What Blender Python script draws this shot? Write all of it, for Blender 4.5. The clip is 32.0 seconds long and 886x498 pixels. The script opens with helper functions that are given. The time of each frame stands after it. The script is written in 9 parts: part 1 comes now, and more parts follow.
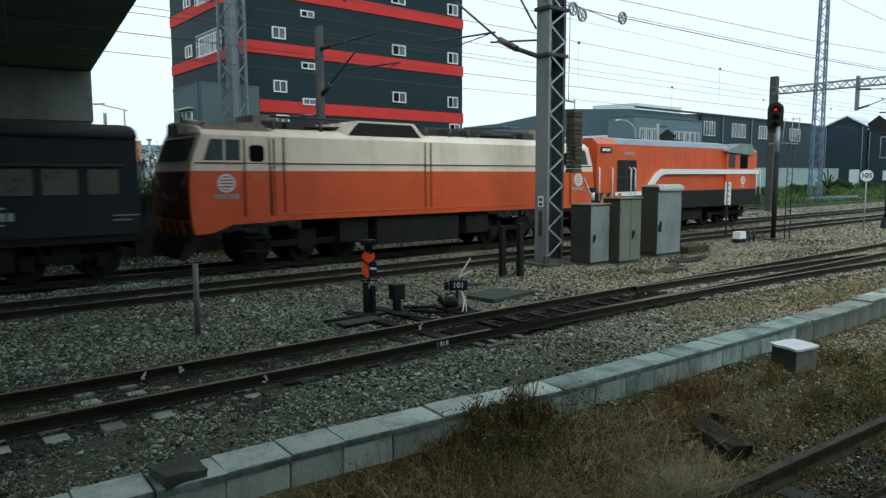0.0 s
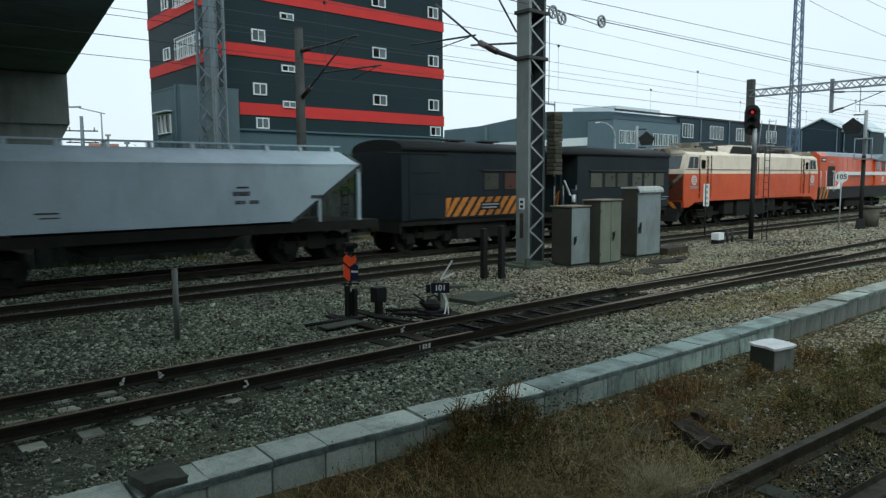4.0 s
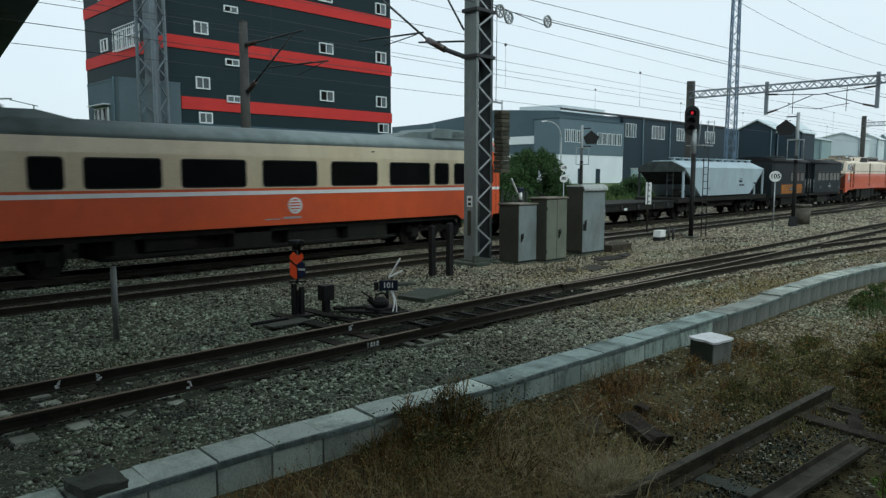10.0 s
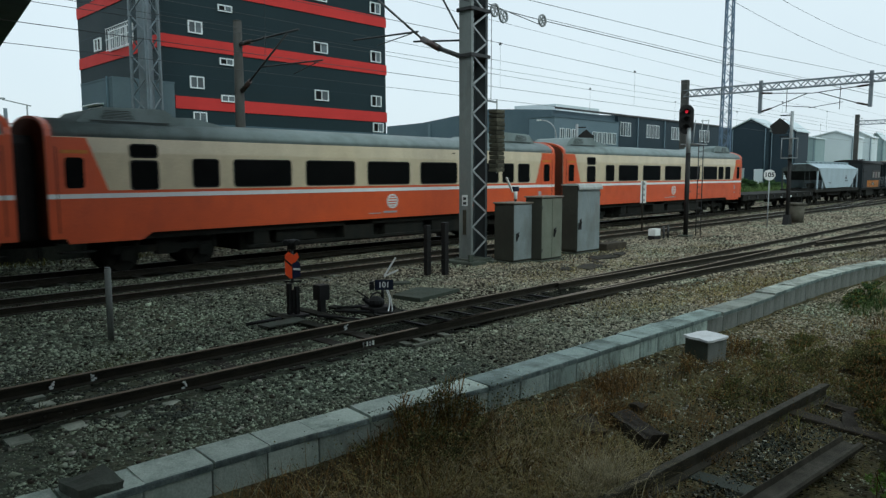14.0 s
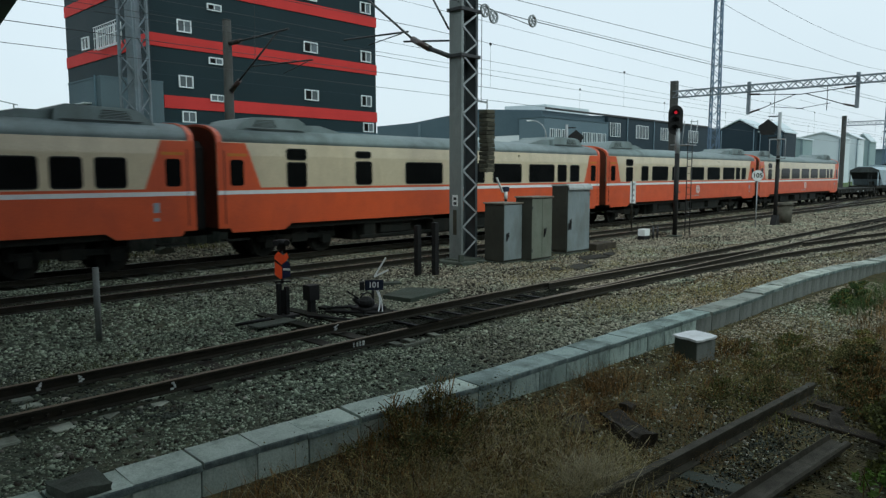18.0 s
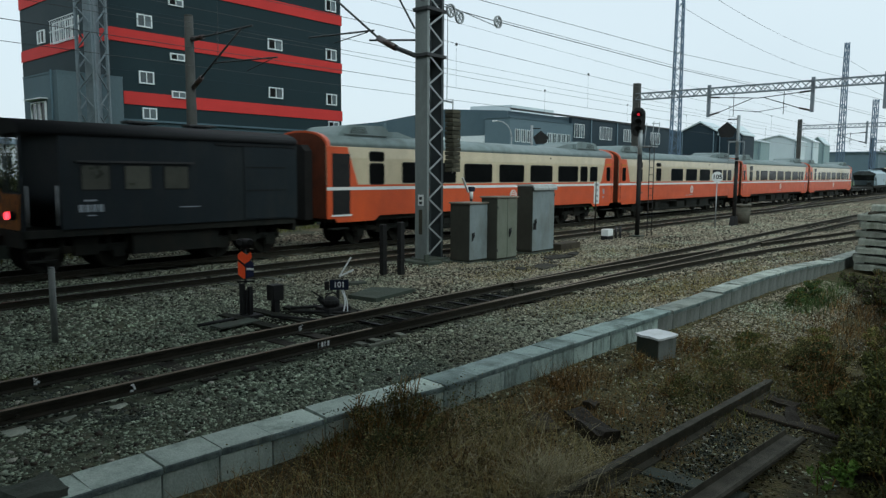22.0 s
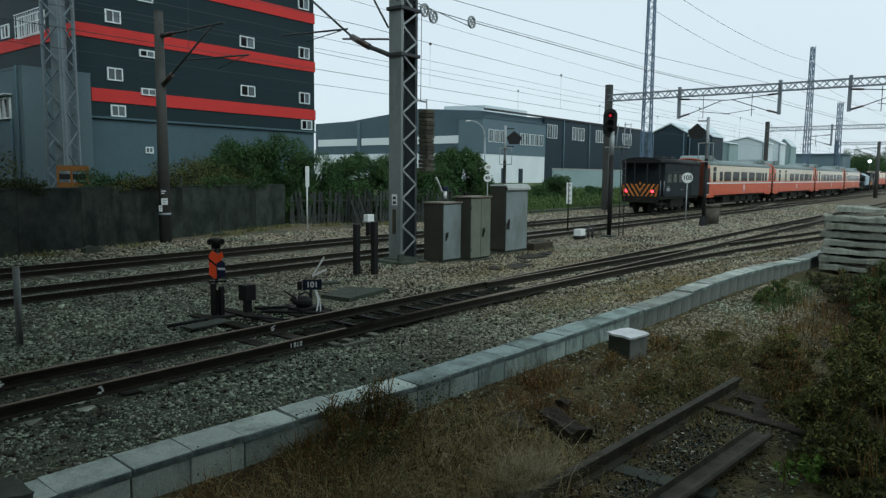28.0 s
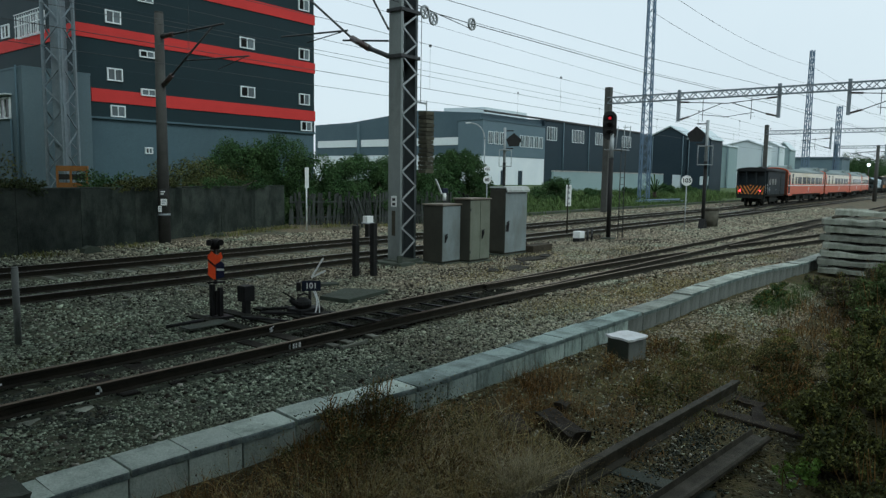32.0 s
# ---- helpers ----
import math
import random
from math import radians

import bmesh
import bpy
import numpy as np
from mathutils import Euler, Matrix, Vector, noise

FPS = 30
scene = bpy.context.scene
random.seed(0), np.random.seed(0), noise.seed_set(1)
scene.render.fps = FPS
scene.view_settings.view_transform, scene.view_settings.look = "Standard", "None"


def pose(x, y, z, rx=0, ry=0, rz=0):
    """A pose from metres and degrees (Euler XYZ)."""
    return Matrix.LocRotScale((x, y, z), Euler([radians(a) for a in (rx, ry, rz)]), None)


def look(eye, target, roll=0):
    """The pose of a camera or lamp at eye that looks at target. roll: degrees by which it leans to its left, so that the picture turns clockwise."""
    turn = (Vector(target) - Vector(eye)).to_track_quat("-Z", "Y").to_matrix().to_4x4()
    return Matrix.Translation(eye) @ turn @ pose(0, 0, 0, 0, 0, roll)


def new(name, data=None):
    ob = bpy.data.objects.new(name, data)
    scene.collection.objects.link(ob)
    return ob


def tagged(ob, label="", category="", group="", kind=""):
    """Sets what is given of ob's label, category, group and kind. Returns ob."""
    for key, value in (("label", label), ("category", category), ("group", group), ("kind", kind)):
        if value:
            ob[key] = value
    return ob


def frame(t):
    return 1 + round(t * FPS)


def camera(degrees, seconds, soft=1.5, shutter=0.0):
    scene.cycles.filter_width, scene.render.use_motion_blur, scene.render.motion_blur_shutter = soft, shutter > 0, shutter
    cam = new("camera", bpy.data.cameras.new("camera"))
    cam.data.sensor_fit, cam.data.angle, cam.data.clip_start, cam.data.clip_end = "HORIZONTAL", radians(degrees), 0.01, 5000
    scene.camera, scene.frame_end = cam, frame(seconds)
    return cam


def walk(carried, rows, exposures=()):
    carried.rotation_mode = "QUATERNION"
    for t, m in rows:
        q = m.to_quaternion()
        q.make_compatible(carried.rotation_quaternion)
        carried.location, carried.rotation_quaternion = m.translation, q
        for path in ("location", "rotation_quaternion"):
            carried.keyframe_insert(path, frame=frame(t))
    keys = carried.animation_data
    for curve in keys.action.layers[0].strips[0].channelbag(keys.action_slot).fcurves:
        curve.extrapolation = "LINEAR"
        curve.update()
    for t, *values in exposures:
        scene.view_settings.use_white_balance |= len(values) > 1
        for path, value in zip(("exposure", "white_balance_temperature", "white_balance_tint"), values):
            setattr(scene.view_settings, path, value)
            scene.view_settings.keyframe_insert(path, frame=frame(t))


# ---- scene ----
# The tracks run along x, the camera stands at x = y = 0; z = 0 is the top of the rails.
EYE = (0.0, 0.0, 2.46)
cam = camera(65.0, 32.0, soft=1.35, shutter=0.5)
PATH = [(0, 83.978, 0.175, -39.519), (0.5, 83.997, 0.232, -40.252), (1, 84.028, 0.336, -40.551), (1.5, 84.089, 0.375, -40.630), (2, 84.142, 0.371,
    -40.701), (2.5, 84.183, 0.331, -40.800), (3, 84.197, 0.319, -40.898), (3.5, 84.191, 0.354, -40.989), (5.5, 84.179, 0.260, -41.527), (6, 84.161,
    0.232, -41.929), (6.5, 84.128, 0.162, -42.438), (7, 84.106, 0.129, -42.905), (7.5, 84.082, 0.116, -43.372), (8, 84.053, 0.072, -43.860), (8.5,
    84.035, 0.029, -44.338), (9, 84.003, 0.024, -44.809), (9.5, 83.980, 0.028, -45.154), (10, 83.955, 0.024, -45.310), (10.5, 83.920, 0.093, -45.316),
    (11, 83.902, 0.116, -45.312), (11.5, 83.893, 0.158, -45.329), (12, 83.888, 0.147, -45.402), (12.5, 83.888, 0.140, -45.464), (13, 83.891, 0.139,
    -45.529), (13.5, 83.890, 0.155, -45.611), (14, 83.890, 0.145, -45.709), (14.5, 83.895, 0.149, -45.788), (16.5, 83.896, 0.104, -46.205), (17,
    83.902, 0.084, -46.304), (17.5, 83.904, 0.086, -46.403), (18, 83.899, 0.067, -46.506), (18.5, 83.881, 0.034, -46.680), (19, 83.879, 0.007,
    -46.970), (19.5, 83.874, -0.042, -47.381), (20, 83.880, -0.128, -47.776), (20.5, 83.873, -0.149, -48.162), (21, 83.871, -0.206, -48.554), (21.5,
    83.871, -0.265, -48.933), (22, 83.876, -0.310, -49.312), (22.5, 83.867, -0.335, -49.681), (23, 83.870, -0.374, -50.027), (23.5, 83.869, -0.413,
    -50.303), (24, 83.861, -0.416, -50.548), (24.5, 83.870, -0.432, -50.749), (25, 83.853, -0.496, -50.935), (25.5, 83.863, -0.513, -51.078), (27.5,
    83.863, -0.573, -51.462), (28, 83.866, -0.565, -51.462), (28.5, 83.873, -0.589, -51.475), (29, 83.881, -0.600, -51.481), (29.5, 83.910, -0.649,
    -51.482), (30, 83.934, -0.690, -51.501), (30.5, 83.949, -0.725, -51.509), (31, 83.967, -0.747, -51.505), (31.5, 84.002, -0.782, -51.495), (32,
    84.010, -0.805, -51.504), ]
walk(cam, [(t, pose(*EYE, a, b, c)) for t, a, b, c in PATH], exposures=[(0, 0.32, 5790, -6), (3, 0.23, 5790, -6), (7, 0.11, 5850, -6), (14, 0.03, 5825, -7), (22, 0.0, 5790, -7), (32, -0.04, 5775, -7)])

# place of the first coach's front along the track
TRAIN = [(0, -39.52), (2, -27.38), (4, -15.33), (6, -3.30), (8, 8.74), (10, 20.82), (12, 32.97), (14, 45.23), (16, 57.60), (18, 70.12), (20, 82.78),
    (22, 95.60), (24, 108.58), (26, 121.72), (28, 135.01), (30, 148.44), (32, 162.00)]

# ---- light ----
world = bpy.data.worlds.new("world")
scene.world = world
world.use_nodes = True
wt = world.node_tree
wt.nodes.clear()
w_out = wt.nodes.new("ShaderNodeOutputWorld")
w_bg = wt.nodes.new("ShaderNodeBackground")
w_sky = wt.nodes.new("ShaderNodeTexSky")
w_sky.sky_type = "NISHITA"
w_sky.sun_disc = False
w_sky.sun_elevation, w_sky.sun_rotation = radians(36), radians(200)
w_sky.air_density, w_sky.dust_density, w_sky.ozone_density = 1.0, 4.0, 1.0
w_gain = wt.nodes.new("ShaderNodeMix")
w_gain.data_type, w_gain.blend_type = "RGBA", "MULTIPLY"
w_gain.inputs["Factor"].default_value = 1.0
w_gain.inputs[7].default_value = (0.10, 0.10, 0.10, 1)
w_cloud = wt.nodes.new("ShaderNodeMix")
w_cloud.data_type = "RGBA"
w_cloud.inputs["Factor"].default_value = 0.86
w_noise = wt.nodes.new("ShaderNodeTexNoise")
w_noise.inputs["Scale"].default_value, w_noise.inputs["Detail"].default_value = 2.2, 6
w_ramp = wt.nodes.new("ShaderNodeValToRGB")
w_ramp.color_ramp.elements[0].position, w_ramp.color_ramp.elements[0].color = 0.25, (0.862, 0.852, 0.91, 1)
w_ramp.color_ramp.elements[1].position, w_ramp.color_ramp.elements[1].color = 0.75, (0.97, 0.948, 0.995, 1)
wt.links.new(w_sky.outputs[0], w_gain.inputs[6])
wt.links.new(w_noise.outputs["Fac"], w_ramp.inputs["Fac"])
wt.links.new(w_gain.outputs[2], w_cloud.inputs[6])
wt.links.new(w_ramp.outputs["Color"], w_cloud.inputs[7])
wt.links.new(w_cloud.outputs[2], w_bg.inputs["Color"])
w_bg.inputs["Strength"].default_value = 1.0
wt.links.new(w_bg.outputs[0], w_out.inputs["Surface"])
sun_data = bpy.data.lights.new("sun", "SUN")
sun_data.energy, sun_data.angle, sun_data.color = 1.0, radians(25), (0.96, 1.0, 0.94)
sun = new("sun", sun_data)
sun.matrix_world = look((0, 0, 34), (22, 42, 0))

# ---- materials ----
def surface(name, a, b=None, scale=3.0, rough=0.7, metal=0.0, bump=0.15, fine=60.0, stain=None, stain_amount=0.5, stain_scale=0.7, spread=0.0, coat=0.0, cells=0.0, drift=None):
    """A surface of two tones with grain, stains, wear and fine relief."""
    m = bpy.data.materials.new(name)
    m.use_nodes = True
    n, k = m.node_tree.nodes, m.node_tree.links
    p = n["Principled BSDF"]
    p.inputs["Roughness"].default_value, p.inputs["Metallic"].default_value = rough, metal
    p.inputs["Coat Weight"].default_value = coat
    p.inputs["Specular IOR Level"].default_value = 0.22 if rough >= 0.5 and metal < 0.2 else 0.5
    b = b or tuple(c * 0.75 for c in a)
    tc = n.new("ShaderNodeTexCoord")
    where = tc.outputs["Object"]
    if spread:
        own = n.new("ShaderNodeObjectInfo")
        far = n.new("ShaderNodeVectorMath")
        far.operation = "MULTIPLY_ADD"
        far.inputs[1].default_value = (41.0, 23.0, 57.0)
        k.new(own.outputs["Random"], far.inputs[0])
        k.new(where, far.inputs[2])
        where = far.outputs[0]
    big = n.new("ShaderNodeTexNoise")
    big.inputs["Scale"].default_value, big.inputs["Detail"].default_value, big.inputs["Roughness"].default_value = scale, 6, 0.65
    small = n.new("ShaderNodeTexNoise")
    small.inputs["Scale"].default_value, small.inputs["Detail"].default_value = fine, 4
    k.new(where, big.inputs["Vector"])
    k.new(where, small.inputs["Vector"])
    ramp = n.new("ShaderNodeValToRGB")
    ramp.color_ramp.elements[0].position, ramp.color_ramp.elements[0].color = 0.32, (*a, 1)
    ramp.color_ramp.elements[1].position, ramp.color_ramp.elements[1].color = 0.70, (*b, 1)
    k.new(big.outputs["Fac"], ramp.inputs["Fac"])
    out = ramp.outputs["Color"]
    grain = n.new("ShaderNodeMix")
    grain.data_type, grain.blend_type = "RGBA", "OVERLAY"
    grain.inputs["Factor"].default_value = 0.35
    k.new(out, grain.inputs[6])
    k.new(small.outputs["Fac"], grain.inputs[7])
    out = grain.outputs[2]
    if stain:
        st = n.new("ShaderNodeTexNoise")
        st.inputs["Scale"].default_value, st.inputs["Detail"].default_value, st.inputs["Roughness"].default_value = stain_scale, 8, 0.7
        mp = n.new("ShaderNodeMapping")
        mp.inputs["Scale"].default_value = (1.0, 1.0, 0.35)
        mp.inputs["Location"].default_value = (3.1, 7.7, 1.3)
        k.new(where, mp.inputs["Vector"])
        k.new(mp.outputs[0], st.inputs["Vector"])
        sr = n.new("ShaderNodeValToRGB")
        sr.color_ramp.elements[0].position, sr.color_ramp.elements[0].color = 0.46, (0, 0, 0, 1)
        sr.color_ramp.elements[1].position, sr.color_ramp.elements[1].color = 0.68, (stain_amount,) * 3 + (1,)
        k.new(st.outputs["Fac"], sr.inputs["Fac"])
        mx = n.new("ShaderNodeMix")
        mx.data_type = "RGBA"
        mx.inputs[7].default_value = (*stain, 1)
        k.new(sr.outputs["Color"], mx.inputs["Factor"])
        k.new(out, mx.inputs[6])
        out = mx.outputs[2]
    if drift:
        sp = n.new("ShaderNodeSeparateXYZ")
        k.new(tc.outputs["Object"], sp.inputs[0])
        ram = n.new("ShaderNodeMapRange")
        ram.inputs["From Min"].default_value, ram.inputs["From Max"].default_value = drift[0], drift[1]
        k.new(sp.outputs["X"], ram.inputs["Value"])
        dn = n.new("ShaderNodeTexNoise")
        dn.inputs["Scale"].default_value, dn.inputs["Detail"].default_value, dn.inputs["Roughness"].default_value = 0.55, 7, 0.7
        k.new(where, dn.inputs["Vector"])
        dr = n.new("ShaderNodeMapRange")
        dr.inputs["From Min"].default_value, dr.inputs["From Max"].default_value = 0.34, 0.53
        k.new(dn.outputs["Fac"], dr.inputs["Value"])
        mu = n.new("ShaderNodeMath")
        mu.operation = "MULTIPLY"
        k.new(ram.outputs[0], mu.inputs[0])
        k.new(dr.outputs[0], mu.inputs[1])
        m2 = n.new("ShaderNodeMix")
        m2.data_type = "RGBA"
        m2.inputs[7].default_value = (*drift[2], 1)
        k.new(mu.outputs[0], m2.inputs["Factor"])
        k.new(out, m2.inputs[6])
        out = m2.outputs[2]
    if spread:
        oi = n.new("ShaderNodeObjectInfo")
        gi = n.new("ShaderNodeNewGeometry")
        add = n.new("ShaderNodeMath")
        add.operation = "ADD"
        k.new(oi.outputs["Random"], add.inputs[0])
        k.new(gi.outputs["Random Per Island"], add.inputs[1])
        fr = n.new("ShaderNodeMath")
        fr.operation = "FRACT"
        k.new(add.outputs[0], fr.inputs[0])
        rng = n.new("ShaderNodeMapRange")
        rng.inputs["To Min"].default_value, rng.inputs["To Max"].default_value = 1 - spread, 1 + spread
        k.new(fr.outputs[0], rng.inputs["Value"])
        hs = n.new("ShaderNodeHueSaturation")
        k.new(rng.outputs[0], hs.inputs["Value"])
        k.new(out, hs.inputs["Color"])
        out = hs.outputs["Color"]
    k.new(out, p.inputs["Base Color"])
    rr = n.new("ShaderNodeMapRange")
    rr.inputs["To Min"].default_value, rr.inputs["To Max"].default_value = max(0.02, rough - 0.12), min(1, rough + 0.12)
    k.new(big.outputs["Fac"], rr.inputs["Value"])
    k.new(rr.outputs[0], p.inputs["Roughness"])
    if bump:
        bp = n.new("ShaderNodeBump")
        bp.inputs["Strength"].default_value, bp.inputs["Distance"].default_value = bump, 0.02
        if cells:
            vo = n.new("ShaderNodeTexVoronoi")
            vo.inputs["Scale"].default_value = cells
            k.new(where, vo.inputs["Vector"])
            k.new(vo.outputs["Distance"], bp.inputs["Height"])
            vr = n.new("ShaderNodeMix")
            vr.data_type, vr.blend_type = "RGBA", "MULTIPLY"
            vr.inputs["Factor"].default_value = 0.55
            vh = n.new("ShaderNodeHueSaturation")
            vh.inputs["Saturation"].default_value = 0.15
            vh.inputs["Value"].default_value = 1.7
            k.new(vo.outputs["Color"], vh.inputs["Color"])
            k.new(out, vr.inputs[6])
            k.new(vh.outputs["Color"], vr.inputs[7])
            k.new(vr.outputs[2], p.inputs["Base Color"])
        else:
            k.new(small.outputs["Fac"], bp.inputs["Height"])
        k.new(bp.outputs[0], p.inputs["Normal"])
    return m


def glow(name, colour, strength):
    m = bpy.data.materials.new(name)
    m.use_nodes = True
    p = m.node_tree.nodes["Principled BSDF"]
    p.inputs["Base Color"].default_value = (*colour, 1)
    p.inputs["Emission Color"].default_value = (*colour, 1)
    p.inputs["Emission Strength"].default_value = strength
    return m


BALLAST = surface("ballast", (0.030, 0.036, 0.026), (0.080, 0.094, 0.064), 0.6, 0.9, 0, 0.9, 40, (0.09, 0.083, 0.042), 0.5, 0.25, cells=17, drift=(7.0, 15.0, (0.120, 0.098, 0.066)))
STONE = surface("ballast_stone", (0.118, 0.142, 0.105), (0.36, 0.41, 0.305), 0.7, 0.88, 0, 0.4, 50, (0.085, 0.076, 0.050), 0.65, 0.35, spread=0.95, drift=(6.0, 14.0, (0.272, 0.236, 0.176)))
SOIL = surface("soil", (0.044, 0.039, 0.018), (0.116, 0.100, 0.045), 1.4, 0.95, 0, 0.9, 30, (0.019, 0.018, 0.010), 0.8, 1.3, cells=26)
GRASSLAND = surface("grassland", (0.055, 0.098, 0.032), (0.090, 0.125, 0.045), 0.3, 0.95, 0, 0.6, 25, (0.11, 0.095, 0.05), 0.5, 0.2)
RAIL = surface("rail_rust", (0.032, 0.027, 0.018), (0.019, 0.018, 0.013), 4, 0.75, 0.1, 0.2, 80, (0.026, 0.024, 0.019), 0.5, 3)
RAILTOP = surface("rail_head", (0.30, 0.28, 0.26), (0.22, 0.20, 0.19), 6, 0.35, 0.9, 0.05, 90)
RUSTTOP = surface("rusty_rail_head", (0.19, 0.148, 0.105), (0.12, 0.09, 0.064), 6, 0.6, 0.1, 0.1, 80)
OLDRAIL = surface("old_rail", (0.060, 0.054, 0.038), (0.036, 0.033, 0.024), 5, 0.8, 0.1, 0.25, 80, (0.12, 0.11, 0.085), 0.6, 3)
TIMBER = surface("sleeper_timber", (0.026, 0.024, 0.019), (0.048, 0.043, 0.034), 5, 0.9, 0, 0.5, 60, (0.02, 0.018, 0.015), 0.5, 2, spread=0.25)
OLDTIMBER = surface("old_timber", (0.024, 0.020, 0.015), (0.06, 0.05, 0.036), 6, 0.92, 0, 0.6, 60, (0.04, 0.033, 0.022), 0.6, 3, spread=0.3)
CONCRETE = surface("concrete", (0.30, 0.305, 0.30), (0.40, 0.40, 0.39), 2, 0.85, 0, 0.25, 70, (0.14, 0.135, 0.12), 0.65, 1.6, spread=0.10)
SLEEPERCON = surface("sleeper_concrete", (0.14, 0.152, 0.122), (0.23, 0.238, 0.20), 3, 0.88, 0, 0.3, 70, (0.10, 0.095, 0.07), 0.6, 2, spread=0.25)
PALESTONE = surface("pale_stone", (0.26, 0.26, 0.22), (0.42, 0.41, 0.35), 3, 0.85, 0, 0.3, 50, (0.16, 0.13, 0.08), 0.5, 2, spread=0.6)
DARKCON = surface("dark_concrete", (0.050, 0.060, 0.048), (0.085, 0.096, 0.078), 2, 0.9, 0, 0.3, 60, (0.06, 0.055, 0.045), 0.6, 1.4)
KERBCON = surface("kerb_concrete", (0.255, 0.32, 0.30), (0.36, 0.435, 0.405), 0.9, 0.85, 0, 0.4, 50, (0.055, 0.075, 0.060), 0.80, 1.7, spread=0.14)
KERBPALE = surface("kerb_pale_concrete", (0.40, 0.465, 0.41), (0.54, 0.61, 0.54), 1.1, 0.85, 0, 0.4, 50, (0.12, 0.15, 0.12), 0.75, 1.9, spread=0.16)
KERBFACE = surface("kerb_streaked_face", (0.30, 0.375, 0.345), (0.42, 0.49, 0.45), 1.2, 0.88, 0, 0.45, 50, (0.045, 0.058, 0.046), 0.92, 5.0, spread=0.14)
STUMPCON = surface("stained_stump", (0.070, 0.066, 0.052), (0.125, 0.115, 0.092), 3, 0.9, 0, 0.5, 50, (0.035, 0.034, 0.026), 0.7, 3)
STACKCON = surface("stacked_concrete", (0.20, 0.215, 0.18), (0.36, 0.37, 0.32), 2.2, 0.9, 0, 0.5, 60, (0.075, 0.075, 0.052), 0.75, 2.2, spread=0.35)
KERBOLD = surface("kerb_worn_concrete", (0.27, 0.30, 0.265), (0.43, 0.455, 0.405), 1.6, 0.88, 0, 0.45, 50, (0.065, 0.075, 0.058), 0.85, 2.6, spread=0.3)
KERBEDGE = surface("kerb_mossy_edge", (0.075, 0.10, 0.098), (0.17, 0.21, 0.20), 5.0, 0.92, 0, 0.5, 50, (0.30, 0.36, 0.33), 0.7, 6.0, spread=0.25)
SLABCON = surface("mossy_slab", (0.048, 0.060, 0.046), (0.078, 0.092, 0.072), 2.5, 0.9, 0, 0.35, 60, (0.045, 0.045, 0.034), 0.6, 1.8)
PADCON = surface("sleeper_end_concrete", (0.32, 0.35, 0.285), (0.47, 0.49, 0.41), 4, 0.88, 0, 0.4, 60, (0.10, 0.11, 0.08), 0.7, 4, spread=0.30)
GREASE = surface("greasy_timber", (0.009, 0.0105, 0.006), (0.020, 0.020, 0.012), 4, 0.95, 0, 0.4, 60, spread=0.3)
# galvanised steel toned down as if in the shadow inside the mast
SHADEGALV = surface("shaded_steel", (0.035, 0.042, 0.046), (0.05, 0.058, 0.062), 3, 0.6, 0.2, 0.1, 60)
# viaduct concrete made paler: the stronger light on the pier is painted in
LITPIERCON = surface("lit_pier_concrete", (0.165, 0.19, 0.172), (0.22, 0.245, 0.222), 0.5, 0.9, 0, 0.25, 30, (0.07, 0.08, 0.068), 0.7, 0.5)
BLOCKCON = surface("block_concrete", (0.15, 0.16, 0.15), (0.22, 0.23, 0.215), 2, 0.88, 0, 0.3, 60, (0.06, 0.062, 0.05), 0.8, 3.0)
WHITECAP = surface("white_cap", (0.72, 0.73, 0.74), (0.60, 0.61, 0.62), 3, 0.7, 0, 0.1, 60, (0.35, 0.33, 0.30), 0.4, 3)
WALLCON = surface("wall_concrete", (0.016, 0.022, 0.019), (0.062, 0.072, 0.060), 1.0, 0.92, 0, 0.8, 30, (0.006, 0.009, 0.007), 0.95, 1.5, spread=0.22)
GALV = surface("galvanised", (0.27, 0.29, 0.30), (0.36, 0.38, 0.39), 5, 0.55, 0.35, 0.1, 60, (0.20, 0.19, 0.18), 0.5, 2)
BLUESTEEL = surface("blue_grey_steel", (0.070, 0.115, 0.18), (0.105, 0.155, 0.225), 4, 0.55, 0.2, 0.1, 60)
TOWERGREY = surface("tower_steel", (0.13, 0.165, 0.19), (0.19, 0.225, 0.25), 4, 0.6, 0.2, 0.1, 60, (0.10, 0.10, 0.10), 0.5, 2)
DARKSTEEL = surface("dark_steel", (0.025, 0.026, 0.028), (0.045, 0.045, 0.046), 5, 0.6, 0.2, 0.1, 70)
BLACKIRON = surface("black_iron", (0.012, 0.012, 0.013), (0.022, 0.021, 0.02), 5, 0.6, 0.1, 0.15, 70)
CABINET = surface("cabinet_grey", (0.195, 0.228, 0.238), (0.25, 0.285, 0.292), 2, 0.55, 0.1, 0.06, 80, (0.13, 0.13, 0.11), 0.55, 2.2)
# cabinet sides: the lower light on them is mixed into this dark tone
CABSHADE = surface("cabinet_shaded_side", (0.036, 0.036, 0.029), (0.054, 0.053, 0.043), 2, 0.65, 0.1, 0.06, 80, (0.035, 0.030, 0.024), 0.6, 1.0)
PALEHOOD = surface("pale_hood", (0.36, 0.38, 0.375), (0.44, 0.46, 0.45), 2.5, 0.6, 0.1, 0.06, 60, (0.17, 0.16, 0.13), 0.6, 2.5)
CABOLIVE = surface("cabinet_olive", (0.142, 0.158, 0.122), (0.19, 0.205, 0.165), 2, 0.6, 0.1, 0.06, 80, (0.10, 0.085, 0.065), 0.5, 1.3)
RUSTBOX = surface("rusty_top", (0.22, 0.20, 0.17), (0.16, 0.13, 0.10), 4, 0.8, 0.1, 0.15, 60)
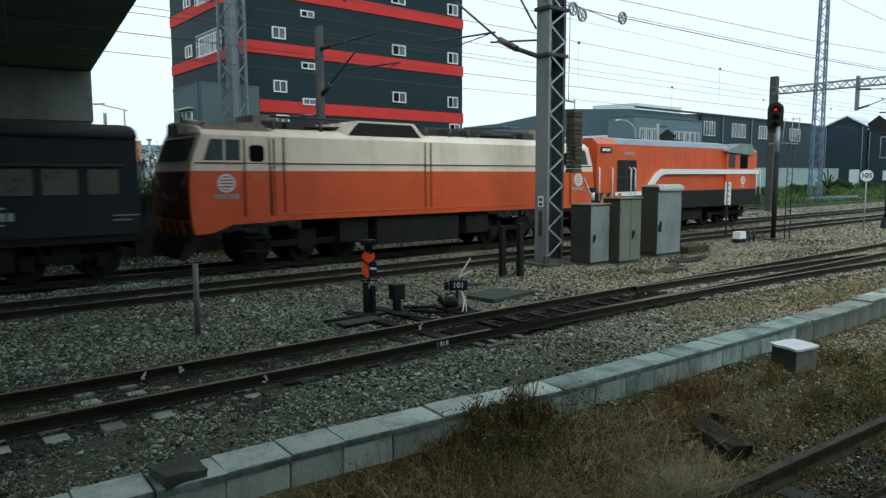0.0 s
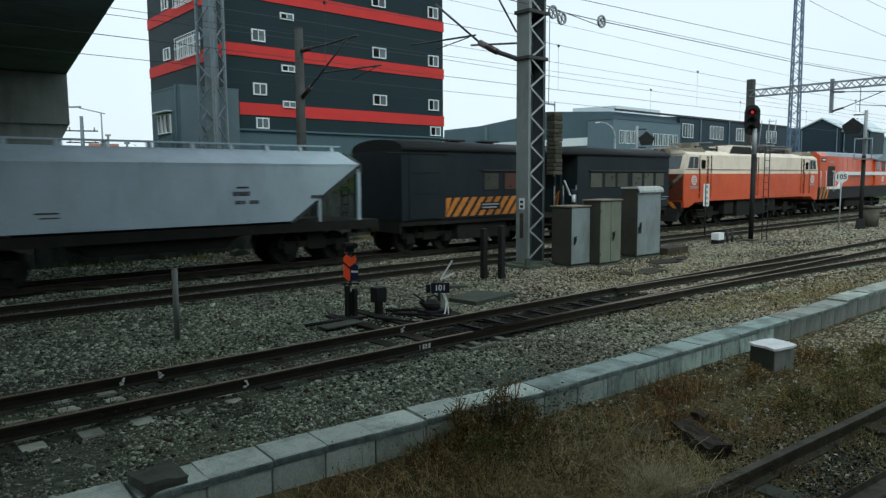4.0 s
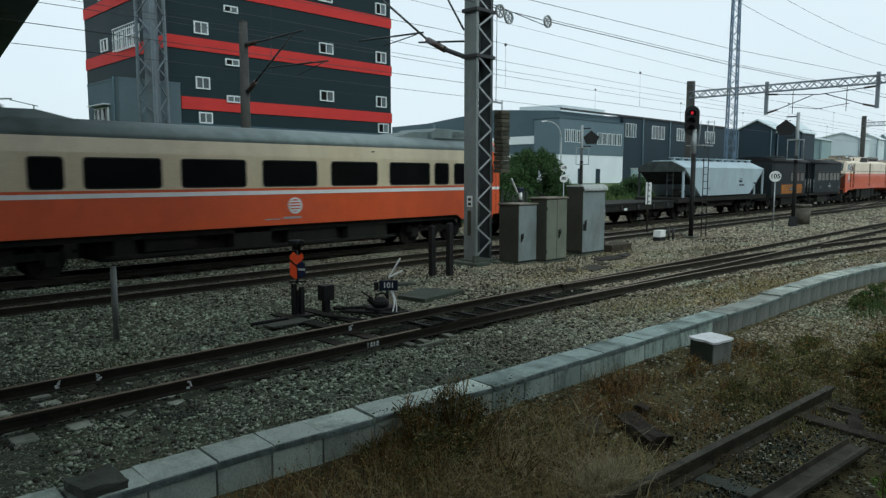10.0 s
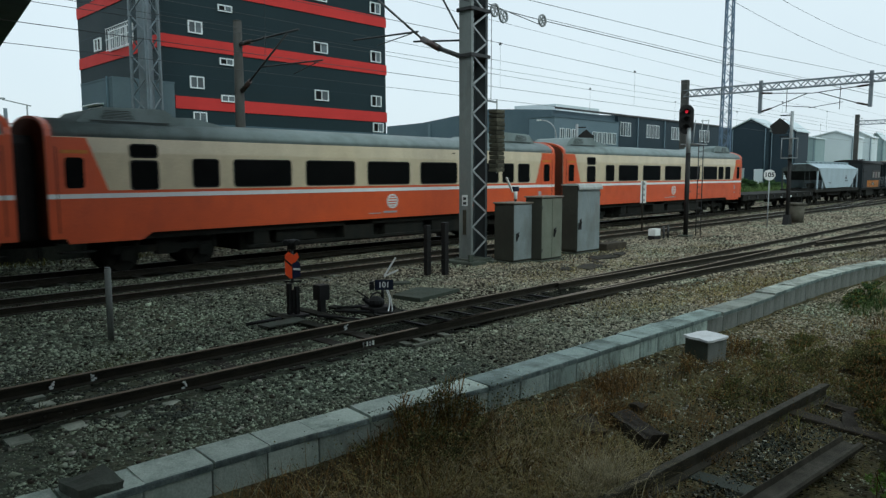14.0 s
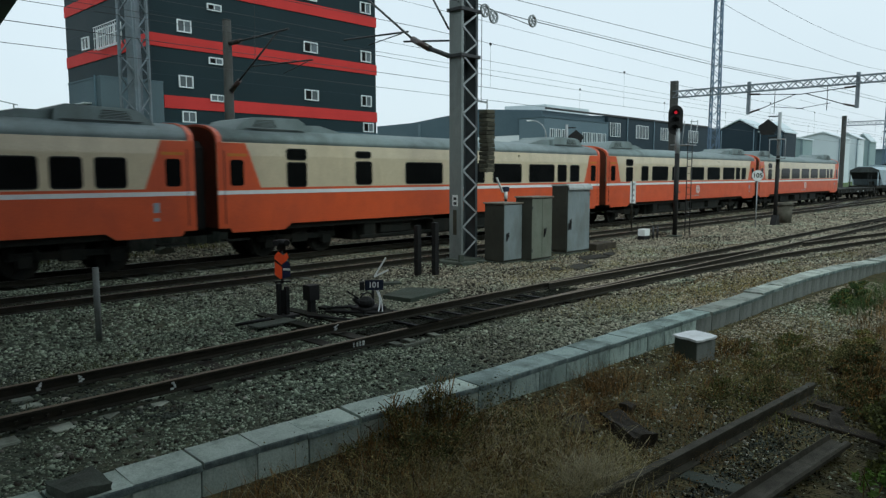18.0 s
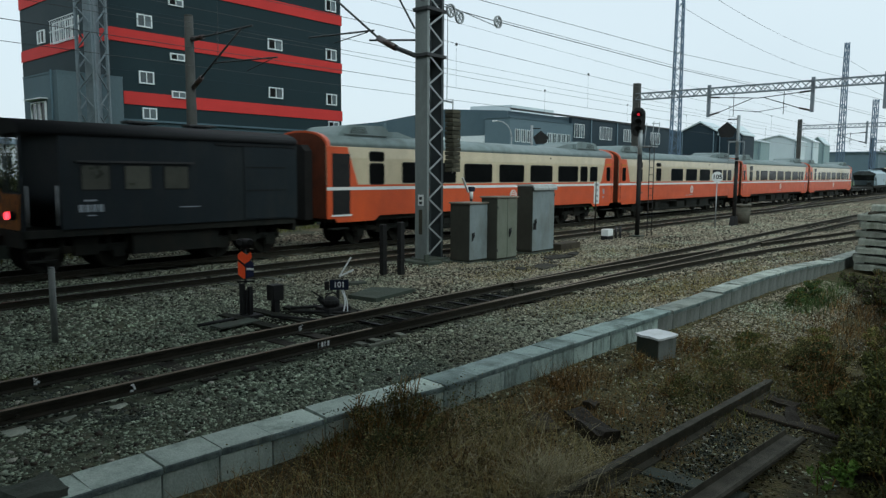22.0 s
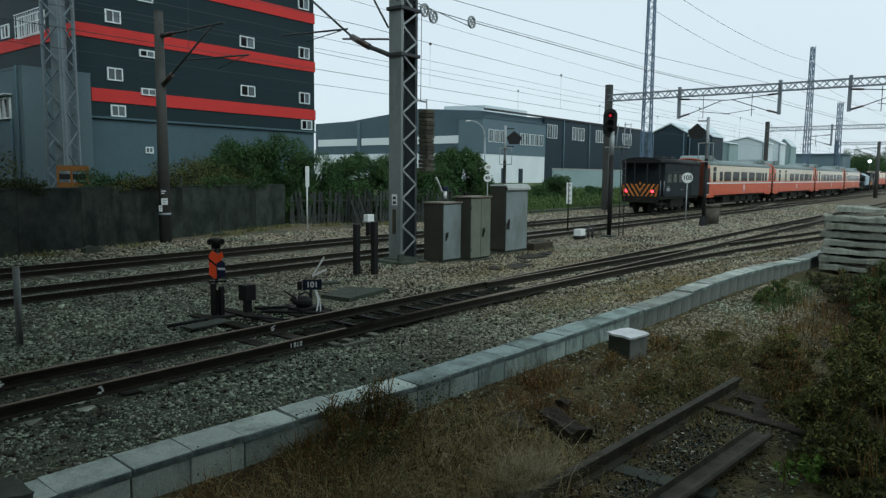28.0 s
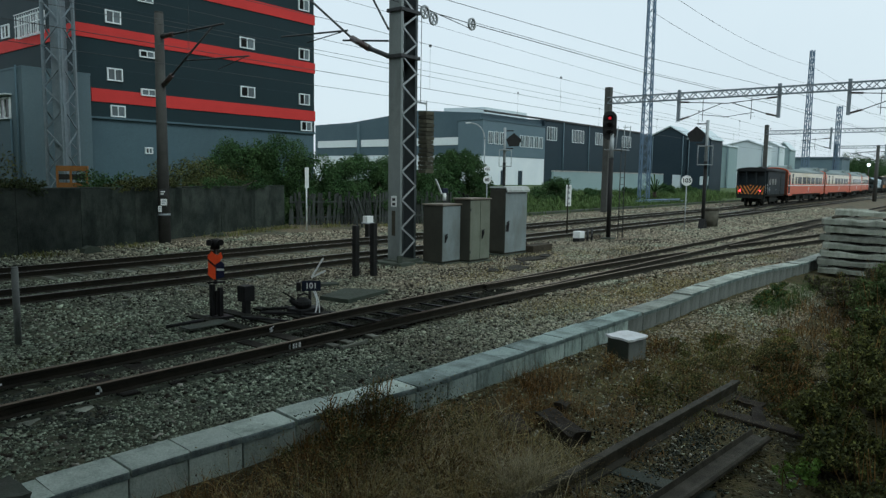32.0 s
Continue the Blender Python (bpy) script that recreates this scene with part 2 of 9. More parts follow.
POLECON = surface("pole_concrete", (0.055, 0.055, 0.052), (0.08, 0.08, 0.075), 2, 0.85, 0, 0.2, 70, (0.03, 0.03, 0.028), 0.5, 1)
MASTGREY = surface("mast_paint", (0.175, 0.195, 0.195), (0.235, 0.255, 0.25), 1.6, 0.6, 0.25, 0.1, 60, (0.10, 0.105, 0.095), 0.6, 1.4)
WEIGHTCON = surface("mossy_weight", (0.045, 0.042, 0.030), (0.085, 0.080, 0.060), 5, 0.92, 0, 0.6, 40, (0.025, 0.026, 0.018), 0.7, 3, spread=0.35)
FENCEGREY = surface("weathered_slat", (0.026, 0.030, 0.029), (0.058, 0.062, 0.058), 5, 0.92, 0, 0.5, 50, (0.015, 0.017, 0.014), 0.6, 3, spread=0.4)
INSUL = surface("insulator_brown", (0.05, 0.03, 0.025), (0.03, 0.02, 0.018), 5, 0.3, 0, 0.0)
WIRE = surface("wire", (0.05, 0.052, 0.055), (0.07, 0.07, 0.072), 5, 0.6, 0.3, 0.0)
CLAD = surface("dark_cladding", (0.009, 0.021, 0.026), (0.013, 0.027, 0.033), 0.3, 0.65, 0, 0.08, 20, (0.013, 0.022, 0.026), 0.4, 0.25)
REDBAND = surface("red_band", (0.50, 0.038, 0.036), (0.43, 0.034, 0.032), 0.5, 0.75, 0, 0.05, 20, (0.36, 0.03, 0.03), 0.3, 0.4)
GREYREND = surface("grey_render", (0.062, 0.098, 0.121), (0.079, 0.119, 0.143), 0.3, 0.8, 0, 0.1, 25, (0.050, 0.070, 0.082), 0.4, 0.2)
GREYREND2 = surface("light_grey_render", (0.086, 0.125, 0.148), (0.108, 0.15, 0.172), 0.3, 0.8, 0, 0.1, 25, (0.098, 0.12, 0.128), 0.4, 0.2)
BLUEGREY = surface("blue_grey_metal_wall", (0.066, 0.100, 0.124), (0.086, 0.122, 0.147), 0.25, 0.6, 0.1, 0.08, 15)
BLUEGREY2 = surface("pale_blue_grey_wall", (0.105, 0.150, 0.180), (0.13, 0.175, 0.205), 0.25, 0.6, 0.1, 0.08, 15)
DARKSHED = surface("dark_shed_metal", (0.020, 0.034, 0.046), (0.027, 0.042, 0.055), 0.25, 0.6, 0.1, 0.08, 15)
PALESHED = surface("pale_shed", (0.52, 0.58, 0.61), (0.58, 0.64, 0.67), 0.25, 0.7, 0, 0.05, 15)
TEALSHED = surface("teal_shed", (0.22, 0.30, 0.31), (0.27, 0.34, 0.35), 0.25, 0.7, 0, 0.05, 15)
WHITEWALL = surface("white_wall", (0.62, 0.66, 0.70), (0.70, 0.73, 0.76), 0.4, 0.8, 0, 0.05, 15)
WHITE = surface("white_paint", (0.74, 0.75, 0.75), (0.66, 0.67, 0.66), 4, 0.6, 0, 0.03, 60)
LETTER = surface("faded_lettering", (0.36, 0.39, 0.42), (0.22, 0.25, 0.28), 12, 0.6, 0, 0.03, 60)
WINFRAME = surface("window_frame", (0.62, 0.66, 0.68), (0.70, 0.73, 0.74), 4, 0.5, 0.2, 0.0)
WINGLASS = surface("window_glass", (0.055, 0.075, 0.085), (0.10, 0.12, 0.13), 1.2, 0.12, 0, 0.0, spread=0.5)
ORANGE = surface("orange_paint", (0.62, 0.092, 0.020), (0.53, 0.078, 0.019), 1.5, 0.45, 0, 0.03, 40, (0.30, 0.05, 0.022), 0.4, 0.9, coat=0.35)
CREAM = surface("cream_paint", (0.60, 0.51, 0.35), (0.53, 0.45, 0.31), 1.5, 0.36, 0, 0.03, 40, (0.34, 0.28, 0.19), 0.45, 0.8, coat=0.45)
LOCOCREAM = surface("loco_cream", (0.80, 0.69, 0.565), (0.72, 0.62, 0.50), 1.5, 0.5, 0, 0.03, 40, (0.38, 0.32, 0.24), 0.4, 1.2, coat=0.08)
SOOTSHADECREAM = surface("sooty_shaded_cream", (0.30, 0.262, 0.20), (0.19, 0.168, 0.13), 2.0, 0.7, 0, 0.05, 40, (0.07, 0.062, 0.05), 0.7, 1.6)
DARKROOF = surface("sooty_roof", (0.06, 0.068, 0.066), (0.10, 0.108, 0.104), 1.5, 0.7, 0.1, 0.1, 40, (0.035, 0.036, 0.034), 0.6, 1.2)
DARKORANGE = surface("dark_orange", (0.13, 0.030, 0.013), (0.07, 0.022, 0.012), 1.5, 0.7, 0, 0.05, 40, (0.03, 0.02, 0.015), 0.6, 1.0)
ROOFGREY = surface("roof_grey", (0.18, 0.225, 0.225), (0.25, 0.295, 0.295), 1.0, 0.62, 0.1, 0.05, 40, (0.11, 0.128, 0.12), 0.6, 0.8)
BLUEROOF = surface("hood_roof_blue_grey", (0.24, 0.28, 0.33), (0.30, 0.34, 0.38), 1.0, 0.6, 0.1, 0.05, 40, (0.15, 0.15, 0.15), 0.5, 0.8)
VANBLACK = surface("van_black", (0.0095, 0.0145, 0.018), (0.014, 0.020, 0.025), 1.2, 0.60, 0, 0.04, 40, (0.030, 0.031, 0.027), 0.45, 1.0)
VANROOF = surface("van_roof", (0.009, 0.010, 0.011), (0.015, 0.016, 0.017), 1.2, 0.75, 0, 0.05, 40)
UNDER = surface("underframe", (0.009, 0.0105, 0.009), (0.018, 0.019, 0.016), 3, 0.85, 0, 0.2, 40, (0.030, 0.024, 0.017), 0.5, 2)
COACHGLASS = surface("tinted_glass", (0.005, 0.0052, 0.005), (0.008, 0.0082, 0.008), 1, 0.10, 0, 0.0)
COACHGLASS.node_tree.nodes["Principled BSDF"].inputs["Specular IOR Level"].default_value = 0.08
CABGLASS = surface("cab_glass", (0.05, 0.065, 0.075), (0.07, 0.085, 0.095), 1.5, 0.1, 0, 0.0)
VANGLASS = surface("curtained_glass", (0.06, 0.062, 0.048), (0.10, 0.098, 0.075), 2.5, 0.3, 0, 0.0, spread=0.35)
REDCURTAIN = surface("red_curtained_glass", (0.09, 0.038, 0.028), (0.06, 0.03, 0.022), 2.5, 0.3, 0, 0.0)
YELLOWPAINT = surface("yellow_stripe", (0.56, 0.21, 0.035), (0.43, 0.16, 0.03), 3, 0.6, 0, 0.03, 40, (0.14, 0.075, 0.03), 0.5, 2)
# hopper ends: grime and end shade together in one dark grey
HOPPEREND = surface("hopper_grimy_shaded_end", (0.035, 0.042, 0.042), (0.075, 0.085, 0.083), 2.5, 0.8, 0.1, 0.1, 40, (0.02, 0.02, 0.017), 0.6, 1.8)
HOPPERGREY = surface("hopper_grey", (0.36, 0.44, 0.49), (0.42, 0.50, 0.55), 0.9, 0.55, 0.1, 0.04, 40, (0.24, 0.28, 0.29), 0.45, 0.9)
SIGNALRED = surface("warning_orange", (1.0, 0.115, 0.03), (0.95, 0.10, 0.028), 5, 0.5, 0, 0.0)
DEEPNAVY = surface("dark_navy_plate", (0.010, 0.014, 0.03), (0.014, 0.018, 0.036), 5, 0.5, 0, 0.0)
NAVY = surface("navy_paint", (0.014, 0.018, 0.055), (0.02, 0.024, 0.065), 5, 0.5, 0, 0.0)
GREENPAINT = surface("warning_orange_dull", (0.22, 0.10, 0.03), (0.16, 0.07, 0.02), 2, 0.7, 0, 0.05)
LEAF = surface("leaf", (0.024, 0.056, 0.018), (0.056, 0.096, 0.032), 0.8, 0.9, 0, 0.0, spread=0.5)
LEAF2 = surface("olive_leaf", (0.042, 0.052, 0.018), (0.10, 0.105, 0.036), 1.6, 0.9, 0, 0.0, spread=0.7)
CREEPER = surface("creeper_leaf", (0.022, 0.036, 0.014), (0.060, 0.072, 0.028), 1.2, 0.9, 0, 0.0, spread=0.6)
FRESHLEAF = surface("fresh_leaf", (0.10, 0.19, 0.03), (0.15, 0.22, 0.045), 3, 0.7, 0, 0.0, spread=0.4)
OLIVE = surface("yellowing_leaf", (0.085, 0.10, 0.022), (0.17, 0.16, 0.045), 3, 0.85, 0, 0.0, spread=0.6)
VERGE = surface("verge_blade", (0.055, 0.095, 0.028), (0.09, 0.125, 0.04), 0.6, 0.9, 0, 0.0, spread=0.5)
BARK = surface("bark", (0.05, 0.04, 0.03), (0.08, 0.065, 0.05), 6, 0.95, 0, 0.6, 40)
DRYGRASS = surface("dry_grass", (0.30, 0.25, 0.105), (0.145, 0.124, 0.050), 1.6, 0.85, 0, 0.0, spread=0.8)
RUSTWEED = surface("rusty_weed", (0.225, 0.122, 0.038), (0.072, 0.056, 0.022), 2.6, 0.9, 0, 0.0, spread=0.9)
PALEGRASS = surface("straw", (0.44, 0.39, 0.25), (0.32, 0.28, 0.17), 1.2, 0.85, 0, 0.0, spread=0.4)
REDLIGHT = glow("red_lamp", (1.0, 0.03, 0.05), 6.0)
FLOODLENS = glow("flood_lens", (0.95, 0.98, 1.0), 3.0)
SIGNALLENS = glow("signal_red_lens", (1.0, 0.02, 0.05), 0.35)


# ---- mesh tools ----
def box(bm, x0, x1, y0, y1, z0, z1, bevel=0.0):
    v = [bm.verts.new(p) for p in ((x0, y0, z0), (x1, y0, z0), (x1, y1, z0), (x0, y1, z0), (x0, y0, z1), (x1, y0, z1), (x1, y1, z1), (x0, y1, z1))]
    faces = [bm.faces.new([v[i] for i in f]) for f in ((3, 2, 1, 0), (4, 5, 6, 7), (0, 1, 5, 4), (1, 2, 6, 5), (2, 3, 7, 6), (3, 0, 4, 7))]
    if bevel:
        edges = list({e for f in faces for e in f.edges})
        bmesh.ops.bevel(bm, geom=edges, offset=bevel, segments=2, profile=0.6, affect="EDGES")
    return bm


def rod(bm, p, q, r, n=8, r2=None):
    p, q = Vector(p), Vector(q)
    d = (q - p).normalized()
    u = d.cross(Vector((0, 0, 1)) if abs(d.z) < 0.9 else Vector((1, 0, 0))).normalized()
    w = d.cross(u)
    r2 = r if r2 is None else r2
    a, b = [], []
    for i in range(n):
        c, s = math.cos(2 * math.pi * i / n), math.sin(2 * math.pi * i / n)
        a.append(bm.verts.new(p + (u * c + w * s) * r))
        b.append(bm.verts.new(q + (u * c + w * s) * r2))
    for i in range(n):
        f = bm.faces.new((a[i], a[(i + 1) % n], b[(i + 1) % n], b[i]))
        f.smooth = n > 5
    bm.faces.new(a[::-1])
    bm.faces.new(b)
    return bm


def bar(bm, p, q, w, h):
    """A square bar from p to q, w wide and h thick."""
    p, q = Vector(p), Vector(q)
    d = (q - p).normalized()
    u = d.cross(Vector((0, 0, 1)) if abs(d.z) < 0.95 else Vector((0, 1, 0))).normalized() * (w / 2)
    s = d.cross(u).normalized() * (h / 2)
    a = [bm.verts.new(p + x) for x in (u + s, -u + s, -u - s, u - s)]
    b = [bm.verts.new(q + x) for x in (u + s, -u + s, -u - s, u - s)]
    for i in range(4):
        bm.faces.new((a[i], a[(i + 1) % 4], b[(i + 1) % 4], b[i]))
    bm.faces.new(a[::-1])
    bm.faces.new(b)
    return bm


def prism(bm, outline, axis, t0, t1, smooth=False):
    """A closed outline of two coordinates drawn out along the third axis."""
    def place(p, t):
        return {"x": (t, p[0], p[1]), "y": (p[0], t, p[1]), "z": (p[0], p[1], t)}[axis]
    a = [bm.verts.new(place(p, t0)) for p in outline]
    b = [bm.verts.new(place(p, t1)) for p in outline]
    n = len(outline)
    for i in range(n):
        f = bm.faces.new((a[i], a[(i + 1) % n], b[(i + 1) % n], b[i]))
        f.smooth = smooth
    bm.faces.new(a[::-1])
    bm.faces.new(b)
    bmesh.ops.recalc_face_normals(bm, faces=bm.faces)
    return bm


def rounded(x0, x1, z0, z1, r, n=4):
    pts = []
    for cx, cz, a0 in ((x1 - r, z1 - r, 0), (x0 + r, z1 - r, 90), (x0 + r, z0 + r, 180), (x1 - r, z0 + r, 270)):
        for i in range(n + 1):
            a = radians(a0 + 90 * i / n)
            pts.append((cx + r * math.cos(a), cz + r * math.sin(a)))
    return pts


def disc(cx, cz, r, n=24):
    return [(cx + r * math.cos(2 * math.pi * i / n), cz + r * math.sin(2 * math.pi * i / n)) for i in range(n)]


def mesh_of(name, bm, material):
    me = bpy.data.meshes.new(name)
    bm.to_mesh(me)
    bm.free()
    me.materials.append(material)
    return me


def part(name, bm, material, parent, label="", at=None):
    ob = new(name, mesh_of(name, bm, material) if isinstance(bm, bmesh.types.BMesh) else bm)
    ob.parent = parent
    if at is not None:
        ob.matrix_basis = at
    if label:
        ob["label"] = label
    return ob


def thing(name, label, category, m=None, group="", kind=""):
    ob = new(name)
    ob.empty_display_size = 0.1
    if m is not None:
        ob.matrix_basis = m
    return tagged(ob, label, category, group, kind)


def solid(name, bm, material, label, category, m=None, group="", kind=""):
    ob = new(name, mesh_of(name, bm, material))
    if m is not None:
        ob.matrix_basis = m
    return tagged(ob, label, category, group, kind)


def B():
    return bmesh.new()


def raw_mesh(name, verts, faces, material, smooth=False):
    """A mesh out of numpy arrays; all faces have the same number of corners."""
    me = bpy.data.meshes.new(name)
    verts, faces = np.asarray(verts, np.float32), np.asarray(faces, np.int32)
    k = faces.shape[1]
    me.vertices.add(len(verts))
    me.vertices.foreach_set("co", verts.ravel())
    me.loops.add(faces.size)
    me.loops.foreach_set("vertex_index", faces.ravel())
    me.polygons.add(len(faces))
    me.polygons.foreach_set("loop_start", np.arange(0, faces.size, k, dtype=np.int32))
    me.polygons.foreach_set("loop_total", np.full(len(faces), k, np.int32))
    me.update(calc_edges=True)
    me.validate()
    me.materials.append(material)
    return me


rng = np.random.default_rng(7)

# ---- ground and tracks ----
KERB_A, KERB_B = (-6.0, 6.08), (40.0, 3.90)   # front top edge of the kerb


def kerb_y(x):
    return KERB_A[1] + (x - KERB_A[0]) * (KERB_B[1] - KERB_A[1]) / (KERB_B[0] - KERB_A[0])


def ground_z(x, y):
    k = kerb_y(min(max(x, -30), 60))
    if y < k + 0.32:
        d = max(0, k + 0.15 - y)
        base = -0.42 - 0.39 * min(1, d / 2.5)
        base += 0.03 * min(1, max(0, (5.4 - x) / 1.6)) * max(0, 1 - d / 1.4)   # soil heaped against the near blocks
    elif y < 22:
        base = -0.22
    else:
        base = -0.22 + min(1.6, (y - 22) * 0.045)
    if abs(x) < 90 and y < 60:
        base += 0.035 * noise.noise(Vector((x * 0.8, y * 0.8, 0))) + 0.02 * noise.noise(Vector((x * 2.7, y * 2.7, 5)))
    return base


def lines(near0, near1, step, far):
    inner = list(np.arange(near0, near1 + 1e-6, step))
    lo, hi, s = near0, near1, step
    out_lo, out_hi = [], []
    while hi < far:
        s *= 1.35
        lo, hi = lo - s, hi + s
        out_lo.insert(0, lo)
        out_hi.append(hi)
    return out_lo + inner + out_hi


gx, gy = lines(-6, 36, 0.3, 2500), lines(-1, 26, 0.3, 2500)
bm = B()
grid = [[bm.verts.new((x, y, ground_z(x, y))) for y in gy] for x in gx]
for i in range(len(gx) - 1):
    for j in range(len(gy) - 1):
        f = bm.faces.new((grid[i][j], grid[i + 1][j], grid[i + 1][j + 1], grid[i][j + 1]))
        f.smooth = True
        yc, xc = (gy[j] + gy[j + 1]) / 2, (gx[i] + gx[i + 1]) / 2
        f.material_index = 1 if yc < kerb_y(min(max(xc, -30), 60)) + 0.3 else (2 if yc > (24.4 if xc > 28 else 27.5) else 0)
ground = solid("ground", bm, BALLAST, "grey ballast yard beside brown soil and rough grass", "ground", kind="structure")
ground.data.materials.append(SOIL)
ground.data.materials.append(GRASSLAND)


def rail_outline(s=1.0):
    h = [(0.034, 0.0), (0.036, -0.012), (0.034, -0.034), (0.010, -0.048), (0.008, -0.115), (0.060, -0.130), (0.063, -0.142)]
    return [(x * s, z * s) for x, z in h] + [(-x * s, z * s) for x, z in h[::-1]]


def sweep(outline, path):
    """An outline (across, up) swept along points (x, y, z) on the plan."""
    bm = B()
    rings = []
    for i, p in enumerate(path):
        a, b = path[max(0, i - 1)], path[min(len(path) - 1, i + 1)]
        d = (Vector(b) - Vector(a)).normalized()
        s = Vector((-d.y, d.x, 0)).normalized()
        rings.append([bm.verts.new(Vector(p) + s * o[0] + Vector((0, 0, o[1]))) for o in outline])
    n = len(outline)
    for a, b in zip(rings[:-1], rings[1:]):
        for i in range(n):
            bm.faces.new((a[i], a[(i + 1) % n], b[(i + 1) % n], b[i]))
    bm.faces.new(rings[0])
    bm.faces.new(rings[-1][::-1])
    bmesh.ops.recalc_face_normals(bm, faces=bm.faces)
    return bm


def rail(parent, path, name="rail", worn=True, s=1.0, mat=None):
    bm = sweep(rail_outline(s), path)
    ob = part(name, bm, mat or RAIL, parent)
    if mat is None:
        ob.data.materials.append(RAILTOP if worn else RUSTTOP)
        for f in ob.data.polygons:
            if f.normal.z > 0.9 and abs(f.area) > 0:
                cz = f.center.z
                if cz > path[0][2] - 0.004:
                    f.material_index = 1
    return ob


def straight(y, x0, x1, z=0.0):
    return [(x0, y, z), (x1, y, z)]


def sleeper_mesh(length, width, height, material, name="sleeper"):
    bm = box(B(), -width / 2, width / 2, -length / 2, length / 2, -height, 0, 0.012)
    return mesh_of(name, bm, material)


SL_TIMBER = sleeper_mesh(2.1, 0.22, 0.14, TIMBER)
SL_CON = sleeper_mesh(1.86, 0.21, 0.16, SLEEPERCON)
SL_SHORT = sleeper_mesh(1.35, 0.22, 0.14, TIMBER)
pads = box(B(), -0.11, 0.11, -0.84, 0.84, -0.16, -0.06)
for u in (-0.70, -0.32, 0.32, 0.70):
    w = 0.14 if abs(u) > 0.5 else 0.12
    prism(pads, [(u - w, -0.06), (u + w, -0.06), (u + w - 0.02, 0.0), (u - w + 0.025, 0.004)], "x", -0.115, 0.11)
SL_PAD = mesh_of("sleeper", pads, PADCON)
G = 1.067 / 2 + 0.034


def track(name, y, x0, x1, label, sleeper, s0, s1, pitch, worn=True, depth=-0.16):
    t = thing(name, label, "track", kind="structure")
    rail(t, straight(y - G, x0, x1), worn=worn)
    rail(t, straight(y + G, x0, x1), worn=worn)
    n = int((s1 - s0) / pitch)
    for i in range(n):
        x = s0 + (i + 0.5) * pitch + random.uniform(-0.02, 0.02)
        part("sleeper", sleeper, None, t, at=pose(x, y + random.uniform(-0.02, 0.02), depth - 0.055 + random.uniform(-0.015, 0.012), 0, 0, random.uniform(-1, 1)))
    return t


T_SIDING, T_MID, T_MAIN = 8.58, 15.34, 18.95
main_track = track("track_main", T_MAIN, -60, 330, "busy main track with polished rails on grey ballast", SL_CON, -4, 80, 0.62)
mid_track = track("track_middle", T_MID, -60, 330, "second main track with brown rails on grey ballast", SL_CON, -4, 80, 0.62)
siding = track("track_siding", T_SIDING, -60, 330, "siding track with rusty rails and a turnout", SL_PAD, -3.165, 3.735, 0.53, worn=False)

for i in range(5):
    part("sleeper", SL_SHORT, None, siding, at=pose(4.1 + i * 0.62, T_SIDING + 0.1, -0.208, 0, 0, random.uniform(-1, 1)))

# turnout: the curve that leaves the siding towards the camera
TO_X, TO_R = 7.6, 143.0


def branch_y(x):
    a = x - TO_X
    if a <= 0:
        return T_SIDING
    if a < 24:
        return T_SIDING - a * a / (2 * TO_R)
    y1, s1 = T_SIDING - 24 * 24 / (2 * TO_R), 24 / TO_R
    b = a - 24
    if b < 14:
        return y1 - s1 * b + b * b * s1 / 28
    return y1 - s1 * 7


branch = thing("track_branch", "rusty branch track curving away from the siding", "track", kind="structure")
for side in (-G, G):
    pts = [(x, branch_y(x) + side, 0.0) for x in np.linspace(TO_X - 0.01, TO_X + 40, 60)] + [(330, branch_y(60) + side, 0.0)]
    if side < 0:
        rail(branch, pts, worn=False)
    else:
        keep = [p for p in pts if p[1] < T_SIDING + G - 0.10]
        rail(branch, [p for p in keep if p[1] > T_SIDING - G + 0.16 or p[0] < TO_X + 2], "switch_rail", worn=False)
        rail(branch, [p for p in keep if p[1] < T_SIDING - G - 0.14], "closure_rail", worn=False)
for i in range(42):
    x = 7.2 + i * 0.62
    y = (T_SIDING + branch_y(x)) / 2
    ln = 1.66 + T_SIDING - branch_y(x)
    bm = box(B(), -0.11, 0.11, -ln / 2, ln / 2, -0.14, 0, 0.01)
    part("sleeper", bm, GREASE if 7.4 < x < 13.5 else TIMBER, branch, at=pose(x, y + 0.2, -0.205 + random.uniform(-0.015, 0.01), 0, 0, random.uniform(-1, 1)))
for i in range(60):
    part("sleeper", SL_TIMBER, None, siding, at=pose(34 + i * 0.62, T_SIDING, -0.205))
    if i > 14:
        part("sleeper", SL_TIMBER, None, branch, at=pose(34 + i * 0.62, branch_y(34 + i * 0.62), -0.205))

# crossover between the two main tracks, far off
cross = thing("track_crossover", "worn crossover rails linking two tracks", "track", kind="structure")
for side in (-G, G):
    pts = []
    for k in np.linspace(0, 1, 30):
        e = k * k * (3 - 2 * k)
        pts.append((52 + 40 * k, T_MID + (T_MAIN - T_MID) * e + side, -0.003))
    rail(cross, pts)

# far off the train swings over to an outer track
XO_A, XO_B, T_OUTER = 112.0, 185.0, 22.55


def line_y(x):
    k = min(1.0, max(0.0, (x - XO_A) / (XO_B - XO_A)))
    return T_MAIN + (T_OUTER - T_MAIN) * k * k * (3 - 2 * k)


outer = thing("track_outer", "outer track with polished rails far along the line", "track", kind="structure")
for side in (-G, G):
    rail(outer, [(x, line_y(x) + side, -0.003) for x in np.linspace(XO_A, XO_B, 40)] + [(330, T_OUTER + side, -0.003)])
    rail(outer, [(140, T_OUTER + side, -0.006), (XO_B - 3, T_OUTER + side, -0.006)])

